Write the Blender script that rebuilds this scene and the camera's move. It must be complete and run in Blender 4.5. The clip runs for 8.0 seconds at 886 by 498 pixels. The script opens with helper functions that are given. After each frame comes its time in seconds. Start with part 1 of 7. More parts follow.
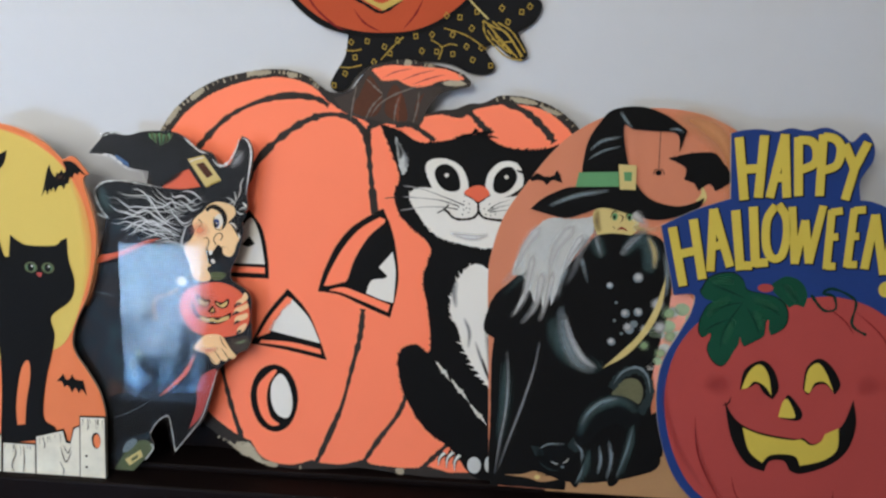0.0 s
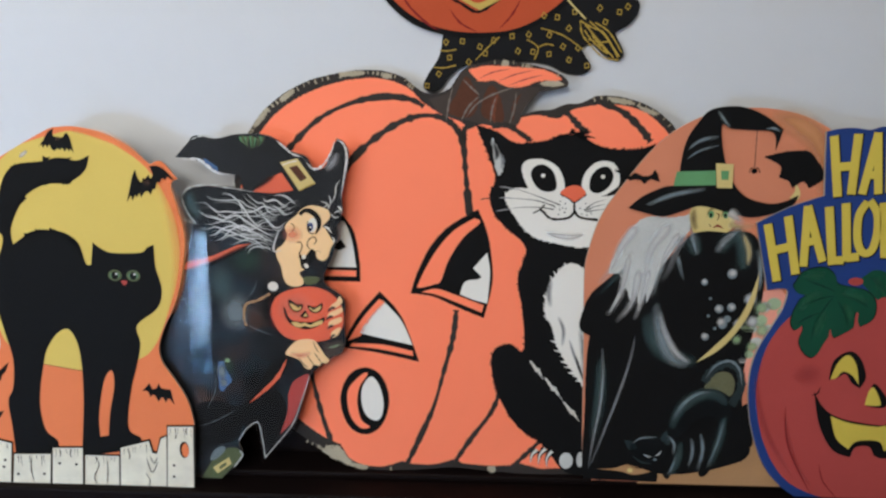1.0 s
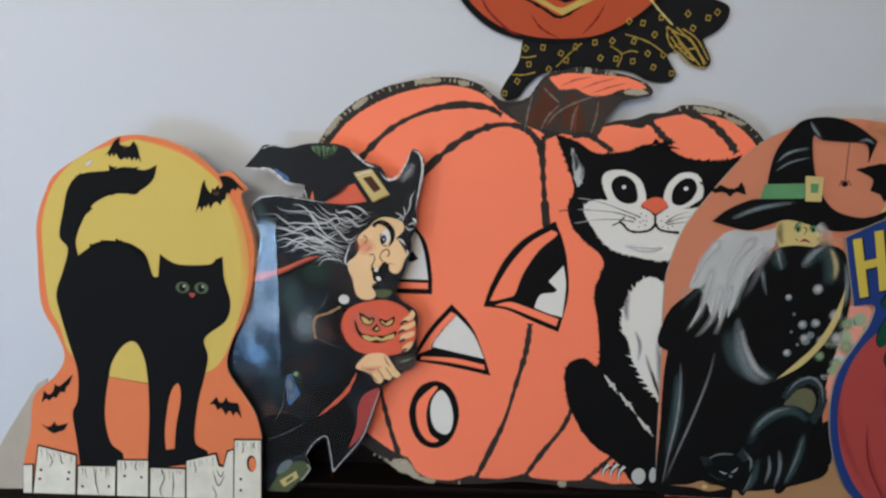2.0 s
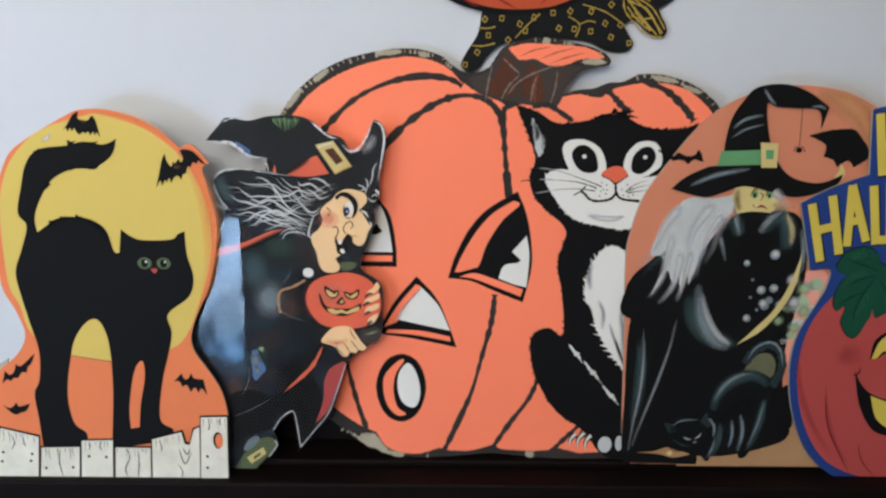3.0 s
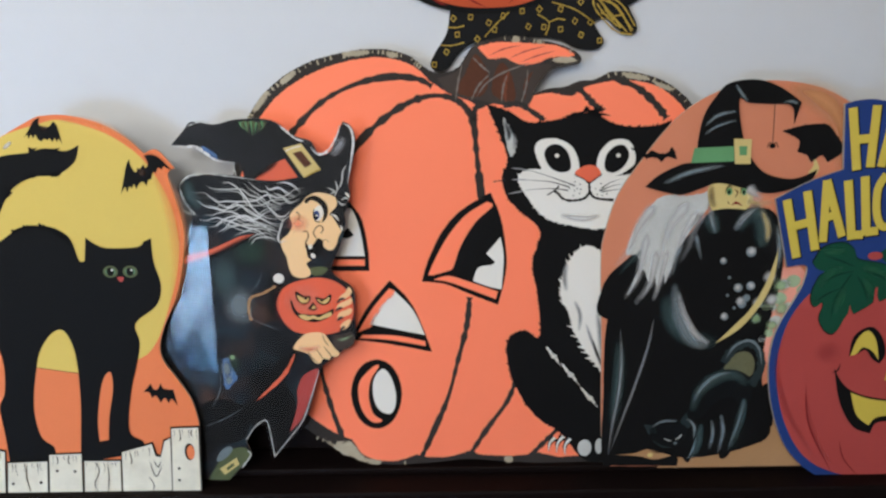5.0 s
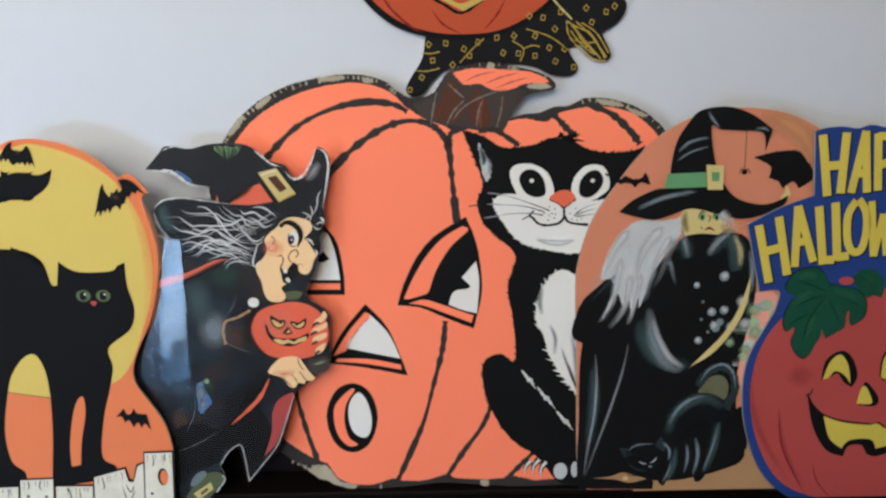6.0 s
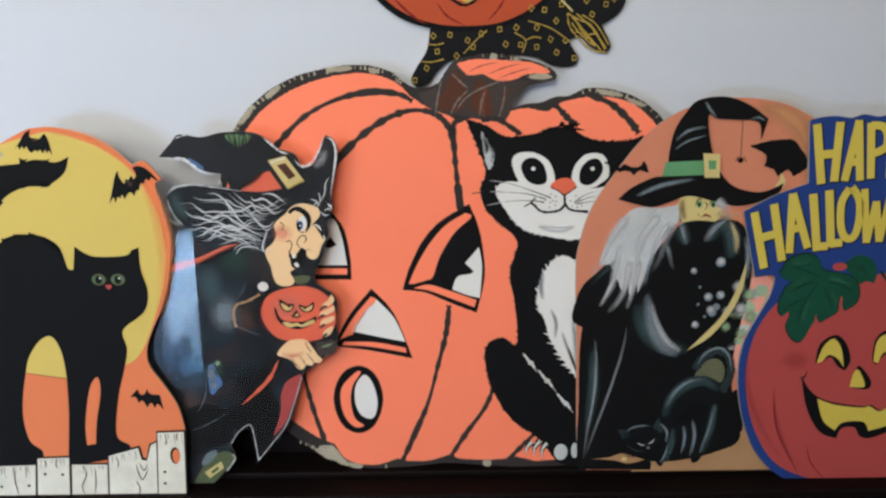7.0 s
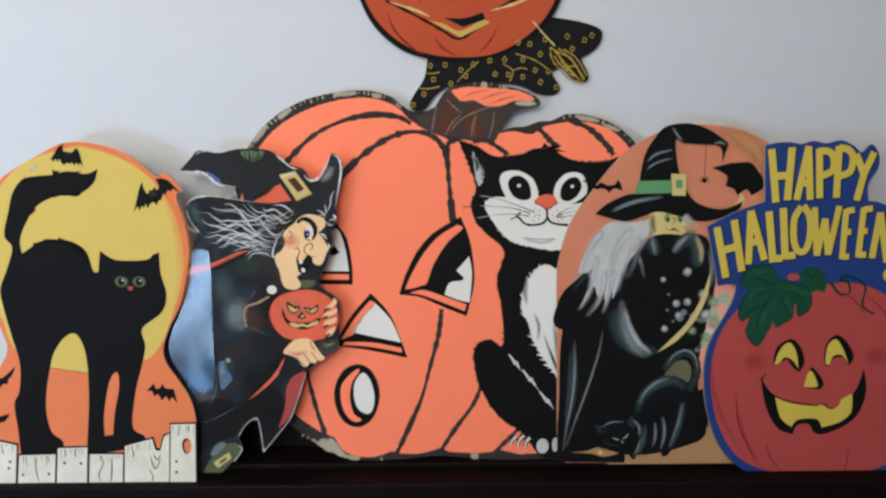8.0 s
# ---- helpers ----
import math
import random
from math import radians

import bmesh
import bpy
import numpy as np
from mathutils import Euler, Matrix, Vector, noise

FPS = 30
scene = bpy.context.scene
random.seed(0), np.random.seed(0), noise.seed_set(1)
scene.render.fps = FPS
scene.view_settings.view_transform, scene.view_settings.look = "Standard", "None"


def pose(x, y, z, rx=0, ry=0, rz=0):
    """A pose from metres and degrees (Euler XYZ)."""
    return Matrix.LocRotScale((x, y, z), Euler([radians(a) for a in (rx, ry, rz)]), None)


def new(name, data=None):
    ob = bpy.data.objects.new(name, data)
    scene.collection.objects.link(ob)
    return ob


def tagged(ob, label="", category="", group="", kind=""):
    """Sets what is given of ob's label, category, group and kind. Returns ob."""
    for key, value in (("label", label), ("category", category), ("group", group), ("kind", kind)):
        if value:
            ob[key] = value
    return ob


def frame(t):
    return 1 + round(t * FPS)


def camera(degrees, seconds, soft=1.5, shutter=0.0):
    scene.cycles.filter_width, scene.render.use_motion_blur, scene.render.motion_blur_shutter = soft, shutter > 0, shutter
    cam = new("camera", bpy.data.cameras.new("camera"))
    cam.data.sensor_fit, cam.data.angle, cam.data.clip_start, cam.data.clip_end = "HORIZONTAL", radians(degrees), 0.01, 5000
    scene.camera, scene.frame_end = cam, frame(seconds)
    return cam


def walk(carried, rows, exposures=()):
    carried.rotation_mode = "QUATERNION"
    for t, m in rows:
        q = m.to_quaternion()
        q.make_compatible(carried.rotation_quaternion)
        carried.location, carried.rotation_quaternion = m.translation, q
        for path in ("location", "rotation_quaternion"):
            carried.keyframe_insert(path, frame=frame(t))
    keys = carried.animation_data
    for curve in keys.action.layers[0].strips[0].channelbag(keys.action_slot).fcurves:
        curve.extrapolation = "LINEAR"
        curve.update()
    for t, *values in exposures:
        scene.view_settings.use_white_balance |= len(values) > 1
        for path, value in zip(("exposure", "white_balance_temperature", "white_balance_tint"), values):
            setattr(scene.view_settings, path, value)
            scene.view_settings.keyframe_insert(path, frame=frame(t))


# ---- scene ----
import itertools
import mathutils

# ---------------------------------------------------------------- camera
cam = camera(65.8, 8.0, soft=2.4)
ROWS = [
    (0.0, 0.1245, -0.6713, 1.6815, 76.47, -0.58, 5.45),
    (0.3, 0.0883, -0.6825, 1.6917, 76.49, 0.71, 3.55),
    (0.5, 0.0650, -0.6786, 1.6998, 75.92, 1.18, 3.10),
    (0.7, 0.0303, -0.6812, 1.7034, 75.53, 0.71, 2.40),
    (1.0, -0.0164, -0.6768, 1.6975, 75.17, -0.34, 2.07),
    (1.2, -0.0426, -0.6658, 1.7004, 76.84, -0.18, 1.18),
    (1.5, -0.0763, -0.6606, 1.7229, 76.63, -0.19, 1.45),
    (1.7, -0.0926, -0.6571, 1.7355, 75.58, -0.74, 2.36),
    (2.0, -0.0917, -0.6519, 1.7228, 73.60, -0.51, 2.40),
    (2.2, -0.0801, -0.6563, 1.7004, 74.40, -0.34, 2.06),
    (3.3, -0.0706, -0.6634, 1.6937, 73.53, -0.08, 0.43),
    (3.5, -0.0666, -0.6639, 1.6928, 73.80, -0.02, 0.36),
    (4.0, -0.0556, -0.6548, 1.6929, 73.38, 0.67, -0.15),
    (4.2, -0.0547, -0.6549, 1.6847, 74.21, 1.01, -0.20),
    (5.3, -0.0541, -0.6529, 1.6923, 74.28, 0.42, -0.35),
    (5.5, -0.0514, -0.6522, 1.6997, 74.84, 0.27, -0.37),
    (5.7, -0.0435, -0.6499, 1.7027, 75.31, 0.49, -0.87),
    (6.0, -0.0390, -0.6505, 1.7035, 74.93, 0.35, -1.07),
    (6.2, -0.0331, -0.6499, 1.6964, 74.80, 0.40, -1.01),
    (6.5, -0.0363, -0.6544, 1.6957, 75.24, 0.28, -1.10),
    (6.7, -0.0388, -0.6602, 1.6969, 75.19, 0.12, -0.94),
    (7.0, -0.0401, -0.6732, 1.6977, 74.69, 0.33, -0.78),
    (7.2, -0.0382, -0.6989, 1.7056, 74.52, 0.36, 1.18),
    (7.5, -0.0474, -0.7253, 1.7138, 75.22, -0.06, 1.38),
    (7.7, -0.0447, -0.7340, 1.7087, 75.27, -0.20, 0.90),
    (8.0, -0.0494, -0.7471, 1.6997, 76.67, -0.54, -1.73),
]
EXPOSURES = [(0.0, 0.1), (1.0, 0.05), (1.5, -0.08), (2.0, -0.16), (2.2, -0.12), (3.3, 0.12), (8.0, 0.12)]
walk(cam, [(t, pose(x, y, z, rx, ry, rz)) for t, x, y, z, rx, ry, rz in ROWS], EXPOSURES)

# ---------------------------------------------------------------- light
world = bpy.data.worlds.new("sky")
scene.world = world
world.use_nodes = True
wn = world.node_tree.nodes
sky = wn.new("ShaderNodeTexSky")
sky.sky_type, sky.sun_disc = "NISHITA", False
sky.sun_elevation, sky.sun_rotation = radians(40), radians(60)
world.node_tree.links.new(sky.outputs[0], wn["Background"].inputs[0])
wn["Background"].inputs[1].default_value = 0.12

BACK = -1.6                            # y of the wall behind the camera
SECOND = (-1.98, -1.43, 1.8, 2.45)       # x from, x to, z from, z to: an added high opening in that wall, for light from the left
WINDOW = (-1.41, -0.93, 0.85, 1.4)     # a low window beside it
THIRD = (-0.7, 0.0, 2.0, 2.5)        # an added narrow opening under the ceiling, only to brighten the centre


def fill_light(name, x, y, z, w, h, watts, colour, turn):
    lamp = bpy.data.lights.new(name, "AREA")
    lamp.shape, lamp.size, lamp.size_y, lamp.energy, lamp.color = "RECTANGLE", w, h, watts, colour
    ob = new(name, lamp)
    ob.matrix_world = pose(x, y, z, 90, 0, turn)
    return ob


for (x0, x1, z0, z1), watts in ((SECOND, 16), (THIRD, 13)):
    fill_light("added_fill_light", (x0 + x1) / 2, BACK + 0.02, (z0 + z1) / 2, x1 - x0, z1 - z0, watts, (1.0, 0.96, 0.87), 0)

# ---------------------------------------------------------------- materials


def node(tree, kind, **values):
    n = tree.nodes.new(kind)
    for key, value in values.items():
        n.inputs[key.replace("_", " ")].default_value = value
    return n


def material(name, colour, rough=0.6, grain=0.06, scale=60.0, bump=0.02, coat=0.0, metal=0.0, blotch=0.05, shine=0.1):
    """A printed or painted surface: base colour, fine grain and larger unevenness, slight relief."""
    m = bpy.data.materials.new(name)
    m.use_nodes = True
    tree = m.node_tree
    bsdf = tree.nodes["Principled BSDF"]
    coords = tree.nodes.new("ShaderNodeTexCoord")
    fine = node(tree, "ShaderNodeTexNoise", Scale=scale * 8, Detail=3.0)
    wide = node(tree, "ShaderNodeTexNoise", Scale=scale * 0.35, Detail=4.0)
    tree.links.new(coords.outputs["Object"], fine.inputs["Vector"])
    tree.links.new(coords.outputs["Object"], wide.inputs["Vector"])
    total = tree.nodes.new("ShaderNodeMath")
    total.operation = "MULTIPLY_ADD"
    tree.links.new(fine.outputs[0], total.inputs[0])
    total.inputs[1].default_value = grain * 2
    add = tree.nodes.new("ShaderNodeMath")
    add.operation = "MULTIPLY_ADD"
    tree.links.new(wide.outputs[0], add.inputs[0])
    add.inputs[1].default_value, add.inputs[2].default_value = blotch * 2, 1 - grain - blotch
    tree.links.new(add.outputs[0], total.inputs[2])
    mix = tree.nodes.new("ShaderNodeVectorMath")
    mix.operation = "SCALE"
    mix.inputs[0].default_value = colour
    tree.links.new(total.outputs[0], mix.inputs["Scale"])
    tree.links.new(mix.outputs[0], bsdf.inputs["Base Color"])
    rr = tree.nodes.new("ShaderNodeMath")
    rr.operation = "MULTIPLY_ADD"
    tree.links.new(wide.outputs[0], rr.inputs[0])
    rr.inputs[1].default_value, rr.inputs[2].default_value = 0.16, rough - 0.08
    tree.links.new(rr.outputs[0], bsdf.inputs["Roughness"])
    relief = node(tree, "ShaderNodeBump", Strength=bump, Distance=0.001)
    tree.links.new(fine.outputs[0], relief.inputs["Height"])
    tree.links.new(relief.outputs[0], bsdf.inputs["Normal"])
    bsdf.inputs["Coat Weight"].default_value, bsdf.inputs["Coat Roughness"].default_value = coat, 0.06
    bsdf.inputs["Specular IOR Level"].default_value = shine
    bsdf.inputs["Metallic"].default_value = metal
    return m


def rgb(r, g, b):
    """A colour from its 0 to 255 screen values."""
    return tuple(((v / 255 + 0.055) / 1.055) ** 2.4 if v > 10 else v / 255 / 12.92 for v in (r, g, b))


ORANGE = material("bright_orange_print", (1.0, 0.238, 0.126), 0.6, 0.02, blotch=0.03)
INK = material("black_ink", (0.0075, 0.0075, 0.008), 0.6, 0.1, blotch=0.1, shine=0.05)
SOFTINK = material("dark_grey_ink", (0.03, 0.028, 0.027), 0.6, 0.15, blotch=0.25)
RIM = material("scuffed_dark_rim", (0.035, 0.03, 0.028), 0.7, 0.2, blotch=0.3)
SCUFFGREY = material("grey_line_print", rgb(112, 104, 98), 0.7, 0.15, blotch=0.25)
SCUFF = material("bare_scuffed_card", rgb(168, 158, 138), 0.8, 0.2, blotch=0.3)
WHITE = material("white_print", rgb(224, 221, 214), 0.6, 0.02, blotch=0.03)
MOON = material("yellow_print", rgb(206, 180, 94), 0.55, 0.02, blotch=0.04)
RUST = material("rust_orange_print", rgb(220, 122, 78), 0.55, 0.03, blotch=0.05)
PEACH = material("peach_orange_print", rgb(206, 130, 100), 0.6, 0.02, blotch=0.06)
TAN = material("tan_print", rgb(172, 132, 94), 0.6, 0.06, blotch=0.15)
BLUE = material("blue_print", rgb(38, 62, 122), 0.6, 0.05, blotch=0.1)
GOLD = material("yellow_letter_print", rgb(206, 184, 80), 0.6, 0.03, blotch=0.05)
BRICK = material("red_orange_print", rgb(174, 74, 70), 0.6, 0.03, blotch=0.08)
BRICKDARK = material("dark_red_print", rgb(120, 30, 30), 0.6)
GREEN = material("leaf_green_print", rgb(24, 72, 54), 0.6, 0.06, blotch=0.15)
GREENDARK = material("dark_green_print", rgb(16, 50, 40), 0.6)
MINT = material("pale_green_print", rgb(158, 178, 146), 0.6, 0.05, blotch=0.15)
PINK = material("pale_pink_print", rgb(232, 158, 140), 0.6, 0.05, blotch=0.15)
CREAM = material("cream_print", rgb(206, 186, 124), 0.6, 0.05, blotch=0.1)
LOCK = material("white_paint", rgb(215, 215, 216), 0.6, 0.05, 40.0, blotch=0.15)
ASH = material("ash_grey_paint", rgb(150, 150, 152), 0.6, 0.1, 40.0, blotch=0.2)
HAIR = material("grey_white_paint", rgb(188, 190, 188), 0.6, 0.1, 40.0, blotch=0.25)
MIST = material("blue_grey_paint", rgb(112, 124, 130), 0.6, 0.15, 50.0, blotch=0.35)
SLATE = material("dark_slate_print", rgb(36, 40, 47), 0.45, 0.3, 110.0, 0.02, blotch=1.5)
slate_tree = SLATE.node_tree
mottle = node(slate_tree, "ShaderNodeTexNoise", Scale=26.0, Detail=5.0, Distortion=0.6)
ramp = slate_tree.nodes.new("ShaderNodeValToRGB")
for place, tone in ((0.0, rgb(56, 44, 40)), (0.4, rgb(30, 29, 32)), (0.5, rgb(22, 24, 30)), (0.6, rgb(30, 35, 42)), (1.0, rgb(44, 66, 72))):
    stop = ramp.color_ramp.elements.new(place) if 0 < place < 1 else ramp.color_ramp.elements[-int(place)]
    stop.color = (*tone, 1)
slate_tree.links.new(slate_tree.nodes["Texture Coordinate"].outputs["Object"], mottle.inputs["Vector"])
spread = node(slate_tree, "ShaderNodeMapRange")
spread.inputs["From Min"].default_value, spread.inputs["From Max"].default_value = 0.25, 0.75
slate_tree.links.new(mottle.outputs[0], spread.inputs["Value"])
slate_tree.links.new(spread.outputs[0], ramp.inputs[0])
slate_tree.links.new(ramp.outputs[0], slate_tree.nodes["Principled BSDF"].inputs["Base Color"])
TEAL = material("dark_teal_paint", rgb(40, 50, 52), 0.6, 0.2, 60.0, blotch=0.4)
DUSK = material("blue_black_paint", rgb(17, 19, 21), 0.6, 0.15, 60.0, blotch=0.3)
GOLDGREY = material("grey_gold_paint", rgb(98, 98, 74), 0.6, 0.2, 60.0, blotch=0.4)
HATDARK = material("near_black_print", rgb(24, 25, 28), 0.45, 0.2, 90.0, 0.02, blotch=1.2)
SKIN = material("pale_beige_print", rgb(236, 200, 152), 0.55, 0.03, blotch=0.06)
BROWN = material("brown_print", rgb(84, 50, 36), 0.6, 0.12, 40.0, blotch=0.3)
STEMGREY = material("grey_brown_print", rgb(66, 58, 54), 0.65, 0.12, 50.0, blotch=0.25)
OLIVE = material("dull_gold_print", rgb(172, 144, 66), 0.55, 0.1, blotch=0.2)
SCARF = material("black_felt", (0.012, 0.012, 0.013), 0.9, 0.25, 120.0, 0.3)
HEAD = material("deep_orange_felt", rgb(182, 80, 50), 0.8, 0.08, 90.0, 0.15, blotch=0.08)
DENIM = material("dull_blue_print", rgb(80, 112, 158), 0.5, 0.1, 60.0, blotch=0.3)
MOSS = material("dull_green_print", rgb(86, 96, 66), 0.5, 0.1, 60.0, blotch=0.25)

film = bpy.data.materials.new("clear_laminate")
film.use_nodes = True
ft = film.node_tree
ft.nodes.remove(ft.nodes["Principled BSDF"])
clear = ft.nodes.new("ShaderNodeBsdfTransparent")
gloss = node(ft, "ShaderNodeBsdfGlossy", Roughness=0.05)
fres = node(ft, "ShaderNodeFresnel", IOR=1.42)
both = ft.nodes.new("ShaderNodeMixShader")
wave = node(ft, "ShaderNodeTexNoise", Scale=1.0, Detail=4.0)
where = ft.nodes.new("ShaderNodeTexCoord")
stretch = node(ft, "ShaderNodeMapping", Scale=(150.0, 150.0, 8.0))
ft.links.new(where.outputs["Object"], stretch.inputs["Vector"])
ft.links.new(stretch.outputs[0], wave.inputs["Vector"])
dent = node(ft, "ShaderNodeBump", Strength=0.03, Distance=0.002)
ft.links.new(wave.outputs[0], dent.inputs["Height"])
ft.links.new(dent.outputs[0], gloss.inputs["Normal"])
ft.links.new(fres.outputs[0], both.inputs[0])
ft.links.new(clear.outputs[0], both.inputs[1])
ft.links.new(gloss.outputs[0], both.inputs[2])
ft.links.new(both.outputs[0], ft.nodes["Material Output"].inputs["Surface"])
FENCE = material("weathered_white_print", rgb(214, 209, 192), 0.65, 0.06, 150.0, blotch=0.2)
STREAK = material("warm_brown_print", rgb(108, 60, 42), 0.6, 0.12, 60.0, blotch=0.3)
STRAW = material("straw_yellow_print", rgb(190, 164, 88), 0.6, 0.06, blotch=0.12)
PERSIMMON = material("persimmon_print", rgb(222, 104, 76), 0.55, 0.04, blotch=0.12)
SAGE = material("sage_green_print", rgb(98, 150, 104), 0.6, 0.06, blotch=0.2)
IRIS = material("eye_green_print", rgb(92, 128, 96), 0.5, 0.05, blotch=0.15)

WALL = material("wall_paint", rgb(202, 204, 208), 0.75, 0.015, 6.0, 0.15, blotch=0.02)
WOOD = material("dark_stained_wood", rgb(16, 9, 9), 0.6, 0.2, 12.0, 0.05, blotch=0.2)
FLOOR = material("floor_boards", rgb(120, 84, 56), 0.5, 0.1, 10.0, 0.05, blotch=0.15)
CEIL = material("ceiling_paint", rgb(235, 234, 230), 0.85, 0.02, 8.0, 0.1)
CARD = material("card_edge", rgb(170, 160, 145), 0.85, 0.1, 80.0, 0.1, blotch=0.1)

OUTSIDE = bpy.data.materials.new("sky_over_trees")
OUTSIDE.use_nodes = True
ot = OUTSIDE.node_tree
ot.nodes.remove(ot.nodes["Principled BSDF"])
glow = ot.nodes.new("ShaderNodeEmission")
spot = ot.nodes.new("ShaderNodeTexCoord")
split = ot.nodes.new("ShaderNodeSeparateXYZ")
ot.links.new(spot.outputs["Object"], split.inputs[0])
heaven = ot.nodes.new("ShaderNodeValToRGB")
heaven.color_ramp.elements[0].color, heaven.color_ramp.elements[1].color = (0.25, 0.54, 1.0, 1), (0.42, 0.66, 1.0, 1)
heaven.color_ramp.elements[0].position, heaven.color_ramp.elements[1].position = 0.9, 1.0
ot.links.new(split.outputs["Z"], heaven.inputs[0])
squash = node(ot, "ShaderNodeMapping", Scale=(34.0, 1.0, 6.0))
ot.links.new(spot.outputs["Object"], squash.inputs["Vector"])
twigs = node(ot, "ShaderNodeTexNoise", Scale=1.0, Detail=5.0, Roughness=0.6)
ot.links.new(squash.outputs[0], twigs.inputs["Vector"])
rise = ot.nodes.new("ShaderNodeMath")            # trees thin out with height
rise.operation = "MULTIPLY_ADD"
ot.links.new(twigs.outputs[0], rise.inputs[0])
rise.inputs[1].default_value = -1.6
ot.links.new(split.outputs["Z"], rise.inputs[2])
gap = node(ot, "ShaderNodeMapRange")
gap.inputs["From Min"].default_value, gap.inputs["From Max"].default_value = 0.15, 0.28
gap.inputs["To Min"].default_value = 0.04
ot.links.new(rise.outputs[0], gap.inputs["Value"])
power = ot.nodes.new("ShaderNodeMath")
power.operation = "MULTIPLY"
power.inputs[1].default_value = 27.0
ot.links.new(gap.outputs[0], power.inputs[0])
ot.links.new(heaven.outputs[0], glow.inputs["Color"])
ot.links.new(power.outputs[0], glow.inputs["Strength"])
ot.links.new(glow.outputs[0], ot.nodes["Material Output"].inputs["Surface"])


def airbrushed(name, colour, strength=1.0, streak=0.5):
    """Sprayed or dry-brushed paint that thins out towards the edge of its mark, over whatever lies below."""
    m = material(name, colour, 0.6, 0.08, 60.0, blotch=0.12)
    tree = m.node_tree
    cover = tree.nodes.new("ShaderNodeAttribute")
    cover.attribute_name = "cover"
    where = tree.nodes["Texture Coordinate"]
    speck = node(tree, "ShaderNodeTexNoise", Scale=420.0, Detail=3.0)
    tree.links.new(where.outputs["Object"], speck.inputs["Vector"])
    thin = tree.nodes.new("ShaderNodeMath")
    thin.operation = "MULTIPLY_ADD"
    tree.links.new(speck.outputs[0], thin.inputs[0])
    thin.inputs[1].default_value, thin.inputs[2].default_value = streak, 1 - streak / 2
    amount = tree.nodes.new("ShaderNodeMath")
    amount.operation = "MULTIPLY"
    amount.use_clamp = True
    tree.links.new(cover.outputs["Fac"], amount.inputs[0])
    tree.links.new(thin.outputs[0], amount.inputs[1])
    scale = tree.nodes.new("ShaderNodeMath")
    scale.operation = "MULTIPLY"
    tree.links.new(amount.outputs[0], scale.inputs[0])
    scale.inputs[1].default_value = strength
    tree.links.new(scale.outputs[0], tree.nodes["Principled BSDF"].inputs["Alpha"])
    return m


SOFTWHITE = airbrushed("sprayed_white", rgb(204, 204, 205), 0.8)
SOFTGREY = airbrushed("sprayed_grey", rgb(150, 152, 156), 0.7)
SOFTMIST = airbrushed("sprayed_blue_grey", rgb(128, 140, 146), 0.8)
SOFTTEAL = airbrushed("sprayed_teal", rgb(70, 92, 94), 0.75)
SOFTBLACK = airbrushed("sprayed_black", (0.008, 0.008, 0.009), 0.95)
SOFTBROWN = airbrushed("sprayed_brown", rgb(92, 66, 54), 0.6, 0.9)
SOFTGREEN = airbrushed("sprayed_green", rgb(52, 78, 66), 0.6, 0.8)
SOFTLEAF = airbrushed("sprayed_leaf_green", rgb(44, 106, 76), 0.7)
SOFTMINT = airbrushed("sprayed_pale_green", rgb(150, 176, 138), 0.8)
SOFTBLUSH = airbrushed("sprayed_pink", rgb(236, 140, 116), 0.5, 0.2)
SOFTRED = airbrushed("sprayed_dark_red", rgb(150, 46, 52), 0.3, 0.2)
SOFTORANGE = airbrushed("sprayed_orange", rgb(246, 152, 92), 0.45, 0.2)
SOFTPEACH = airbrushed("sprayed_tan", rgb(206, 150, 104), 0.7, 0.2)
SOFTCREAM = airbrushed("sprayed_cream", rgb(206, 188, 140), 0.7)

# ---------------------------------------------------------------- building helpers


def mesh_object(name, bm, mat, parent=None, label=""):
    data = bpy.data.meshes.new(name)
    bmesh.ops.recalc_face_normals(bm, faces=bm.faces)
    bm.to_mesh(data)
    bm.free()
    data.materials.append(mat)
    ob = new(name, data)
    if parent:
        ob.parent = parent
    if label:
        ob["label"] = label
    return ob


def box(name, x0, x1, y0, y1, z0, z1, mat, bevel=0.0, parent=None, label=""):
    bm = bmesh.new()
    bmesh.ops.create_cube(bm, size=1.0)
    for v in bm.verts:
        v.co = ((x0 + x1) / 2 + v.co.x * (x1 - x0), (y0 + y1) / 2 + v.co.y * (y1 - y0), (z0 + z1) / 2 + v.co.z * (z1 - z0))
    if bevel:
        bmesh.ops.bevel(bm, geom=bm.edges[:], offset=bevel, segments=3, affect="EDGES", profile=0.5)
    return mesh_object(name, bm, mat, parent, label)


def smooth(points, closed=True, steps=5):
    """A soft curve through points (x, z); a point with a third value is a sharp corner."""
    n, out = len(points), []
    for i in range(n if closed else n - 1):
        b, c = points[i], points[(i + 1) % n]
        a = points[(i - 1) % n] if closed or i else b
        d = points[(i + 2) % n] if closed or i + 2 < n else c
        a, d = (b if len(b) > 2 else a), (c if len(c) > 2 else d)
        for k in range(steps):
            s = k / steps
            out.append(tuple(0.5 * (2 * b[j] + (c[j] - a[j]) * s + (2 * a[j] - 5 * b[j] + 4 * c[j] - d[j]) * s * s
                                    + (3 * b[j] - a[j] - 3 * c[j] + d[j]) * s ** 3) for j in (0, 1)))
    if not closed:
        out.append(tuple(points[-1][:2]))
    return out


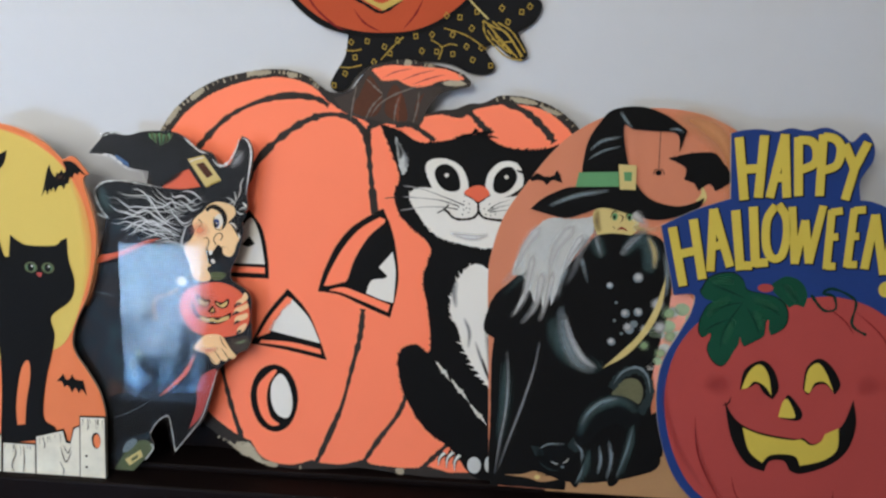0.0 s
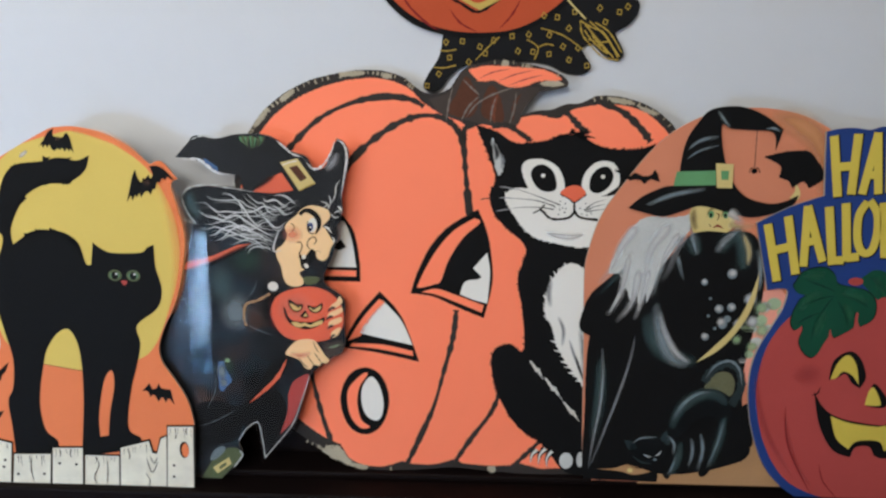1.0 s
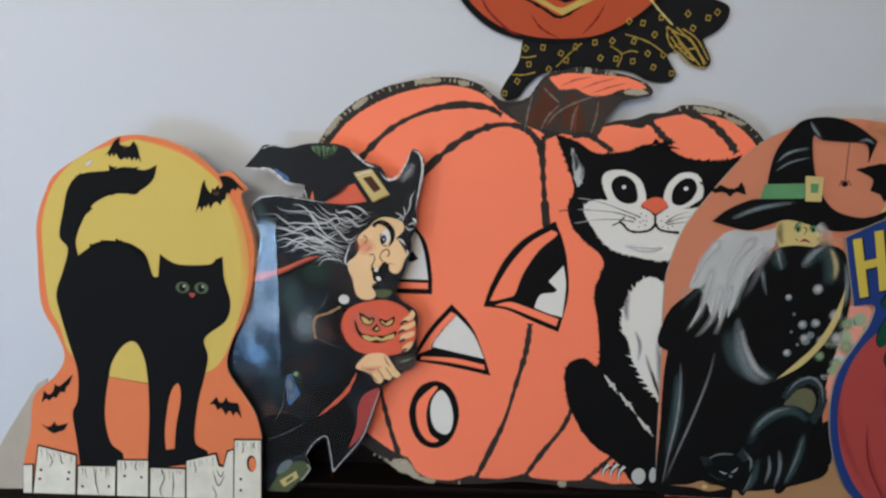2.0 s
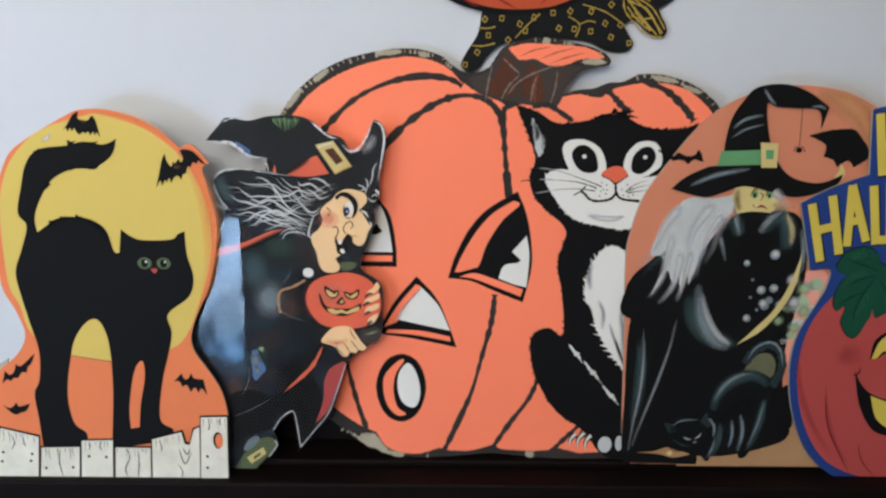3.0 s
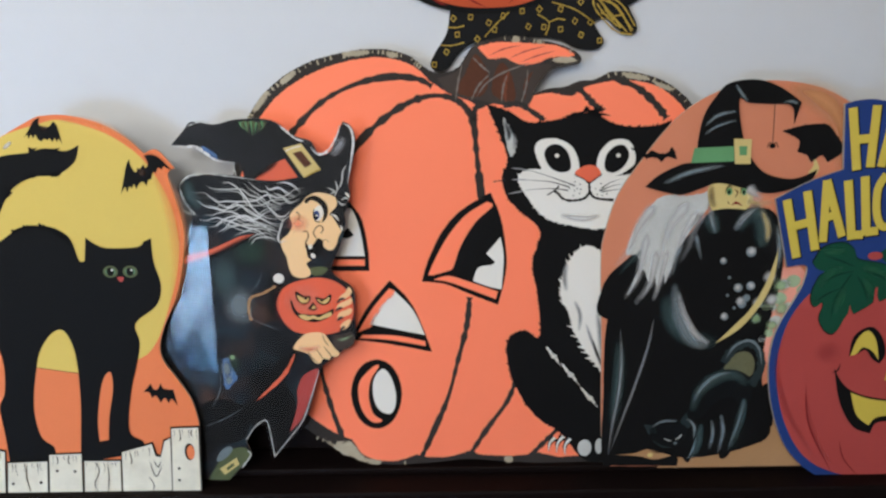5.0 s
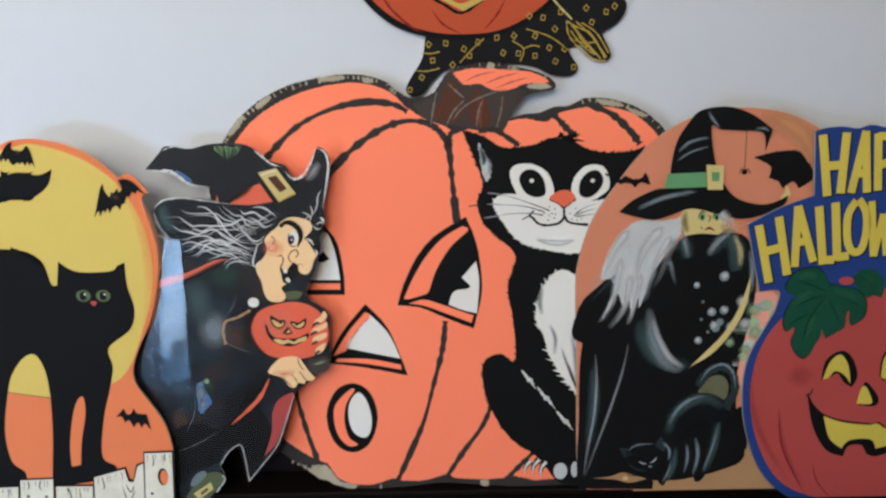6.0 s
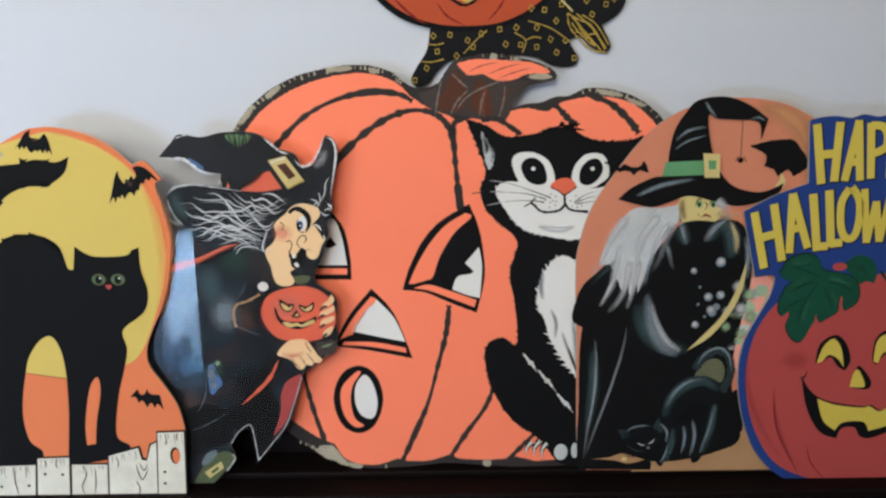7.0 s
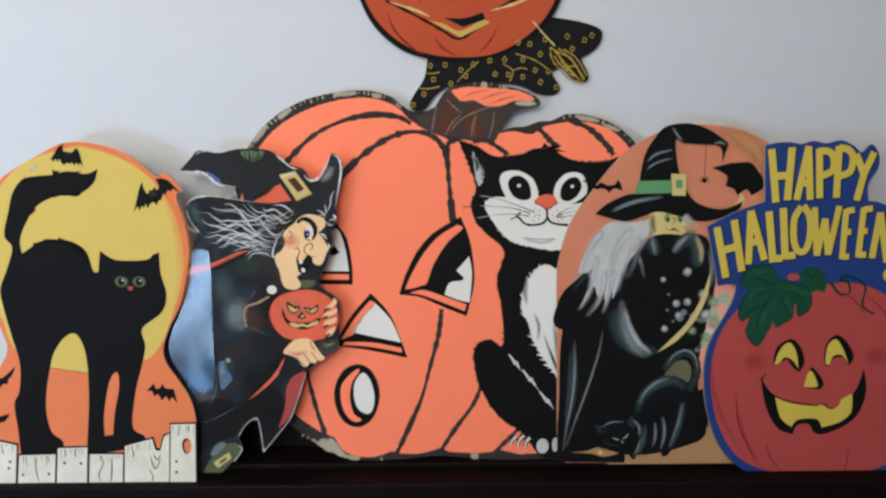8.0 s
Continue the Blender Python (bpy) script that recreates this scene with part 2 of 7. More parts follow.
def ragged(outline, amount, pitch, seed):
    """Breaks an outline into short pointed tufts that lean one way, as a furry or brushed edge."""
    rng, out, side = random.Random(seed), [], 1
    n = len(outline)
    turn = sum(outline[i - 1][0] * outline[i][1] - outline[i][0] * outline[i - 1][1] for i in range(n))
    amount = amount if turn > 0 else -amount
    for i in range(n):
        (x0, z0), (x1, z1) = outline[i], outline[(i + 1) % n]
        length = math.hypot(x1 - x0, z1 - z0)
        if length < 1e-6:
            continue
        tx, tz = (x1 - x0) / length, (z1 - z0) / length
        s = 0.0
        while s < length:
            side = -side
            d = amount * (1.9 * rng.random() ** 2.2 if side > 0 else -0.35 * rng.random())
            lean = abs(d) * 0.9 if side > 0 else 0
            out.append((x0 + tx * (s + lean) + tz * d, z0 + tz * (s + lean) - tx * d))
            s += pitch * rng.uniform(0.25, 0.8)
    return out


STEP = 0.00025                         # each printed layer lies this much above the one below


def sheet(name, outline, front, back, mat, parent, label="", bow=None):
    """A flat cut piece: outline (x, z) in cm on the board, from depth back to front (metres ahead of the board's face)."""
    pts = [(x / 100, z / 100) for x, z in outline]
    tris = mathutils.geometry.tessellate_polygon([[Vector((x, z, 0)) for x, z in pts]])
    n = len(pts)
    verts = [(x, -front, z) for x, z in pts] + [(x, -back, z) for x, z in pts]
    faces = [tuple(t) for t in tris]
    if front > back:
        faces += [tuple(i + n for i in reversed(t)) for t in tris]
        faces += [(i, (i + 1) % n, (i + 1) % n + n, i + n) for i in range(n)]
    else:
        verts = verts[:n]
    bm = bmesh.new()
    vs = [bm.verts.new(v) for v in verts]
    for fc in faces:
        if len(set(fc)) > 2:
            try:
                bm.faces.new([vs[i] for i in fc])
            except ValueError:
                pass
    return mesh_object(name, bm, mat, parent, label)


def shape(thing, name, mat, layer, points, fur=0.0, pitch=0.35, steps=5, label=""):
    """A printed area with a soft outline."""
    line = smooth(points, True, steps)
    if fur:
        line = ragged(line, fur, pitch, len(points) + layer)
    return sheet(name, line, layer * STEP, (layer - 1) * STEP + 0.00005, mat, thing, label)


def stroke(thing, name, mat, layer, width, points, taper=0.0, rough=0.1, label=""):
    """A brushed line of some width (cm) through points; taper 1 runs out to a point at both ends, 2 at the last end alone."""
    line, rng = smooth(points, False, 6), random.Random(len(points) * 7 + layer)
    left, right, n = [], [], len(line)
    for i, (x, z) in enumerate(line):
        (xa, za), (xb, zb) = line[max(0, i - 1)], line[min(n - 1, i + 1)]
        length = math.hypot(xb - xa, zb - za) or 1
        nx, nz, s = (zb - za) / length, (xa - xb) / length, i / (n - 1)
        w = width / 2 * (1 + rng.uniform(-1, 1) * rough * 3)
        if taper == 1:
            w *= max(0.12, math.sin(math.pi * s))
        if taper == 2:
            w *= max(0.12, 1 - s)
        left.append((x + nx * w, z + nz * w))
        right.append((x - nx * w, z - nz * w))
    return sheet(name, left + right[::-1], layer * STEP, (layer - 1) * STEP + 0.00005, mat, thing, label)


def dot(thing, name, mat, layer, x, z, rx, rz=None, turn=0.0, label=""):
    """A printed ellipse."""
    rz, t = rz or rx, radians(turn)
    pts = []
    for k in range(24):
        a = 2 * math.pi * k / 24
        u, v = rx * math.cos(a), rz * math.sin(a)
        pts.append((x + u * math.cos(t) - v * math.sin(t), z + u * math.sin(t) + v * math.cos(t)))
    return sheet(name, pts, layer * STEP, (layer - 1) * STEP + 0.00005, mat, thing, label)


layers_laid = itertools.count()


def covered(name, verts, faces, cover, mat, parent, label):
    """A thin layer of paint with its own amount of cover at every corner."""
    data = bpy.data.meshes.new(name)
    lift = next(layers_laid) % 40 * 4e-6          # overlapping marks never share a plane
    data.from_pydata([(x, y - lift, z) for x, y, z in verts], [], faces)
    data.attributes.new("cover", "FLOAT", "POINT").data.foreach_set("value", cover)
    data.materials.append(mat)
    ob = new(name, data)
    ob.parent = parent
    if label:
        ob["label"] = label
    return ob


def soft_stroke(thing, name, mat, layer, width, points, taper=1, label=""):
    """A brushed mark with soft sides; taper 1 fades at both ends, 2 at the last end alone."""
    line, verts, faces, cover = smooth(points, False, 5), [], [], []
    n, across = len(line), ((-1, 0.0), (-0.5, 0.6), (0, 1.0), (0.5, 0.6), (1, 0.0))
    for i, (x, z) in enumerate(line):
        (xa, za), (xb, zb) = line[max(0, i - 1)], line[min(n - 1, i + 1)]
        length, s = math.hypot(xb - xa, zb - za) or 1, i / (n - 1)
        fade = math.sin(math.pi * s) ** 0.6 if taper == 1 else min(1.0, 6 * s + 0.2) * (1 - s) ** 0.7
        w = width / 2 * (0.4 + 0.6 * fade)
        for u, c in across:
            verts.append(((x + (zb - za) / length * w * u) / 100, -layer * STEP, (z + (xa - xb) / length * w * u) / 100))
            cover.append(c * fade)
    for i in range(n - 1):
        for k in range(4):
            faces.append((i * 5 + k, i * 5 + k + 1, i * 5 + k + 6, i * 5 + k + 5))
    return covered(name, verts, faces, cover, mat, thing, label)


def soft_blob(thing, name, mat, layer, x, z, rx, rz=None, turn=0.0, label=""):
    """A round sprayed spot."""
    rz, t, verts, faces, cover = rz or rx, radians(turn), [(x / 100, -layer * STEP, z / 100)], [], [1.0]
    for r, c in ((0.35, 0.85), (0.7, 0.35), (1.0, 0.0)):
        for k in range(20):
            a = 2 * math.pi * k / 20
            u, v = rx * r * math.cos(a), rz * r * math.sin(a)
            verts.append(((x + u * math.cos(t) - v * math.sin(t)) / 100, -layer * STEP, (z + u * math.sin(t) + v * math.cos(t)) / 100))
            cover.append(c)
    for k in range(20):
        m = (k + 1) % 20
        faces.append((0, 1 + k, 1 + m))
        faces += [(1 + k + 20 * r, 21 + k + 20 * r, 21 + m + 20 * r, 1 + m + 20 * r) for r in (0, 1)]
    return covered(name, verts, faces, cover, mat, thing, label)


def cutout(name, x, y, z, lean, label):
    """A die-cut card that leans back on its lower edge."""
    ob = new(name)
    ob.matrix_world = pose(x, y, z, -lean, 0, 0)
    return tagged(ob, label, "halloween decoration", "cut-out decorations on the shelf")


def card(thing, points, mat, thick=0.25, fur=0.0, pitch=0.4, steps=5, label="", print_name="print"):
    """The card itself and the ground colour printed over its face."""
    line = smooth(points, True, steps)
    if fur:
        line = ragged(line, fur, pitch, len(points))
    sheet("board", line, 0.0, -thick / 100, CARD, thing, "pale card edge")
    return sheet(print_name, line, 0.0003, 0.00005, mat, thing, label)




def lettering(thing, name, layer, width, lines):
    """One block letter of straight or bent bars, yellow over a dark drop edge."""
    for mat, low, grow, dx in ((INK, 0, 0.16, 0.09), (GOLD, 1, 0.0, 0.0)):
        bm, made = bmesh.new(), []
        for k, line in enumerate(lines):
            pts = smooth(line, False, 4)
            left, right, n = [], [], len(pts)
            for i, (x, z) in enumerate(pts):
                (xa, za), (xb, zb) = pts[max(0, i - 1)], pts[min(n - 1, i + 1)]
                length = math.hypot(xb - xa, zb - za) or 1
                tx, tz, w = (xb - xa) / length, (zb - za) / length, (width + grow) / 2
                end = -grow / 2 if i == 0 else grow / 2 if i == n - 1 else 0
                x, z = x + dx + tx * end, z - dx * 0.6 + tz * end
                left.append((x + tz * w, z - tx * w))
                right.append((x - tz * w, z + tx * w))
            ring = left + right[::-1]
            y = -(layer + low) * STEP - k * 0.00004
            vs = [bm.verts.new((x / 100, y, z / 100)) for x, z in ring] + [bm.verts.new((x / 100, y + 0.0002, z / 100)) for x, z in ring]
            m = len(ring)
            for i in range(n - 1):
                bm.faces.new((vs[i], vs[i + 1], vs[m - 2 - i], vs[m - 1 - i]))
            for i in range(m):
                bm.faces.new((vs[i], vs[(i + 1) % m], vs[(i + 1) % m + m], vs[i + m]))
        mesh_object(name if low else "letter_edge", bm, mat, thing)


def lozenge(thing, x, z, size, turn, layer):
    """A small hollow square printed in dull gold."""
    bm, rings = bmesh.new(), []
    for r in (size, size * 0.62):
        rings.append([bm.verts.new(((x + r * math.cos(radians(turn + 90 * k))) / 100, -layer * STEP, (z + r * 1.15 * math.sin(radians(turn + 90 * k))) / 100)) for k in range(4)])
    for k in range(4):
        bm.faces.new((rings[0][k], rings[0][(k + 1) % 4], rings[1][(k + 1) % 4], rings[1][k]))
    return mesh_object("printed_square", bm, OLIVE, thing)


# ---------------------------------------------------------------- room
WALLY = 0.058
SHELF = 1.25
tagged(box("wall_front", -3.2, 2.4, WALLY, WALLY + 0.12, 0, 2.6, WALL), "plain pale grey painted wall behind the shelf", "wall", kind="structure")
tagged(box("wall_left", -3.32, -3.2, BACK, WALLY, 0, 2.6, WALL), "plain pale painted wall", "wall", kind="structure")
tagged(box("wall_right", 2.4, 2.52, BACK, WALLY, 0, 2.6, WALL), "plain pale painted wall", "wall", kind="structure")
tagged(box("floor", -3.32, 2.52, BACK - 0.12, WALLY + 0.12, -0.1, 0, FLOOR), "brown boarded floor", "floor", kind="structure")
tagged(box("ceiling", -3.32, 2.52, BACK - 0.12, WALLY + 0.12, 2.6, 2.7, CEIL), "plain white ceiling", "ceiling", kind="structure")
wall_back = tagged(new("wall_back"), "unseen pale wall with a low window and two added light openings", "wall", kind="structure")
for x0, x1, z0, z1 in ((-3.2, SECOND[0], 0, 2.6), (SECOND[1], WINDOW[0], 0, 2.6), (WINDOW[1], THIRD[0], 0, 2.6), (THIRD[1], 2.4, 0, 2.6), (THIRD[0], THIRD[1], 0, THIRD[2]),
                       (THIRD[0], THIRD[1], THIRD[3], 2.6), (WINDOW[0], WINDOW[1], 0, WINDOW[2]),
                       (WINDOW[0], WINDOW[1], WINDOW[3], 2.6), (SECOND[0], SECOND[1], 0, SECOND[2]), (SECOND[0], SECOND[1], SECOND[3], 2.6)):
    box("wall_piece", x0, x1, BACK - 0.12, BACK, z0, z1, WALL, parent=wall_back)
bm = bmesh.new()
bm.faces.new([bm.verts.new((x, BACK - 0.115, z)) for x, z in ((WINDOW[0], WINDOW[2]), (WINDOW[1], WINDOW[2]), (WINDOW[1], WINDOW[3]), (WINDOW[0], WINDOW[3]))])
tagged(mesh_object("backdrop", bm, OUTSIDE), "bright sky over bare trees outside the low window", "backdrop", kind="structure")

mantel = tagged(new("mantel_shelf"), "dark stained wooden mantel shelf with a stepped back ledge", "shelf", kind="structure")
box("shelf_top", -1.1, 1.1, -0.036, WALLY - 0.001, SHELF - 0.035, SHELF, WOOD, 0.003, mantel)
box("front_moulding", -1.08, 1.08, -0.03, WALLY - 0.001, SHELF - 0.22, SHELF - 0.036, WOOD, 0.004, mantel)
box("back_ledge", -0.5, 1.1, -0.0035, WALLY - 0.002, SHELF + 0.0005, SHELF + 0.008, WOOD, 0.002, mantel)
box("back_rail", -0.5, 1.1, 0.036, WALLY - 0.003, SHELF + 0.0085, SHELF + 0.036, WOOD, 0.002, mantel)


wall_pumpkin = cutout("hanging_pumpkin_head", 0.05, 0.053, 1.7, 0, "deep orange jack-o'-lantern head with black gold-patterned scarf on the wall")
hanging_scarf = card(wall_pumpkin, [(-9.02, 3.97), (-9.62, 1.04), (-10.78, -0.86), (-11.31, -2.07), (-10.64, -2.74), (-9.5, -2.41), (-8.52, -1.15), (-6.93, -0.06), (-3.54, 0.3), (-0.72, 0.4), (1.55, 0.06), (3.28, -0.71), (5.1, -0.83), (5.87, -0.07), (5.26, 0.97), (4.88, 1.78), (6, 2.1), (7.06, 1.12), (8.34, 0.52), (9.1, 1.11), (8.58, 2.3), (8.08, 3.27, 1), (9.54, 4.17), (10.31, 5.38), (10.08, 6.43), (7.98, 7.16), (5.2, 7.58), (1.33, 8.1), (-3.06, 7.6), (-6.91, 6.06)], SCARF, thick=0.4, print_name="scarf")
shape(wall_pumpkin, "rim", INK, 3, [(-17.62, 12.7), (-16.92, 9.54), (-15.23, 6.43), (-12.38, 4.03), (-8.95, 2.93), (-5.52, 2.66), (-2.12, 3.06), (1.2, 4.5), (4.13, 7), (5.72, 10.35), (5.93, 14.23), (4.45, 18.26), (1.58, 21.46), (-2.5, 23.41), (-6.75, 23.76), (-10.98, 22.96), (-14.71, 20.54), (-16.99, 16.8)])
hanging_face = shape(wall_pumpkin, "face", HEAD, 4, [(-17.18, 12.7), (-16.47, 9.81), (-14.78, 6.86), (-12.05, 4.58), (-8.84, 3.48), (-5.54, 3.22), (-2.15, 3.56), (0.89, 4.94), (3.6, 7.32), (5.16, 10.51), (5.33, 14.23), (3.93, 18.06), (1.23, 21.08), (-2.69, 22.98), (-6.73, 23.28), (-10.76, 22.53), (-14.33, 20.19), (-16.55, 16.7)])
stroke(hanging_face, "rib_line", BRICKDARK, 5, 0.22, [(-13.83, 8.05), (-12.85, 5.89), (-10.67, 3.92), (-9.53, 3.48)], taper=1)
stroke(hanging_face, "rib_line", BRICKDARK, 5, 0.2, [(-8.66, 5.52), (-7.55, 4.15), (-5.82, 3.27)], taper=1)
stroke(hanging_face, "rib_line", BRICKDARK, 5, 0.22, [(-10.8, 11.65), (-10.66, 10.08), (-10.08, 9.01)], taper=1)
stroke(hanging_face, "rib_line", BRICKDARK, 5, 0.2, [(-1.44, 6.61), (-2.32, 4.99), (-3.56, 3.61)], taper=1)
stroke(hanging_face, "mouth_line", INK, 5, 0.28, [(-13.95, 9.17), (-10.73, 7.68), (-7.6, 6.06), (-5.72, 5.2), (-3.68, 6.45)])
stroke(hanging_face, "mouth_line", INK, 5, 0.3, [(-1.8, 8.38), (0.37, 9.45), (3.62, 10.5)], taper=1)
shape(hanging_face, "mouth", STRAW, 6, [(-9.04, 7.09, 1), (-7.45, 6.77), (-5.63, 6.07), (-3.16, 7.42, 1), (-2.3, 6.99, 1), (-5.61, 5.36, 1)])
stroke(hanging_face, "mouth_corner", CREAM, 6, 0.3, [(-13.55, 9.01), (-10.74, 8.21), (-9.04, 7.52)], taper=1)
stroke(hanging_face, "mouth_corner", CREAM, 6, 0.3, [(-2.35, 8.22), (0.39, 9.02), (3.09, 10.19)], taper=1)
shape(hanging_face, "tooth_gap", INK, 7, [(-7.47, 7.41, 1), (-5.12, 7.42), (-3.18, 8.06, 1), (-2.87, 7.31, 1), (-5.36, 6.5, 1)])
shape(hanging_face, "nose", INK, 5, [(-8.36, 9.34, 1), (-8.03, 11.91), (-4.74, 12.43, 1), (-4.22, 10.34), (-5.74, 9.44)])
shape(hanging_face, "nose_side", STRAW, 6, [(-8.36, 9.39, 1), (-8.25, 11.76, 1), (-7.2, 11.86, 1), (-7.3, 9.44, 1)])
lozenge(hanging_scarf, -8.99, 2.27, 0.33, 5, 5)
lozenge(hanging_scarf, -7.31, 2.37, 0.33, 38, 5)
lozenge(hanging_scarf, -5.52, 1.83, 0.33, 20, 5)
lozenge(hanging_scarf, -8.61, 0.76, 0.33, 50, 5)
lozenge(hanging_scarf, -9.7, -0.87, 0.33, 12, 5)
lozenge(hanging_scarf, -6.64, 0.32, 0.33, 5, 5)
lozenge(hanging_scarf, -4.96, 1.18, 0.33, 38, 5)
lozenge(hanging_scarf, -4.12, 2.46, 0.33, 20, 5)
lozenge(hanging_scarf, -2.28, 2.88, 0.33, 50, 5)
lozenge(hanging_scarf, -1.64, 1.43, 0.33, 12, 5)
lozenge(hanging_scarf, -0.6, 3.04, 0.33, 5, 5)
lozenge(hanging_scarf, -0.12, 1.37, 0.33, 38, 5)
lozenge(hanging_scarf, 1.47, 3.03, 0.33, 20, 5)
lozenge(hanging_scarf, 1.52, 1.15, 0.33, 50, 5)
lozenge(hanging_scarf, 2.91, 1.9, 0.33, 12, 5)
lozenge(hanging_scarf, 3.41, 3.66, 0.33, 5, 5)
lozenge(hanging_scarf, 2.2, 4.72, 0.33, 38, 5)
lozenge(hanging_scarf, 3.57, 0.6, 0.33, 20, 5)
lozenge(hanging_scarf, 5.41, 0.04, 0.33, 50, 5)
lozenge(hanging_scarf, 4.43, 1.78, 0.33, 12, 5)
lozenge(hanging_scarf, 6.4, 5.6, 0.33, 5, 5)
lozenge(hanging_scarf, 8.36, 5.23, 0.33, 38, 5)
lozenge(hanging_scarf, 7.02, 4.28, 0.33, 20, 5)
lozenge(hanging_scarf, 3.91, 5.24, 0.33, 50, 5)
lozenge(hanging_scarf, 9.17, 5.75, 0.33, 12, 5)
lozenge(hanging_scarf, 0.86, 4.89, 0.33, 5, 5)
lozenge(hanging_scarf, -10.91, -2.07, 0.33, 38, 5)
stroke(hanging_scarf, "printed_vine", OLIVE, 5, 0.12, [(0.61, 3.67), (2.87, 2.97), (4.89, 1.67)])
stroke(hanging_scarf, "printed_vine", OLIVE, 5, 0.12, [(-9.61, 1.47), (-8.77, 1.41), (-7.93, 1.57)])
stroke(hanging_scarf, "printed_vine", OLIVE, 5, 0.12, [(-10.26, -0.21), (-9.19, -0.27), (-7.94, -0)])
stroke(hanging_scarf, "printed_vine", OLIVE, 5, 0.12, [(-5.91, 0.53), (-4.68, 1.82), (-3.56, 2.78)])
stroke(hanging_scarf, "printed_vine", OLIVE, 5, 0.12, [(-0.76, 2.56), (0.38, 1.8), (0.07, 0.61)])
stroke(hanging_scarf, "printed_vine", OLIVE, 5, 0.12, [(0.38, 1.8), (1.21, 2.12), (1.95, 2.01)])
shape(hanging_scarf, "straw_head", SCARF, 3, [(4.53, 4.98), (5.61, 4.55), (7.32, 3.8), (8.33, 2.73), (9.09, 1.22), (8.45, 0.57), (7.17, 1.12), (5.88, 2.21), (4.98, 3.49)])
stroke(hanging_scarf, "straw", CREAM, 6, 0.16, [(2.46, 7.17), (3.61, 5.92), (5.05, 4.55)])
stroke(hanging_scarf, "straw_line", OLIVE, 4, 0.13, [(4.95, 4.18), (6.25, 2.74), (8.1, 0.79)])
stroke(hanging_scarf, "straw_line", OLIVE, 4, 0.13, [(5.45, 4.34), (7.08, 2.95), (8.65, 0.95)])
stroke(hanging_scarf, "straw_line", OLIVE, 4, 0.13, [(6.01, 4.23), (7.52, 3.27), (8.86, 1.33)])
stroke(hanging_scarf, "straw_line", OLIVE, 4, 0.13, [(4.98, 3.49), (5.87, 2.42), (7.16, 1.34)])

stroke(hanging_scarf, "straw_line", OLIVE, 5, 0.14, [(4.53, 4.41), (5.56, 3.82), (7.03, 3.13), (8.48, 0.87)], rough=0.2)
stroke(hanging_scarf, "straw_line", OLIVE, 5, 0.14, [(4.53, 4.41), (4.78, 3.13), (5.8, 1.91), (7.1, 0.86), (8.57, 0.59)], rough=0.2)
stroke(hanging_scarf, "straw_line", OLIVE, 5, 0.14, [(5.01, 3.99), (6.32, 2.61), (7.45, 1.21)], rough=0.2)
stroke(hanging_scarf, "straw_line", OLIVE, 5, 0.14, [(5.41, 2.6), (6.51, 2.33), (7.59, 2.44)], rough=0.2)
stroke(hanging_scarf, "straw_line", OLIVE, 5, 0.14, [(5.57, 3.48), (5.95, 2.78), (6.7, 1.91)], rough=0.2)
pumpkin = cutout("pumpkin_cutout", -0.03, 0.0041, 1.26, 5, "big orange jack-o'-lantern card with black cat and worn dark rim")
pumpkin_rim = card(pumpkin, [(-22.7, 34.05), (-21.37, 37.4), (-19.09, 40.14), (-15.65, 42.3), (-11.73, 43.36), (-8.39, 43.66), (-5.64, 43.11), (-3.99, 41.96), (-2.77, 41.36), (-0.64, 41.78), (0.77, 43.73), (2.44, 44.37), (4.94, 44.68), (8.85, 44.01), (10.99, 43.13), (11.34, 42.15), (8.6, 41.51), (6.93, 39.87), (6.82, 39.27), (8.34, 39.7), (9.92, 39.85), (11.43, 40.4), (12.84, 40.5), (14.8, 41.26), (17.91, 40.91), (20.8, 39.62), (23.2, 37.1), (25.16, 32.54), (25.86, 24.94), (25.45, 15.81), (22.89, 5.67), (18.79, -0.21), (13.81, -0.12), (8.84, -0.24), (4.5, 0.03), (0.18, 0.37), (-3.53, 0.03), (-8.46, -0.15), (-12.11, 0.84), (-15.7, 2.87), (-19.74, 6.96), (-22.33, 13.94), (-23.55, 22.47), (-23.56, 29.5)], RIM, fur=0.05, print_name="rim")
shape(pumpkin, "flesh", ORANGE, 2, [(-21.68, 34.05), (-20.5, 36.84), (-18.24, 39.42), (-15.14, 41.32), (-11.76, 42.44), (-8.42, 42.85), (-6.1, 42.46), (-4.55, 41.69), (-3.46, 40.59, 1), (-1.51, 39.32), (0.34, 38.64), (1.58, 37.8, 1), (3.16, 38.35), (5.53, 38.44), (6.66, 38.99, 1), (8.35, 39.26), (10.61, 38.97), (12.01, 39.84), (15.11, 40.38), (17.94, 40.14), (20.14, 39.13), (22.35, 36.82), (24.58, 32.55), (25.27, 24.94), (24.84, 15.82), (22.27, 5.68), (18.76, 0.6), (13.79, 0.68), (10.07, 0.47, 1), (7.9, 1.04, 1), (5.12, 0.69), (1.41, 0.88, 1), (0.49, 1.43, 1), (-1.98, 0.67), (-4.75, 0.72, 1), (-5.36, 0.99, 1), (-7.83, 0.24), (-10.28, 0.55), (-11.48, 1.29, 1), (-12.35, 2.82, 1), (-14.14, 3.63), (-16.79, 5.62), (-19.64, 8.87), (-21.74, 13.93), (-22.86, 22.46), (-22.87, 29.5)], fur=0.05)
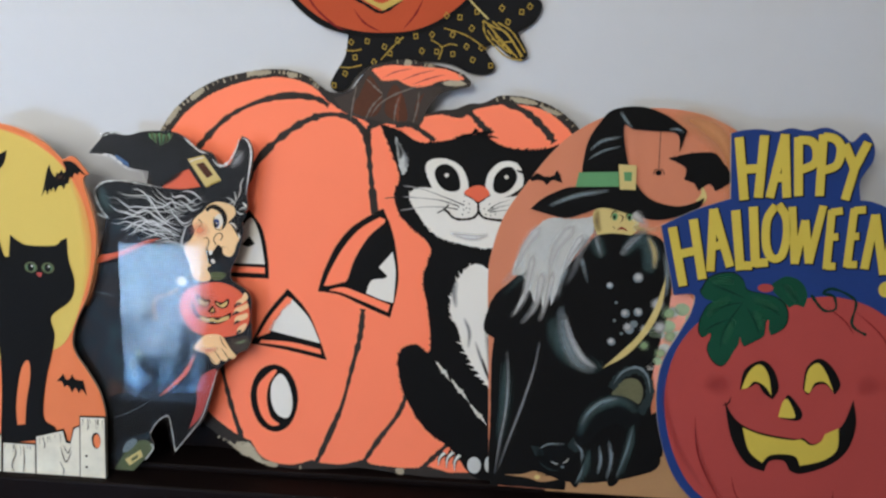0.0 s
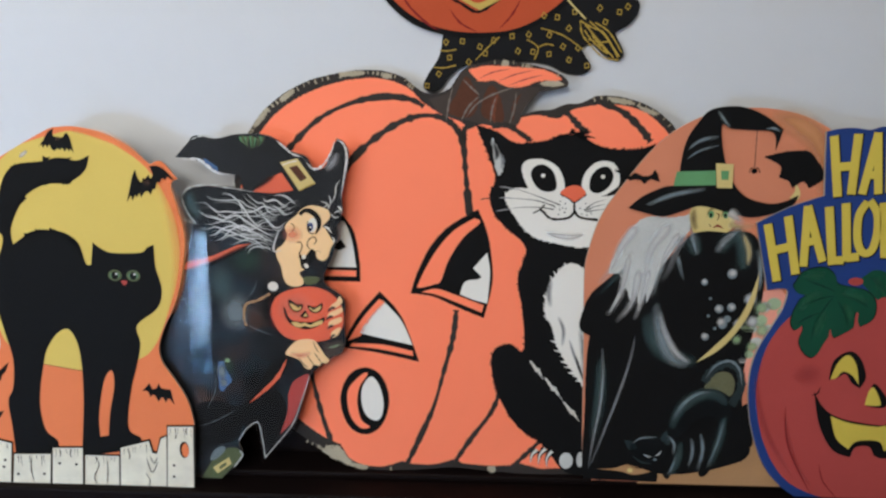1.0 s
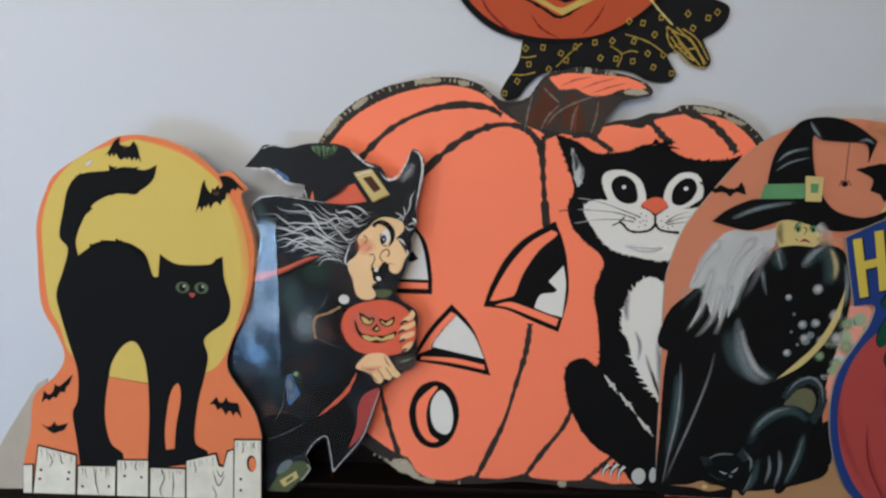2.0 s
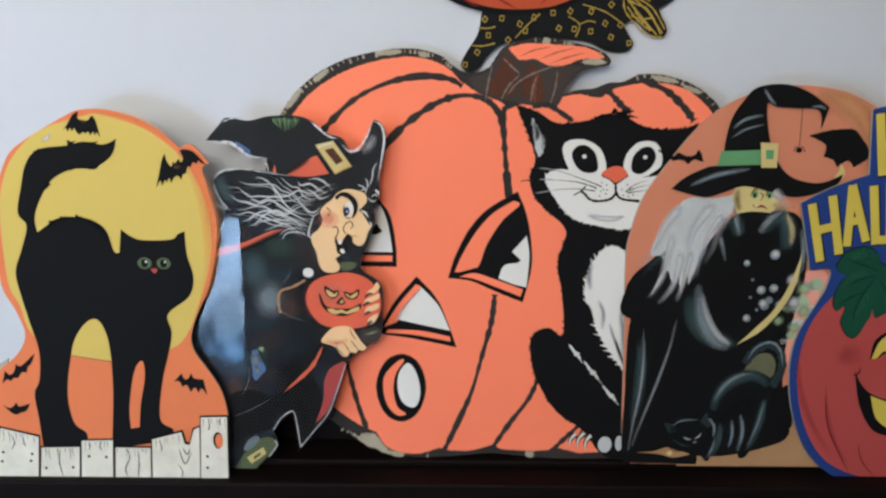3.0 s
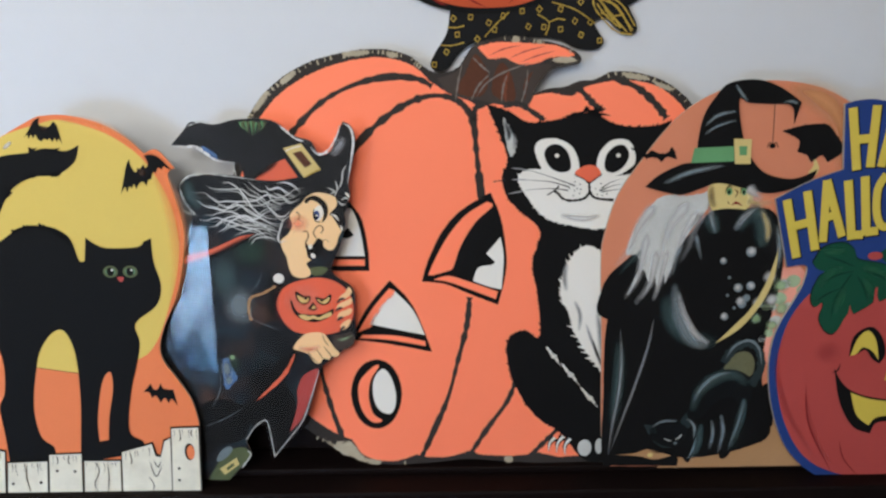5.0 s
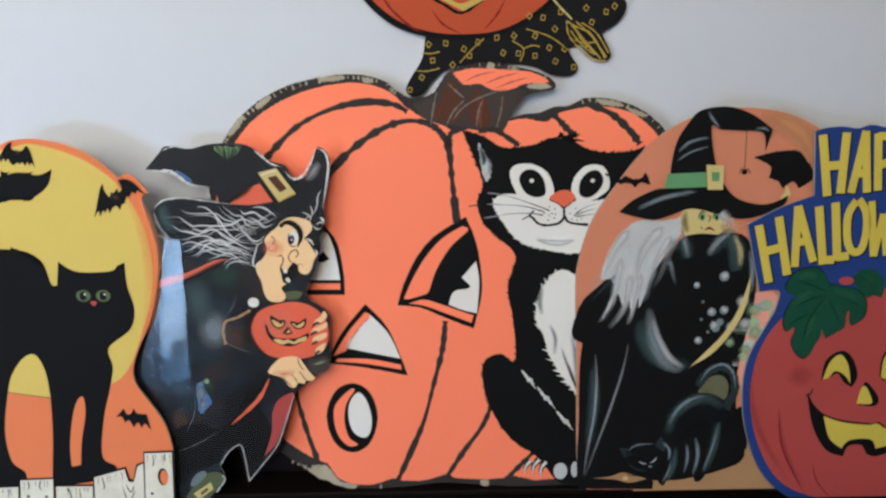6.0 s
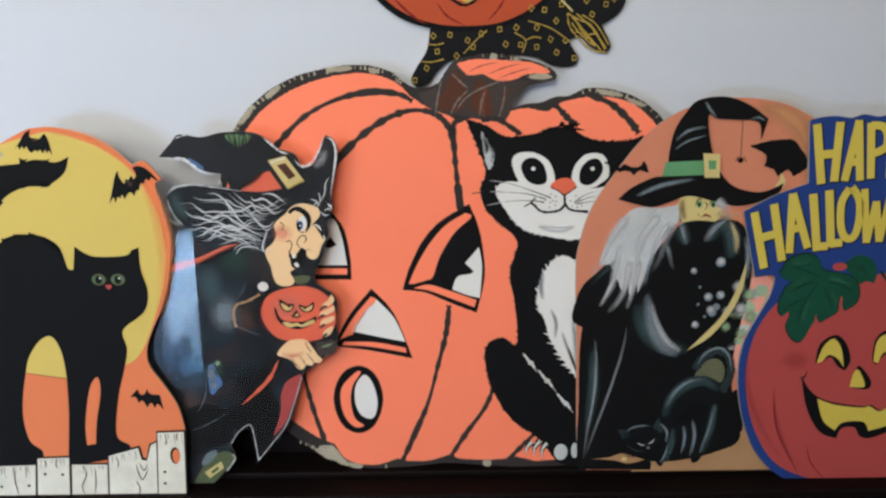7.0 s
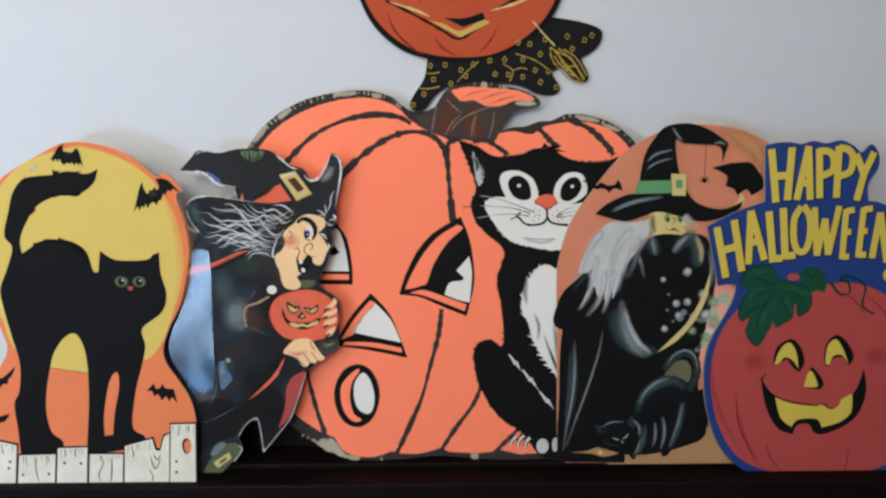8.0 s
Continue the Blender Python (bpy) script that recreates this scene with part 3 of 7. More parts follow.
pumpkin_stem = shape(pumpkin, "stem", STEMGREY, 3, [(-2.67, 40.81, 1), (-0.65, 41.51), (0.77, 43.51), (1.88, 44.26), (3.27, 42.74), (5.51, 42.73), (6.35, 42.07), (8.6, 41.89), (7.21, 39.98), (6.66, 38.6), (6.1, 37.88, 1), (3.27, 38.24), (1.3, 38.69), (-1.23, 39.21)])
shape(pumpkin_stem, "stem_streak", BROWN, 4, [(-0.67, 39.48), (0.19, 41.39), (1.04, 43.02), (1.87, 42.2), (2.43, 40.56), (1.58, 39.02)], fur=0.06)
shape(pumpkin_stem, "stem_streak", BROWN, 4, [(2.82, 39.18), (3.05, 41.38), (3.83, 42.19), (4.68, 40.82), (4.96, 38.61)], fur=0.06)
stroke(pumpkin_stem, "stem_streak", STREAK, 5, 0.5, [(4.12, 38.34), (3.95, 40), (4.39, 41.37)], taper=1)
stroke(pumpkin_stem, "stem_streak", BROWN, 4, 0.4, [(5.98, 38.61), (6.08, 40.26), (6.75, 41.36)], taper=1)
stroke(pumpkin_stem, "stem_line", SCUFFGREY, 6, 0.2, [(-0.22, 42.09), (-0.6, 40.38), (-0.87, 38.54)], taper=1, rough=0.2)
stroke(pumpkin_stem, "stem_line", SCUFFGREY, 6, 0.2, [(2.52, 41.14), (1.4, 40.04), (0.65, 38.57)], taper=1, rough=0.2)
stroke(pumpkin_stem, "stem_line", SCUFFGREY, 6, 0.2, [(6.42, 42.16), (3.83, 41.26), (2.15, 40.23), (1.21, 38.94)], taper=1, rough=0.2)
stroke(pumpkin_stem, "stem_line", SCUFFGREY, 6, 0.2, [(6.24, 41.54), (6.08, 39.92), (5.54, 38.09)], taper=1, rough=0.2)
stroke(pumpkin_stem, "stem_line", SCUFFGREY, 6, 0.2, [(0.83, 42.75), (1.77, 41.86), (2.52, 41.25)], taper=1, rough=0.2)
stroke(pumpkin_stem, "stem_line", SCUFFGREY, 6, 0.2, [(4.2, 40.98), (3.84, 39.89), (3.66, 38.43)], taper=1, rough=0.2)
shape(pumpkin_stem, "stem_end", ORANGE, 4, [(1.38, 43.72, 1), (3.27, 44.15), (6.06, 44.02), (8.85, 43.79), (10.43, 43.14), (10.66, 42.75), (8.59, 42.66), (6.91, 42.07), (5.29, 42.07), (3.94, 42.68), (2.43, 42.63)], fur=0.06)
stroke(pumpkin_stem, "stem_hatch", BRICK, 5, 0.12, [(2.43, 42.85), (3.83, 43.49), (5.5, 43.81)], taper=1)
stroke(pumpkin_stem, "stem_hatch", BRICK, 5, 0.12, [(4.39, 42.62), (6.06, 43.27), (7.85, 43.69)], taper=1)
stroke(pumpkin_stem, "stem_hatch", BRICK, 5, 0.12, [(5.4, 42.18), (7.18, 42.83), (8.86, 43.25)], taper=1)
shape(pumpkin_rim, "scuff", SCUFF, 3, [(4.83, 44.68), (5.39, 44.57), (5.28, 43.92), (4.72, 44.03)], fur=0.1, pitch=0.15)
shape(pumpkin_rim, "scuff", SCUFF, 3, [(7.17, 44.34), (7.62, 44.23), (7.4, 43.69), (7.12, 43.8)], fur=0.1, pitch=0.15)
shape(pumpkin_rim, "scuff", SCUFF, 3, [(8.59, 42.38), (9.98, 42.81), (11, 42.37), (10.56, 42.16), (9.43, 42.16)], fur=0.1, pitch=0.15)
shape(pumpkin_rim, "scuff", SCUFF, 3, [(15.65, 41.14), (17.64, 40.8), (18.22, 40.41), (16.23, 40.59)], fur=0.15, pitch=0.15)
shape(pumpkin_rim, "scuff", SCUFF, 3, [(18.79, 40.24), (20.51, 39.62), (20.24, 39.35), (19.09, 39.8)], fur=0.15, pitch=0.15)
shape(pumpkin_rim, "scuff", SCUFF, 3, [(-14.2, 2.32), (-12.66, 2.63), (-11.49, 1.1), (-10.91, 0.16), (-12.42, 0.85)], fur=0.12, pitch=0.15)
shape(pumpkin_rim, "scuff", SCUFF, 3, [(-15.39, 2.87), (-14.2, 2.19), (-12.72, 0.98), (-13.62, 1.33)], fur=0.12, pitch=0.15)
shape(pumpkin_rim, "scuff", SCUFF, 3, [(-10.89, 0.56), (-9.37, 0.27), (-9.69, -0.13), (-10.6, 0.02)], fur=0.12, pitch=0.15)
shape(pumpkin_rim, "scuff", SCUFF, 3, [(4.19, 0.57), (4.99, 0.56), (4.93, -0.04), (4.25, 0.04)], fur=0.1, pitch=0.15)
shape(pumpkin_rim, "scuff", SCUFF, 3, [(-20.88, 38.06), (-19.67, 39.59), (-19.23, 39.59), (-20.32, 38.06)], fur=0.1, pitch=0.15)
shape(pumpkin_rim, "scuff", SCUFF, 3, [(-11.73, 43.36), (-9.51, 43.51), (-9.41, 43.18), (-11.46, 42.98)], fur=0.1, pitch=0.15)
shape(pumpkin_rim, "scuff", SCUFF, 3, [(-7.3, 43.33), (-6.63, 43.17), (-6.87, 42.79), (-7.42, 42.96)], fur=0.1, pitch=0.15)
shape(pumpkin_rim, "scuff", SCUFF, 3, [(-18.05, 40.79), (-16.79, 41.65), (-16.58, 41.32), (-17.68, 40.46)], fur=0.1, pitch=0.15)
worn = random.Random(6)
for edge in (smooth([(-21.88, 36.29), (-20.89, 37.84), (-18.87, 39.97), (-15.55, 42.03), (-11.74, 43.09), (-8.4, 43.34), (-5.75, 42.89), (-4.1, 41.85)], False, 6), smooth([(1.6, 44.21), (4.94, 44.51), (8.57, 43.9), (10.82, 43.08)], False, 4), smooth([(12.85, 40.28), (14.8, 41.04), (17.92, 40.69), (20.69, 39.46), (22.73, 37.33)], False, 4), smooth([(-16.59, 3.28), (-14.2, 2.19), (-12.1, 1.11), (-9.68, 0.14), (-5.99, 0.08)], False, 4)):
    for k in range(1, len(edge) - 1):
        if worn.random() < 0.75:
            (xa, za), (xb, zb), (x, z) = edge[k - 1], edge[k + 1], edge[k]
            length = math.hypot(xb - xa, zb - za)
            nx, nz, reach = -(zb - za) / length, (xb - xa) / length, worn.uniform(0.08, 0.3)
            stroke(pumpkin_rim, "scuff", SCUFF, 4, worn.uniform(0.06, 0.22), [(x - nx * reach, z - nz * reach), (x + worn.uniform(-0.1, 0.1), z), (x + nx * 0.2, z + nz * 0.2)], rough=0.25)
stroke(pumpkin, "rib_line", RIM, 3, 0.57, [(-18.9, 33.46), (-17.08, 35.81), (-14.14, 38.62), (-10.73, 40.31), (-7.36, 41), (-4.57, 40.76), (-3.18, 40.04)], rough=0.13)
stroke(pumpkin, "rib_line", RIM, 3, 0.63, [(-12.41, 31.42), (-11.06, 33.97), (-9.07, 36.09), (-6.31, 38.08), (-3.76, 39.06), (-1.52, 38.99), (-0, 38.09), (0.89, 36.41), (1.16, 33.87), (1.43, 31.3), (1.71, 28.81)], rough=0.13)
stroke(pumpkin, "rib_line", RIM, 3, 0.57, [(1, 36.69), (1.01, 37.69), (1.58, 38.25)], rough=0.13)
stroke(pumpkin, "rib_line", RIM, 7, 0.46, [(3.84, 38.12), (5.42, 38.22), (6.78, 37.43), (7.93, 36.64)], rough=0.13)
stroke(pumpkin, "rib_line", RIM, 3, 0.63, [(11.05, 39.96), (12.03, 38.96), (13.02, 37.95), (13.77, 37.5)], rough=0.13)
stroke(pumpkin, "rib_line", RIM, 3, 0.69, [(14.53, 40.71), (17.11, 39.65), (19.05, 37.97), (20.07, 36.67)], rough=0.13)
stroke(pumpkin, "rib_line", RIM, 3, 0.52, [(0.43, 18.58), (0.11, 15.51), (-0.82, 11.77), (-1.89, 7.65), (-3.34, 4.12), (-4.55, 1.38), (-5.12, 0.33)], rough=0.13)
stroke(pumpkin, "rib_line", RIM, 3, 0.52, [(5.44, 9.66), (4.36, 6.92), (2.35, 4.03), (0.8, 1.55), (0.3, 0.64)], rough=0.13)
stroke(pumpkin, "rib_line", RIM, 3, 0.52, [(10.32, 4.23), (9.11, 2.94), (7.58, 1.31), (6.73, 0.33)], rough=0.13)
stroke(pumpkin, "rib_line", RIM, 3, 0.52, [(-15.75, 12.6), (-15.07, 9.12), (-14.19, 5.58), (-13.15, 2.44)], rough=0.13)
stroke(pumpkin, "rib_line", RIM, 3, 0.46, [(-18.55, 6.62), (-16.56, 4), (-14.51, 2.2)], rough=0.13)
pumpkin_right_eye = shape(pumpkin, "right_eye", INK, 3, [(-4.5, 20.34, 1), (-3.76, 22.74), (-2.26, 25.69), (-0.32, 27.78), (2.58, 29.5, 1), (3.62, 26.93), (4.21, 23.37), (4.15, 20.97), (3.39, 17.75, 1), (0.31, 19.01), (-2.16, 20.07)], fur=0.03)
shape(pumpkin_right_eye, "eyelid", ORANGE, 4, [(-3.85, 21, 1), (-3.05, 22.85), (-1.68, 25.21), (0.08, 27.25), (2.23, 28.58, 1), (2.81, 28.11), (1.06, 26.48), (-0.47, 24.01), (-1.25, 21.81), (-1.9, 21.4), (-3.32, 20.99, 1)])
shape(pumpkin_right_eye, "eye_ledge", ORANGE, 4, [(-3.33, 20.51, 1), (-1.73, 20.91), (0.32, 20.28), (3.39, 19.16, 1), (3.15, 18.36, 1), (0.61, 19.37), (-1.74, 20.25)])
shape(pumpkin_right_eye, "eye_white", WHITE, 4, [(0.79, 20.34, 1), (1.33, 21.72), (2.68, 22.01), (3.09, 22.3, 1), (2.16, 23.21, 1), (3.62, 24.92, 1), (3.97, 22.77), (3.74, 19.39, 1), (2.38, 19.71)])
pumpkin_left_eye = shape(pumpkin, "left_eye", INK, 3, [(-17.21, 21.62, 1), (-15.64, 24.17), (-13.78, 27.09), (-11.93, 28.94, 1), (-10.61, 27.06), (-10.02, 24.11), (-9.92, 21.54, 1)], fur=0.03)
shape(pumpkin_left_eye, "eye_white", WHITE, 4, [(-14.53, 23.15, 1), (-13.25, 25.92), (-11.84, 28.12), (-10.87, 26.36), (-10.34, 23.1, 1)])
shape(pumpkin_left_eye, "eye_spark", INK, 5, [(-12.88, 25.21, 1), (-11.97, 26.14, 1), (-11.37, 25.31, 1), (-12.13, 24.96)])
shape(pumpkin_left_eye, "eye_ledge", ORANGE, 4, [(-15.99, 22.81, 1), (-10.35, 22.75, 1), (-10.37, 22.09, 1), (-16.02, 22.15, 1)])
pumpkin_nose = shape(pumpkin, "nose", INK, 3, [(-12.12, 14.18, 1), (-10.35, 17.49), (-7.85, 20.5, 1), (-5.5, 17.73), (-3.57, 12.69, 1), (-8.09, 13.63)], fur=0.03)
shape(pumpkin_nose, "nose_side", ORANGE, 4, [(-11.38, 14.91, 1), (-9.76, 17.48), (-7.93, 19.65, 1), (-7.35, 19.16), (-8.81, 17.47), (-9.94, 15.51, 1)])
shape(pumpkin_nose, "nose_white", WHITE, 4, [(-10.05, 15.82, 1), (-9.05, 17.47), (-7.35, 19.34, 1), (-5.51, 17.3), (-4.31, 14.57, 1), (-7.16, 15.17)])
shape(pumpkin_nose, "nose_ledge", ORANGE, 4, [(-10.91, 14.66, 1), (-7.47, 14.55), (-4.27, 13.89, 1), (-4.22, 13.33, 1), (-8.08, 14.06), (-11.16, 14.29, 1)])
pumpkin_mouth = shape(pumpkin, "mouth", INK, 3, [(-9.45, 11.89), (-7.86, 11.11), (-6.95, 9.01), (-7.06, 6.77), (-8.02, 4.84), (-9.68, 4.08), (-11.24, 4.89), (-12.14, 6.84), (-12.18, 9.08), (-11.15, 11.16)], fur=0.03)
shape(pumpkin_mouth, "mouth_side", ORANGE, 4, [(-9.83, 11.14), (-9.23, 11.13), (-10.12, 9.69), (-10.42, 7.78), (-10, 5.84), (-9.05, 4.99), (-10.03, 4.81), (-11.03, 5.86), (-11.51, 7.6), (-11.33, 9.51)])
shape(pumpkin_mouth, "mouth_white", WHITE, 4, [(-8.88, 10.87), (-8.01, 9.98), (-7.51, 8.06), (-7.67, 6.45), (-8.3, 5.75), (-9.38, 6.28), (-9.94, 7.77), (-9.82, 9.68)])
pumpkin_cat_body = shape(pumpkin, "cat_body", INK, 6, [(2.2, 38.24, 1), (4.4, 37.56), (6.39, 36.43), (8.95, 36.64), (10.93, 37.07), (13.59, 37.72, 1), (13.38, 37.17), (14.65, 36.32), (16.38, 35.91), (18.67, 35.89), (20.65, 36.44, 1), (19.85, 35.15), (18.82, 32.02), (18.39, 27.96), (16.71, 25.62), (18.05, 20.81), (18.92, 13.4), (18.58, 5.73), (16.27, 0.64), (12.87, 0.16), (10.34, 3.24), (7.55, 5.25), (5.39, 8.51), (4.35, 12.02), (4.58, 14.21), (6.26, 14.94), (7.76, 14.17), (7.54, 18.5), (6.91, 22.14), (7.7, 25.41), (5.71, 27.49), (4.31, 28.97), (3.73, 31), (4.3, 32.71), (3.61, 34.99)], fur=0.13, pitch=0.4)
shape(pumpkin_cat_body, "muzzle", WHITE, 7, [(5.34, 30.98), (7, 31.83), (9.6, 31.23), (11.05, 30.93), (12.2, 31.21), (13.64, 31.2), (15.38, 31.01), (17.4, 31.17), (18.03, 29.72), (17.51, 27.97), (16.1, 26.51), (13.78, 25.65), (12.31, 25.78), (10.26, 26.16), (8.21, 26.88), (6.63, 28.54)], fur=0.14, pitch=0.3)
shape(pumpkin_cat_body, "eye_patch", WHITE, 8, [(7.04, 33.83), (7.55, 34.67), (8.97, 34.83), (10.41, 34.26), (11.3, 32.94), (11.45, 31.22), (10.18, 30.83), (8.74, 30.95), (7.58, 32.11)], fur=0.05, pitch=0.25)
shape(pumpkin_cat_body, "eye_patch", WHITE, 8, [(13.27, 32.07), (13.58, 33.49), (14.7, 34.56), (16.14, 34.61), (16.91, 33.75), (17.07, 32.32), (15.95, 31.35), (14.52, 30.9), (13.64, 31.14)], fur=0.05, pitch=0.25)
shape(pumpkin_cat_body, "pupil", INK, 9, [(7.96, 33.25), (8.41, 34.1), (9.44, 34.21), (10.37, 33.35), (10.63, 31.8), (9.6, 31.46), (8.55, 31.99)])
shape(pumpkin_cat_body, "pupil", INK, 9, [(14.09, 31.77), (14.17, 33.09), (15.01, 33.99), (15.98, 34.04), (16.47, 33.07), (15.93, 31.93), (14.91, 31.36)])
dot(pumpkin_cat_body, "glint", WHITE, 10, 9.23, 33.13, 0.22, 0.2)
dot(pumpkin_cat_body, "glint", WHITE, 10, 15.38, 33.08, 0.22, 0.2)
shape(pumpkin_cat_body, "chest", WHITE, 7, [(12.18, 23.88), (13.54, 23.57), (14.22, 22.06), (14.68, 18.41), (14.93, 13.45), (14.66, 9.85, 1), (12.91, 12.22), (11.41, 14.62), (10.71, 16.92), (9.91, 18.47), (10.11, 20.9), (11.02, 22.82)], fur=0.3, pitch=0.4)
shape(pumpkin_cat_body, "ear_lining", HAIR, 7, [(3.84, 36.97, 1), (4.52, 35.85), (4.99, 34.62), (5.05, 33.78), (4.72, 33.06), (4.31, 33.79), (4.14, 34.91), (3.96, 35.86)], fur=0.12, pitch=0.3)
soft_stroke(pumpkin_cat_body, "ear_fur", SOFTBLACK, 8, 0.7, [(3.95, 36.58), (4.41, 35.47), (4.31, 34.63)], taper=1)
soft_stroke(pumpkin_cat_body, "ear_fur", SOFTGREY, 8, 0.6, [(4.75, 35.46), (5.04, 34.62), (4.88, 33.73)], taper=1)
stroke(pumpkin_cat_body, "smile", INK, 9, 0.14, [(8.32, 29.19), (9, 29.59), (9.5, 30.1)])
stroke(pumpkin_cat_body, "smile", INK, 9, 0.24, [(9, 29.59), (9.4, 29.35), (9.88, 28.83), (10.57, 28.59), (11.49, 28.64), (12.17, 28.86), (12.56, 29.43), (12.53, 30.46)])
stroke(pumpkin_cat_body, "smile", INK, 9, 0.24, [(12.55, 29.66), (12.92, 29.02), (13.62, 28.73), (15.06, 28.59)])
stroke(pumpkin_cat_body, "whisker", SOFTINK, 10, 0.13, [(11.11, 30.08), (9.26, 30.79), (6.96, 31.56), (5.13, 31.86)], taper=2)
stroke(pumpkin_cat_body, "whisker", SOFTINK, 10, 0.13, [(10.54, 29.97), (8.69, 30.51), (6.68, 30.71), (4.97, 30.78)], taper=2)
stroke(pumpkin_cat_body, "whisker", SOFTINK, 10, 0.13, [(10.43, 29.63), (8.99, 29.82), (6.98, 29.79), (4.98, 29.47)], taper=2)
stroke(pumpkin_cat_body, "whisker", SOFTINK, 10, 0.13, [(13.75, 29.76), (14.7, 30.38), (15.89, 30.77)], taper=2)
stroke(pumpkin_cat_body, "whisker", SOFTINK, 10, 0.13, [(13.65, 29.53), (14.89, 30.04), (16.03, 30.25)], taper=2)
stroke(pumpkin_cat_body, "whisker", SOFTINK, 10, 0.13, [(13.77, 29.42), (15.02, 29.63), (16.16, 29.73)], taper=2)
stroke(pumpkin_cat_body, "whisker", ASH, 11, 0.13, [(6.67, 31.62), (5.53, 31.86), (4.67, 31.93)], taper=1)
stroke(pumpkin_cat_body, "whisker", ASH, 11, 0.13, [(6.4, 30.71), (5.54, 30.78), (4.68, 30.79)], taper=1)
stroke(pumpkin_cat_body, "whisker", ASH, 11, 0.13, [(6.13, 29.68), (5.27, 29.52), (4.35, 29.36)], taper=1)
stroke(pumpkin_cat_body, "whisker", SOFTINK, 10, 0.09, [(2.85, 30.58), (3.42, 30.69), (4.11, 30.74)])
dot(pumpkin_cat_body, "whisker_spot", INK, 11, 11.09, 30.48, 0.07, 0.07)
dot(pumpkin_cat_body, "whisker_spot", INK, 11, 11.62, 30.25, 0.07, 0.07)
dot(pumpkin_cat_body, "whisker_spot", INK, 11, 11.34, 29.79, 0.07, 0.07)
dot(pumpkin_cat_body, "whisker_spot", INK, 11, 11.69, 29.73, 0.07, 0.07)
dot(pumpkin_cat_body, "whisker_spot", INK, 11, 11.06, 29.62, 0.07, 0.07)
dot(pumpkin_cat_body, "whisker_spot", INK, 11, 11.59, 29.33, 0.07, 0.07)
dot(pumpkin_cat_body, "whisker_spot", INK, 11, 10.96, 29.11, 0.07, 0.07)
dot(pumpkin_cat_body, "whisker_spot", INK, 11, 10.54, 29.86, 0.07, 0.07)
dot(pumpkin_cat_body, "whisker_spot", INK, 11, 13.18, 29.77, 0.07, 0.07)
dot(pumpkin_cat_body, "whisker_spot", INK, 11, 13.73, 30.28, 0.07, 0.07)
dot(pumpkin_cat_body, "whisker_spot", INK, 11, 13.64, 29.65, 0.07, 0.07)
dot(pumpkin_cat_body, "whisker_spot", INK, 11, 13.37, 29.19, 0.07, 0.07)
dot(pumpkin_cat_body, "whisker_spot", INK, 11, 13.89, 29.07, 0.07, 0.07)
dot(pumpkin_cat_body, "whisker_spot", INK, 11, 14.35, 29.24, 0.07, 0.07)
dot(pumpkin_cat_body, "whisker_spot", INK, 11, 13.98, 29.87, 0.07, 0.07)
soft_stroke(pumpkin_cat_body, "chin_shade", SOFTWHITE, 9, 0.9, [(9.63, 27.15), (11.08, 26.84), (12.53, 26.76), (13.85, 27.1)])
stroke(pumpkin, "forehead_fur", INK, 6, 0.5, [(11.9, 37.75), (12.59, 37.41), (13.18, 37.95)], taper=2)
stroke(pumpkin, "forehead_fur", INK, 6, 0.5, [(12.48, 37.3), (13.2, 37.57), (14.04, 37.61)], taper=2)
stroke(pumpkin, "forehead_fur", INK, 6, 0.5, [(12.77, 36.92), (13.61, 37.13), (14.45, 37.01)], taper=2)
stroke(pumpkin, "forehead_fur", INK, 6, 0.5, [(10.13, 36.78), (10.8, 37.16), (11.47, 37.37)], taper=2)
stroke(pumpkin, "forehead_fur", INK, 6, 0.5, [(10.8, 37.05), (11.64, 37.31), (12.46, 37.85)], taper=2)
shape(pumpkin_cat_body, "nose_tip", PERSIMMON, 10, [(11.07, 31.34), (11.63, 31.9), (12.47, 32.17), (13.22, 31.99), (13.7, 31.31), (13.03, 30.74), (12.53, 30.46), (12, 30.81)])
stroke(pumpkin_cat_body, "nose_rim", INK, 9, 0.2, [(11.07, 31.28), (12, 30.76), (12.53, 30.41), (13.09, 30.74), (13.76, 31.25)])
soft_stroke(pumpkin_cat_body, "chest_shade", SOFTGREY, 8, 0.8, [(10.51, 22.11), (10.25, 20.61), (10.52, 19.09)])
soft_stroke(pumpkin_cat_body, "chest_shade", SOFTGREY, 8, 0.6, [(11.32, 18.16), (11.96, 16.61), (11.89, 14.74)])
soft_stroke(pumpkin_cat_body, "chest_shade", SOFTGREY, 8, 0.5, [(12.58, 15.67), (13.24, 13.79), (14.02, 11.88)])
soft_stroke(pumpkin_cat_body, "chest_shade", SOFTGREY, 8, 0.9, [(13.73, 16.9), (14.18, 14.4), (14.41, 11.24)])
soft_stroke(pumpkin_cat_body, "chest_shade", SOFTBLACK, 8, 0.45, [(13.36, 13.79), (13.89, 12.2), (14.56, 10.47)])
soft_stroke(pumpkin_cat_body, "chest_shade", SOFTBLACK, 8, 0.4, [(14.3, 14.4), (14.59, 12.82), (14.72, 10.92)])
stroke(pumpkin_cat_body, "fur_mark", WHITE, 8, 0.34, [(8.45, 13.15), (9.13, 12.26), (10, 11.04)], taper=1, rough=0.3)
stroke(pumpkin_cat_body, "fur_mark", WHITE, 8, 0.34, [(8.82, 12.45), (9.37, 12.07), (9.81, 11.55)], taper=1, rough=0.3)
stroke(pumpkin_cat_body, "fur_mark", WHITE, 8, 0.34, [(10.12, 11.29), (10.93, 10.2), (12.12, 8.77)], taper=1, rough=0.3)
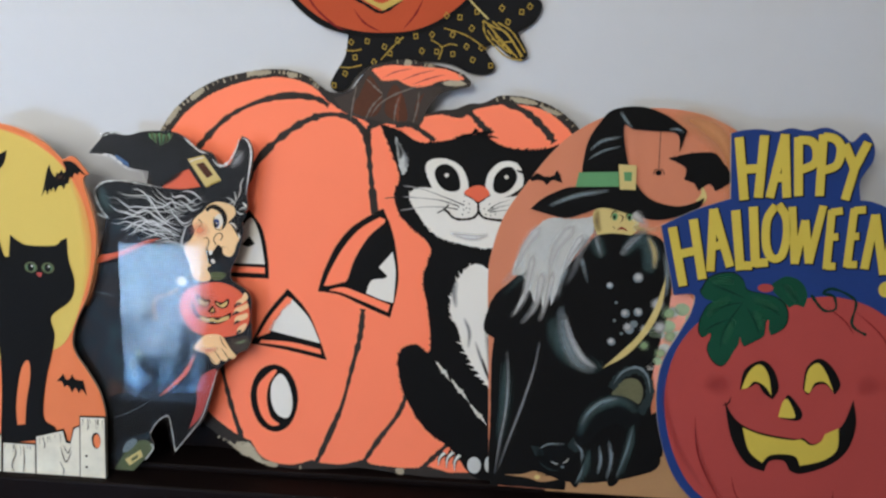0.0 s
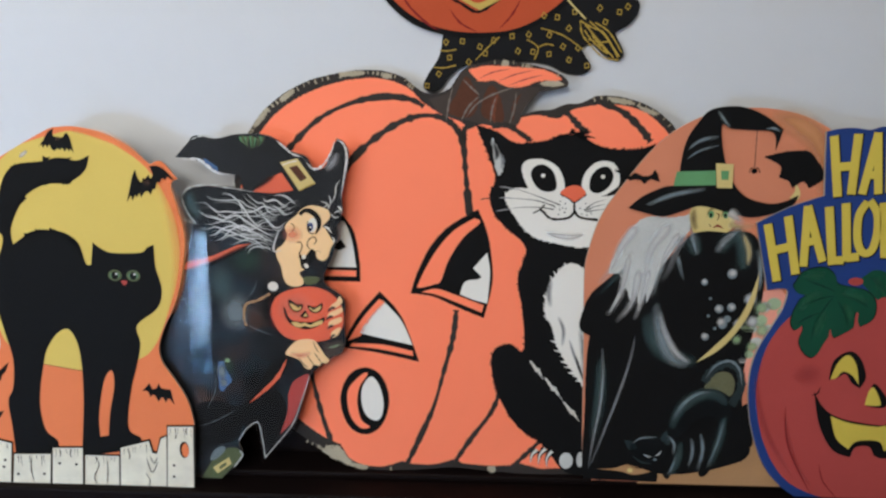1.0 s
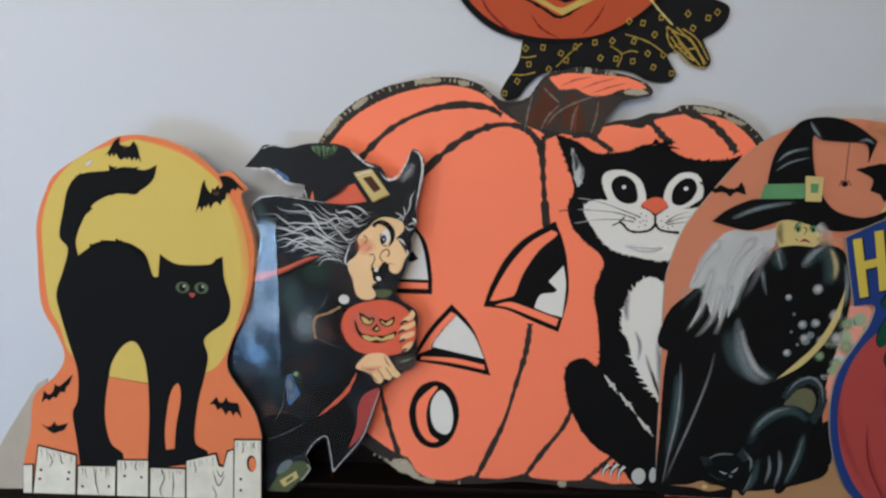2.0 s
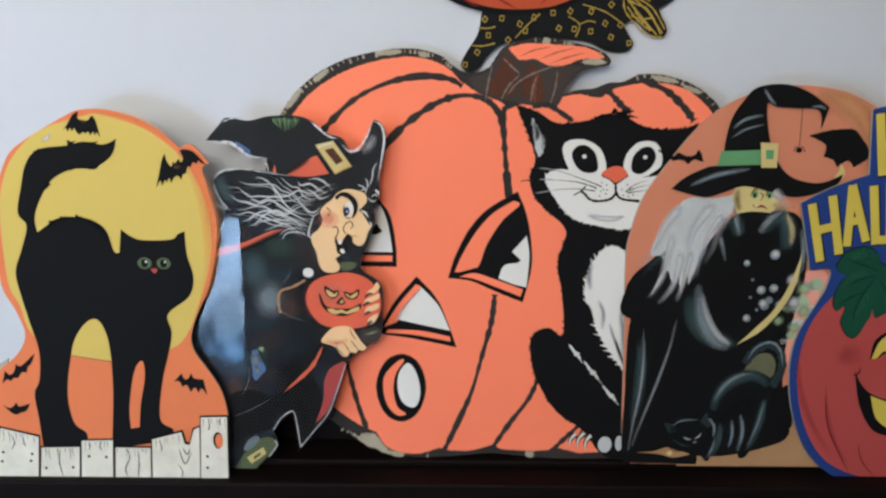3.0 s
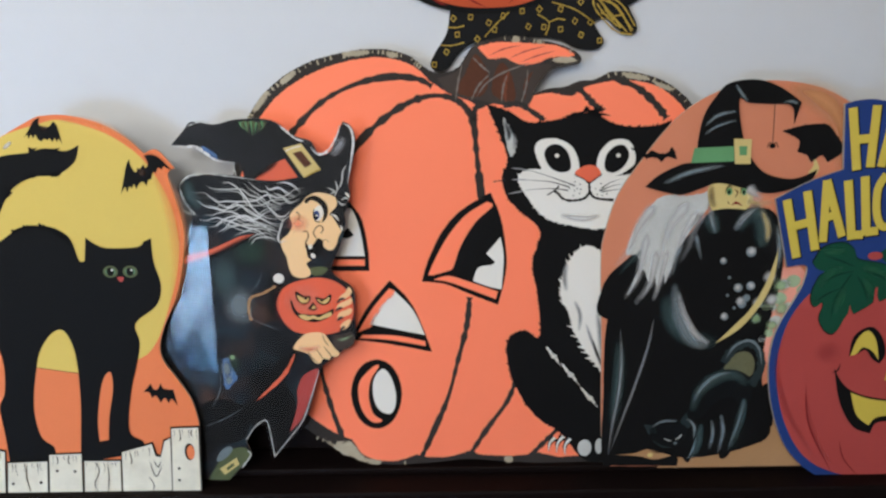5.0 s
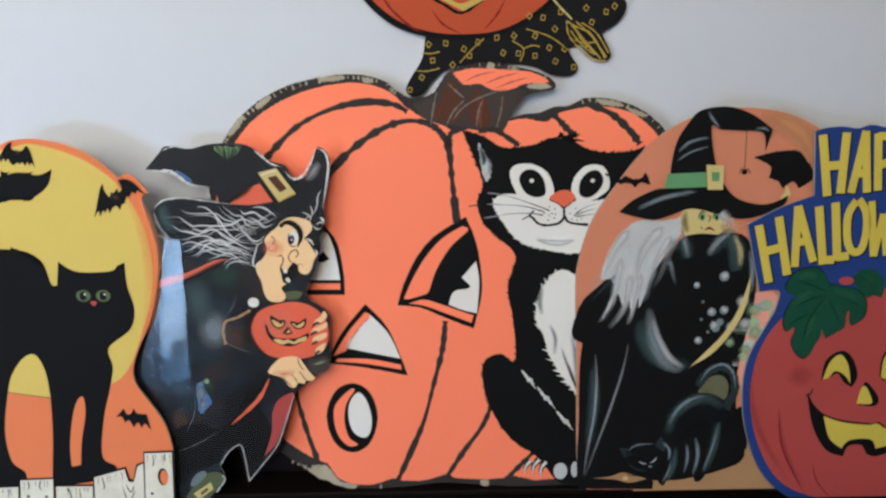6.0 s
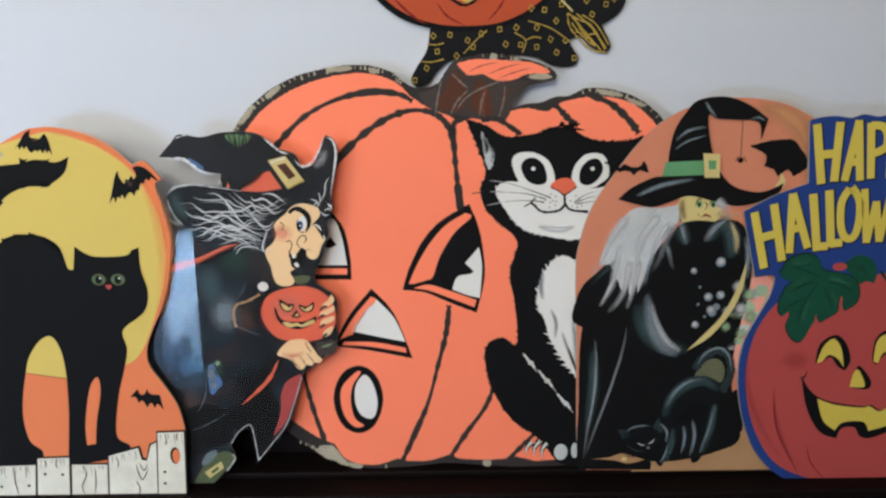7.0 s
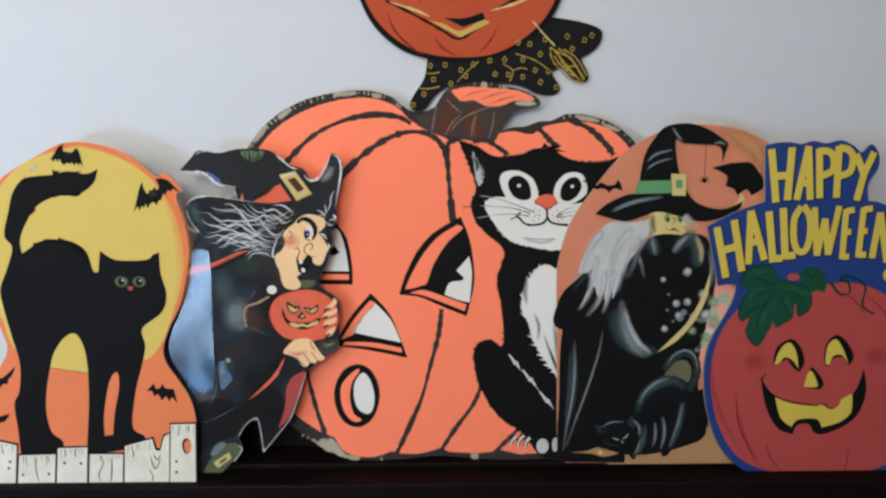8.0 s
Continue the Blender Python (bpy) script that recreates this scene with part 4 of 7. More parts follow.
stroke(pumpkin_cat_body, "fur_mark", WHITE, 8, 0.34, [(10.5, 10.52), (11.18, 10), (11.8, 9.35)], taper=1, rough=0.3)
stroke(pumpkin_cat_body, "fur_mark", WHITE, 8, 0.34, [(12.19, 8.57), (13.07, 7.52), (14.09, 6.27)], taper=1, rough=0.3)
stroke(pumpkin_cat_body, "fur_mark", WHITE, 8, 0.34, [(12.7, 7.66), (13.33, 7.26), (13.83, 6.8)], taper=1, rough=0.3)
stroke(pumpkin_cat_body, "claw", INK, 8, 0.9, [(9.57, 2.82), (9.03, 2.16), (8.92, 1.29)], taper=2)
stroke(pumpkin_cat_body, "claw", WHITE, 9, 0.42, [(9.57, 2.82), (9.03, 2.16), (8.92, 1.29)], taper=2)
stroke(pumpkin_cat_body, "claw", INK, 8, 0.9, [(10.5, 2.94), (9.9, 2.15), (9.8, 1.08)], taper=2)
stroke(pumpkin_cat_body, "claw", WHITE, 9, 0.42, [(10.5, 2.94), (9.9, 2.15), (9.8, 1.08)], taper=2)
stroke(pumpkin_cat_body, "claw", INK, 8, 0.9, [(11.25, 2.67), (10.71, 1.87), (10.74, 0.79)], taper=2)
stroke(pumpkin_cat_body, "claw", WHITE, 9, 0.42, [(11.25, 2.67), (10.71, 1.87), (10.74, 0.79)], taper=2)
dot(pumpkin_cat_body, "claw", HAIR, 7, 12.84, 1.56, 0.75, 0.95)
dot(pumpkin_cat_body, "claw", HAIR, 7, 14.38, 1.73, 0.4, 0.9)

witch_a = cutout("glossy_witch_cutout", -0.24, -0.0151, 1.25, 5, "laminated dark card shaped as a cloaked figure in a pointed hat")
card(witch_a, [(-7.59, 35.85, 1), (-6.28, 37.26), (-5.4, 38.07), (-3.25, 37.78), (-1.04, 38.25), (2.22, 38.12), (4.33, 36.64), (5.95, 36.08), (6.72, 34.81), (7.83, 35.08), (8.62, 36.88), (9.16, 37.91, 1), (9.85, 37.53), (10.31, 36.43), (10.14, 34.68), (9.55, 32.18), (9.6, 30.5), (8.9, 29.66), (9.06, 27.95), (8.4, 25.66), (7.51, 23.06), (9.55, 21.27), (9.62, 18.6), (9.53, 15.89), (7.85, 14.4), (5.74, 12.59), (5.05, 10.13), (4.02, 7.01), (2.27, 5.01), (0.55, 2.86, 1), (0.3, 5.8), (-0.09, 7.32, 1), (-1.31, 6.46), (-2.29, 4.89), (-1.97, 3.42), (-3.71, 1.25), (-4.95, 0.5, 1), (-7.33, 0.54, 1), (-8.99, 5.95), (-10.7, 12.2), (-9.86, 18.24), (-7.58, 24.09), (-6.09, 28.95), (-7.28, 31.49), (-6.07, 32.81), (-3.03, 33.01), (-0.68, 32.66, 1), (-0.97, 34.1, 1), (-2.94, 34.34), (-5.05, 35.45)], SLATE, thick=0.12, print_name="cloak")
witch_hat = shape(witch_a, "hat", HATDARK, 2, [(-7.31, 35.91, 1), (-6.24, 37.1), (-5.3, 37.9), (-3.26, 37.62), (-1.05, 38.09), (2.22, 37.96), (4.22, 36.53), (5.94, 35.92), (6.71, 34.65), (7.94, 34.91), (8.73, 36.72), (9.26, 37.64, 1), (9.89, 36.98), (9.99, 35.23), (9.48, 33.3), (9.08, 31.46), (6.83, 31.03), (4.62, 31.33), (1.89, 32.08), (-0.69, 32.55, 1), (-0.92, 34.05, 1), (-2.93, 34.5), (-4.11, 34.79), (-5.15, 35.62)])
shape(witch_hat, "hat_brim", HATDARK, 3, [(-7.11, 31.49), (-5.97, 32.65), (-3.04, 32.84), (0.25, 32.54), (4.63, 31.5), (6.83, 30.92), (3.98, 29.7), (0.04, 29.06), (-3.86, 28.93), (-6.06, 29.34)])
shape(witch_hat, "hat_band", PERSIMMON, 4, [(0.36, 32.43, 1), (1.87, 33.75), (3.39, 34.4, 1), (4.57, 32.61, 1), (2.45, 32.3)])
shape(witch_hat, "hat_buckle", CREAM, 5, [(3.28, 35.44, 1), (5.06, 35.87, 1), (6.88, 33.32, 1), (5.18, 32.55, 1)])
shape(witch_hat, "buckle_hole", BROWN, 6, [(4.19, 34.94, 1), (5.03, 35.16, 1), (6.02, 33.88, 1), (5.34, 33.5, 1)])
stroke(witch_a, "painted_edge_gleam", LOCK, 5, 0.22, [(9.15, 37.75), (9.85, 37.31), (10.13, 36.05), (9.84, 34.13), (9.43, 31.9)], taper=1)

witch_face = shape(witch_a, "face", SKIN, 6, [(4.77, 30.02), (5.37, 30.69), (6.28, 31.07), (7.34, 30.95), (8.27, 30.49), (8.23, 29.7), (7.64, 29.03), (7.9, 28.51), (8.37, 27.71), (8.64, 27.19), (8.45, 26.85), (8.27, 26.45), (8.07, 25.82), (7.71, 25.36), (7.25, 25.31), (6.81, 25.66), (6.67, 26.24), (6.29, 26.53), (5.87, 26.02), (5.45, 25.56), (5.07, 25.91), (5.08, 25.1), (5.22, 24.52), (5.5, 24.34), (5.03, 24), (5.12, 23.64), (5.44, 23.17), (5.25, 22.7), (4.72, 22.48), (3.98, 22.54), (3.48, 22.9), (3.18, 23.73), (3.06, 24.6), (2.66, 25.48), (2.59, 26.35), (3.31, 26.97), (3.81, 27.88), (3.58, 28.79), (4.07, 29.47)], steps=4)
soft_blob(witch_face, "cheek", SOFTBLUSH, 7, 4.38, 28.04, 1.22, 1.05)
stroke(witch_face, "cheek_curl", BROWN, 8, 0.08, [(4.22, 29.18), (4.55, 28.95), (4.52, 28.55), (4.29, 28.39)])
stroke(witch_face, "smile_line", BROWN, 8, 0.1, [(4.79, 27.18), (5.19, 27.23), (5.34, 26.77), (5.08, 26.14), (4.99, 25.57)])
stroke(witch_face, "nose_line", BROWN, 8, 0.1, [(6.12, 26.53), (5.86, 27.05), (6.17, 27.62), (6.63, 27.79), (6.84, 27.39), (6.59, 27.04)])
stroke(witch_face, "nose_line", BROWN, 8, 0.09, [(6.67, 26.24), (7.02, 26.35), (7.4, 26.11)], taper=2)
shape(witch_face, "brow", INK, 9, [(5.12, 30.3), (5.7, 30.74), (6.37, 30.73), (7.02, 30.28), (7.39, 29.6), (7.29, 28.75), (6.75, 28.07), (6.96, 28.87), (6.83, 29.6), (6.4, 30.12), (5.74, 30.35), (5.33, 30.02)], steps=4)
dot(witch_face, "eye_white", WHITE, 8, 6.46, 29.04, 0.47, 0.78, -12)
dot(witch_face, "eye_iris", BLUE, 9, 6.23, 28.82, 0.31, 0.47, -12)
dot(witch_face, "eye_pupil", INK, 10, 6.16, 28.7, 0.21, 0.31)
dot(witch_face, "eye_glint", WHITE, 11, 6.28, 28.82, 0.09, 0.10)
stroke(witch_face, "eye_rim", INK, 9, 0.09, [(6.03, 29.44), (5.94, 28.76), (6.14, 28.25), (6.59, 28.13)])
shape(witch_face, "mouth", INK, 7, [(4.97, 26.2), (5.45, 25.56), (5.92, 26.02), (6.34, 26.47), (6.78, 26.12), (6.63, 25.43), (6.27, 24.97), (6.02, 24.51), (5.57, 24.63), (5.19, 24.98)], steps=4)
shape(witch_face, "tooth", WHITE, 8, [(5.29, 25.79), (5.63, 25.91), (5.67, 25.56), (5.38, 25.45)])
shape(witch_face, "tooth", WHITE, 8, [(5.47, 24.86), (5.76, 24.98), (5.97, 24.63), (5.68, 24.51)])
shape(witch_a, "temple_hair", HATDARK, 7, [(8.21, 30.6), (8.83, 30.48), (9.37, 30.14), (9.47, 29.8), (9.05, 29.07), (8.74, 28.33), (8.65, 27.59), (8.38, 27.94), (7.96, 28.63), (7.52, 28.92), (8.11, 29.47), (8.36, 30.04)], steps=4)
stroke(witch_a, "painted_edge_gleam", WHITE, 8, 0.2, [(7.64, 28.91), (8.08, 28.74), (8.45, 28.22)], taper=1)
stroke(witch_a, "painted_edge_gleam", WHITE, 8, 0.25, [(9.13, 31.04), (9.4, 30.81), (9.55, 30.47)], taper=1)
stroke(witch_a, "painted_edge_gleam", WHITE, 8, 0.2, [(8.55, 27.82), (8.7, 27.48), (8.64, 27.19)], taper=1)
stroke(witch_hat, "hair_strand", HAIR, 8, 0.16, [(7.36, 31.56), (7.91, 31.33), (8.23, 30.99), (8.05, 30.66)], taper=1)
stroke(witch_hat, "hair_strand", HAIR, 8, 0.16, [(8.23, 32.22), (8.42, 31.55), (8.29, 30.99)], taper=1)
stroke(witch_hat, "hair_strand", HAIR, 8, 0.16, [(8.52, 31.32), (8.9, 32.21), (8.99, 33.04), (9.4, 33.76)], taper=1)
stroke(witch_hat, "hair_strand", HAIR, 8, 0.16, [(8.7, 30.26), (9.16, 30.53), (9.49, 30.3)], taper=1)
stroke(witch_hat, "hair_strand", HAIR, 8, 0.16, [(8.37, 30.26), (8.8, 29.86), (9.25, 29.97)], taper=1)
stroke(witch_hat, "hair_strand", HAIR, 8, 0.16, [(7.61, 30.83), (8.01, 31.11), (7.97, 31.44)], taper=1)
stroke(witch_hat, "hair_strand", LOCK, 9, 0.14, [(5.13, 31.53), (4.29, 31.43), (3.42, 30.88), (2.56, 30.61), (1.46, 30.91), (0.31, 30.36), (-1.38, 30.27), (-2.5, 30.34), (-3.45, 30.29), (-4.14, 30.81), (-4.67, 31.2), (-5.68, 31.16)], taper=1, rough=0.02)
stroke(witch_hat, "hair_strand", LOCK, 10, 0.14, [(2.72, 28.46), (1.32, 28.65), (0.35, 29.23), (-0.27, 30.08), (-0.77, 30.93), (-1.55, 31.78), (-2.25, 32.18), (-2.76, 32.07)], taper=1, rough=0.02)
stroke(witch_hat, "hair_strand", HAIR, 11, 0.14, [(3.08, 29.93), (2.23, 29.77), (1.3, 30.07), (0.61, 30.64), (-0.21, 30.93), (-1.01, 31.5), (-2.41, 31.51), (-3.52, 31.53), (-4.07, 31.7), (-4.44, 31.98)], taper=1, rough=0.02)
stroke(witch_hat, "hair_strand", LOCK, 12, 0.14, [(2.47, 27.21), (1.53, 27.51), (0.72, 28.09), (-0.1, 28.38), (-0.93, 28.68), (-2.01, 29.26), (-3.14, 29.27), (-4, 29), (-4.73, 29.01)], taper=1, rough=0.02)
stroke(witch_hat, "hair_strand", LOCK, 9, 0.14, [(2.32, 26.52), (1.2, 26.77), (0.39, 27.35), (-0.71, 27.71), (-1.81, 28.12), (-2.64, 28.41), (-3.74, 28.71), (-4.61, 28.44), (-5.33, 28.56)], taper=1, rough=0.02)
stroke(witch_hat, "hair_strand", HAIR, 10, 0.14, [(3.67, 30.32), (2.81, 30.05), (1.99, 30.34), (1.48, 31.19), (0.82, 31.31), (0.13, 31.87), (-0.29, 32.32)], taper=1, rough=0.02)
stroke(witch_hat, "hair_strand", LOCK, 11, 0.14, [(4.25, 30.7), (3.43, 31.16), (2.62, 31.62), (1.78, 31.46), (1.41, 31.86)], taper=1, rough=0.02)
stroke(witch_hat, "hair_strand", LOCK, 12, 0.14, [(2.98, 28.06), (1.85, 28.07), (0.76, 28.66), (-0.59, 29.52), (-1.4, 29.98), (-2.27, 29.66), (-3.08, 30.01), (-3.68, 29.56)], taper=1, rough=0.02)
stroke(witch_hat, "hair_strand", HAIR, 9, 0.14, [(2.06, 26.93), (0.97, 27.51), (-0.16, 27.53), (-1.03, 27.25), (-2.19, 26.81)], taper=1, rough=0.02)
stroke(witch_hat, "hair_strand", LOCK, 10, 0.14, [(2.78, 29.48), (1.36, 29.22), (0.18, 28.49), (-0.92, 28.85), (-2.08, 28.41), (-2.98, 27.56), (-3.74, 27.28)], taper=1, rough=0.02)
stroke(witch_hat, "hair_strand", LOCK, 11, 0.14, [(4.83, 31.15), (4.03, 31.88), (3.32, 32.11), (2.65, 32.07)], taper=1, rough=0.02)
stroke(witch_hat, "hair_strand", HAIR, 12, 0.14, [(2.3, 26.18), (1.48, 26.65), (0.17, 26.61), (-0.39, 25.86)], taper=1, rough=0.02)
stroke(witch_hat, "hair_strand", LOCK, 9, 0.14, [(3.17, 26.51), (2.47, 26.17), (2.33, 26.75), (2.67, 27.66), (3.01, 28.63)], taper=1, rough=0.02)
stroke(witch_hat, "hair_strand", LOCK, 10, 0.14, [(3.72, 29.36), (3.13, 28.8), (2.46, 28.81), (1.66, 29.61), (1.14, 30.18)], taper=1, rough=0.02)
stroke(witch_hat, "hair_strand", HAIR, 11, 0.14, [(2.15, 27.5), (1.16, 27.91), (-0.13, 27.93), (-1.26, 27.94), (-2.41, 27.73), (-3.18, 27.16)], taper=1, rough=0.02)
stroke(witch_hat, "hair_strand", LOCK, 12, 0.14, [(0.77, 28.83), (-0.67, 28.39), (-1.76, 28.86), (-2.91, 28.53), (-3.69, 27.97), (-4.38, 27.75)], taper=1, rough=0.02)
stroke(witch_hat, "hair_strand", LOCK, 9, 0.14, [(-0.81, 30.37), (-1.96, 29.99), (-2.84, 29.44), (-3.78, 29.67), (-4.66, 29.86), (-5.4, 30.43)], taper=1, rough=0.02)
stroke(witch_hat, "hair_strand", HAIR, 10, 0.14, [(4.68, 30.47), (3.77, 30.15), (3.02, 30.72), (2.15, 31.18)], taper=1, rough=0.02)
stroke(witch_hat, "hair_strand", HAIR, 7, 0.1, [(5.43, 31.23), (4.61, 30.97), (3.98, 30.61), (2.91, 30.41), (1.95, 30.38), (0.78, 29.9), (-0.82, 29.9), (-2.12, 29.83), (-3.03, 29.8), (-3.58, 30.49), (-4.1, 30.71), (-5.28, 30.67)], taper=1, rough=0.02)
stroke(witch_hat, "hair_strand", HAIR, 7, 0.1, [(2.24, 28.78), (0.87, 28.91), (0.19, 29.43), (-0.71, 30.21), (-1, 31.11), (-1.74, 31.95), (-2.49, 32.18), (-2.93, 32.17)], taper=1, rough=0.02)
stroke(witch_hat, "hair_strand", HAIR, 7, 0.1, [(2.81, 29.68), (1.8, 29.65), (0.94, 29.86), (0.35, 30.38), (-0.59, 30.6), (-1.42, 31.23), (-2.74, 31.33), (-3.84, 31.18)], taper=1, rough=0.02)
stroke(witch_hat, "hair_strand", HAIR, 7, 0.1, [(2.69, 26.8), (1.76, 27.08), (1.09, 27.81), (0.2, 28.06), (-0.59, 28.47), (-1.81, 28.99), (-2.7, 28.96)], taper=1, rough=0.02)
stroke(witch_hat, "hair_strand", HAIR, 7, 0.1, [(1.7, 26.18), (0.93, 26.65), (-0.02, 27.25), (-1.14, 27.39), (-2.13, 27.78), (-3.2, 28.25), (-4.09, 28.31)], taper=1, rough=0.02)
stroke(witch_hat, "hair_strand", HAIR, 7, 0.1, [(3.06, 30.06), (2.27, 29.9), (1.4, 30.18), (0.85, 30.74), (0.32, 31.13), (-0.19, 31.49), (-0.73, 32.16)], taper=1, rough=0.02)
stroke(witch_hat, "hair_strand", HAIR, 7, 0.1, [(4.22, 30.63), (3.46, 30.89), (2.79, 31.52), (1.81, 31.39), (1.46, 31.54)], taper=1, rough=0.02)
stroke(witch_hat, "hair_strand", HAIR, 7, 0.1, [(3.32, 27.66), (2.07, 27.84), (1.04, 28.4), (-0.5, 29.22), (-1.05, 29.79), (-2.01, 29.37), (-2.85, 29.81)], taper=1, rough=0.02)
stroke(witch_hat, "hair_strand", HAIR, 7, 0.1, [(2.7, 27.06), (1.5, 27.54), (0.38, 27.8), (-0.66, 27.55)], taper=1, rough=0.02)
stroke(witch_hat, "hair_strand", HAIR, 7, 0.1, [(2.88, 29.53), (1.23, 29.45), (0.07, 28.68), (-0.92, 28.96), (-2.03, 28.7)], taper=1, rough=0.02)
stroke(witch_hat, "hair_strand", HAIR, 7, 0.1, [(4.64, 31.17), (3.84, 31.86), (3.11, 32.12), (2.4, 31.96)], taper=1, rough=0.02)
stroke(witch_hat, "hair_strand", HAIR, 7, 0.1, [(1.91, 26.63), (1.16, 27.13), (-0.08, 26.83), (-0.68, 26.27)], taper=1, rough=0.02)
stroke(witch_hat, "hair_strand", HAIR, 7, 0.1, [(3.3, 26.3), (2.51, 26.17), (2.4, 26.69), (2.51, 27.44), (2.89, 28.61)], taper=1, rough=0.02)
stroke(witch_hat, "hair_strand", HAIR, 7, 0.1, [(3.73, 28.95), (3.17, 28.52), (2.74, 28.4), (1.67, 29.28)], taper=1, rough=0.02)
stroke(witch_hat, "hair_strand", HAIR, 7, 0.1, [(2.19, 27.47), (0.91, 28.09), (-0.3, 27.86), (-1.45, 27.96), (-2.62, 27.78), (-3.19, 27.3)], taper=1, rough=0.02)
stroke(witch_hat, "hair_strand", HAIR, 7, 0.1, [(0.47, 28.67), (-0.73, 28.03), (-1.79, 28.48), (-3.26, 28.17), (-3.78, 27.58)], taper=1, rough=0.02)
stroke(witch_hat, "hair_strand", HAIR, 7, 0.1, [(-0.92, 30.53), (-1.97, 29.98), (-2.77, 29.47), (-3.8, 29.79), (-4.59, 30)], taper=1, rough=0.02)
stroke(witch_hat, "hair_strand", HAIR, 7, 0.1, [(4.3, 30.34), (3.56, 30.05), (2.78, 30.78), (1.74, 30.94)], taper=1, rough=0.02)
shape(witch_a, "shoulder_strip", PERSIMMON, 4, [(-7.3, 24.09, 1), (-6.84, 24.95), (-4.67, 25.45), (-1.49, 26.8, 1), (-0.08, 27.01, 1), (-2.4, 25.77), (-5.29, 24.65)])
stroke(witch_hat, "hat_patch", SAGE, 4, 0.2, [(-0.72, 37.99), (-0.7, 37.64), (-0.32, 37.27)], taper=2)
stroke(witch_hat, "hat_patch", MOSS, 4, 0.2, [(-0.56, 37.92), (-0.53, 37.58), (-0.16, 37.17)], taper=2)
stroke(witch_hat, "hat_patch", MOSS, 4, 0.2, [(-0.37, 38.11), (-0.42, 37.53), (-0.03, 37.08)], taper=2)
stroke(witch_hat, "hat_patch", SAGE, 4, 0.2, [(-0.21, 37.98), (-0.16, 37.47), (-0.18, 36.98)], taper=2)
stroke(witch_hat, "hat_patch", MOSS, 4, 0.2, [(-0.03, 38.01), (-0.13, 37.41), (0.09, 36.88)], taper=2)
stroke(witch_hat, "hat_patch", MOSS, 4, 0.2, [(0.14, 37.99), (-0.01, 37.36), (0.1, 36.79)], taper=2)
stroke(witch_hat, "hat_patch", SAGE, 4, 0.2, [(0.31, 38.05), (0.35, 37.3), (0.41, 36.69)], taper=2)
stroke(witch_hat, "hat_patch", MOSS, 4, 0.2, [(0.49, 38.07), (0.5, 37.24), (0.32, 36.6)], taper=2)
stroke(witch_hat, "hat_patch", MOSS, 4, 0.2, [(0.65, 37.97), (0.52, 37.3), (0.41, 36.69)], taper=2)
stroke(witch_hat, "hat_patch", SAGE, 4, 0.2, [(0.82, 37.92), (0.72, 37.35), (0.62, 36.78)], taper=2)
stroke(witch_hat, "hat_patch", MOSS, 4, 0.2, [(0.99, 37.89), (1.04, 37.4), (0.78, 36.88)], taper=2)
stroke(witch_hat, "hat_patch", MOSS, 4, 0.2, [(1.16, 37.89), (1.14, 37.45), (1.04, 36.97)], taper=2)
stroke(witch_hat, "hat_patch", SAGE, 4, 0.2, [(1.34, 38.05), (1.41, 37.5), (1.18, 37.06)], taper=2)
stroke(witch_hat, "hat_patch", MOSS, 4, 0.2, [(1.51, 37.89), (1.57, 37.56), (1.19, 37.16)], taper=2)
stroke(witch_hat, "hat_patch", MOSS, 4, 0.2, [(1.69, 38.01), (1.59, 37.61), (1.27, 37.25)], taper=2)
stroke(witch_hat, "hat_patch", DENIM, 4, 0.22, [(-4.52, 35.73), (-4.39, 35.35), (-4.52, 35.12)], taper=2)
stroke(witch_hat, "hat_patch", DENIM, 4, 0.22, [(-4.36, 35.62), (-4.22, 35.24), (-4.36, 34.95)], taper=2)
stroke(witch_hat, "hat_patch", DENIM, 4, 0.22, [(-4.19, 35.51), (-4.06, 35.13), (-4.2, 34.78)], taper=2)
stroke(witch_hat, "hat_patch", DENIM, 4, 0.22, [(-4.03, 35.4), (-3.89, 35.01), (-4.02, 34.8)], taper=2)
stroke(witch_hat, "hat_patch", DENIM, 4, 0.22, [(-3.86, 35.29), (-3.73, 34.9), (-3.87, 34.54)], taper=2)
stroke(witch_hat, "hat_patch", DENIM, 4, 0.22, [(-3.7, 35.18), (-3.56, 34.79), (-3.7, 34.5)], taper=2)
stroke(witch_hat, "hat_patch", DENIM, 4, 0.22, [(-3.53, 35.06), (-3.4, 34.68), (-3.53, 34.39)], taper=2)
stroke(witch_hat, "hat_patch", DENIM, 4, 0.22, [(-3.37, 34.95), (-3.23, 34.57), (-3.37, 34.17)], taper=2)
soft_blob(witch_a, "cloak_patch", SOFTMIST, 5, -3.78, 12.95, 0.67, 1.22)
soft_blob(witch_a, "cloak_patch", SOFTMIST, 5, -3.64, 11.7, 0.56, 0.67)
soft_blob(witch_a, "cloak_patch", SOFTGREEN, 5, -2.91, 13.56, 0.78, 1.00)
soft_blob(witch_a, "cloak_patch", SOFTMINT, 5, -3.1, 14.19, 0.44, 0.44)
shape(witch_a, "cloak_patch", DENIM, 4, [(-4.14, 13.7), (-3.58, 14.07), (-3.19, 12.95), (-2.79, 12.01), (-3.32, 11.2), (-3.95, 10.7), (-4.17, 11.71)], fur=0.1, pitch=0.3)
stroke(witch_a, "painted_edge_gleam", HAIR, 6, 0.2, [(-7.07, 31.79), (-6.57, 32.51), (-5.64, 32.94), (-3.96, 33.03), (-1.76, 32.73), (0.55, 32.37)], taper=1, rough=0.25)
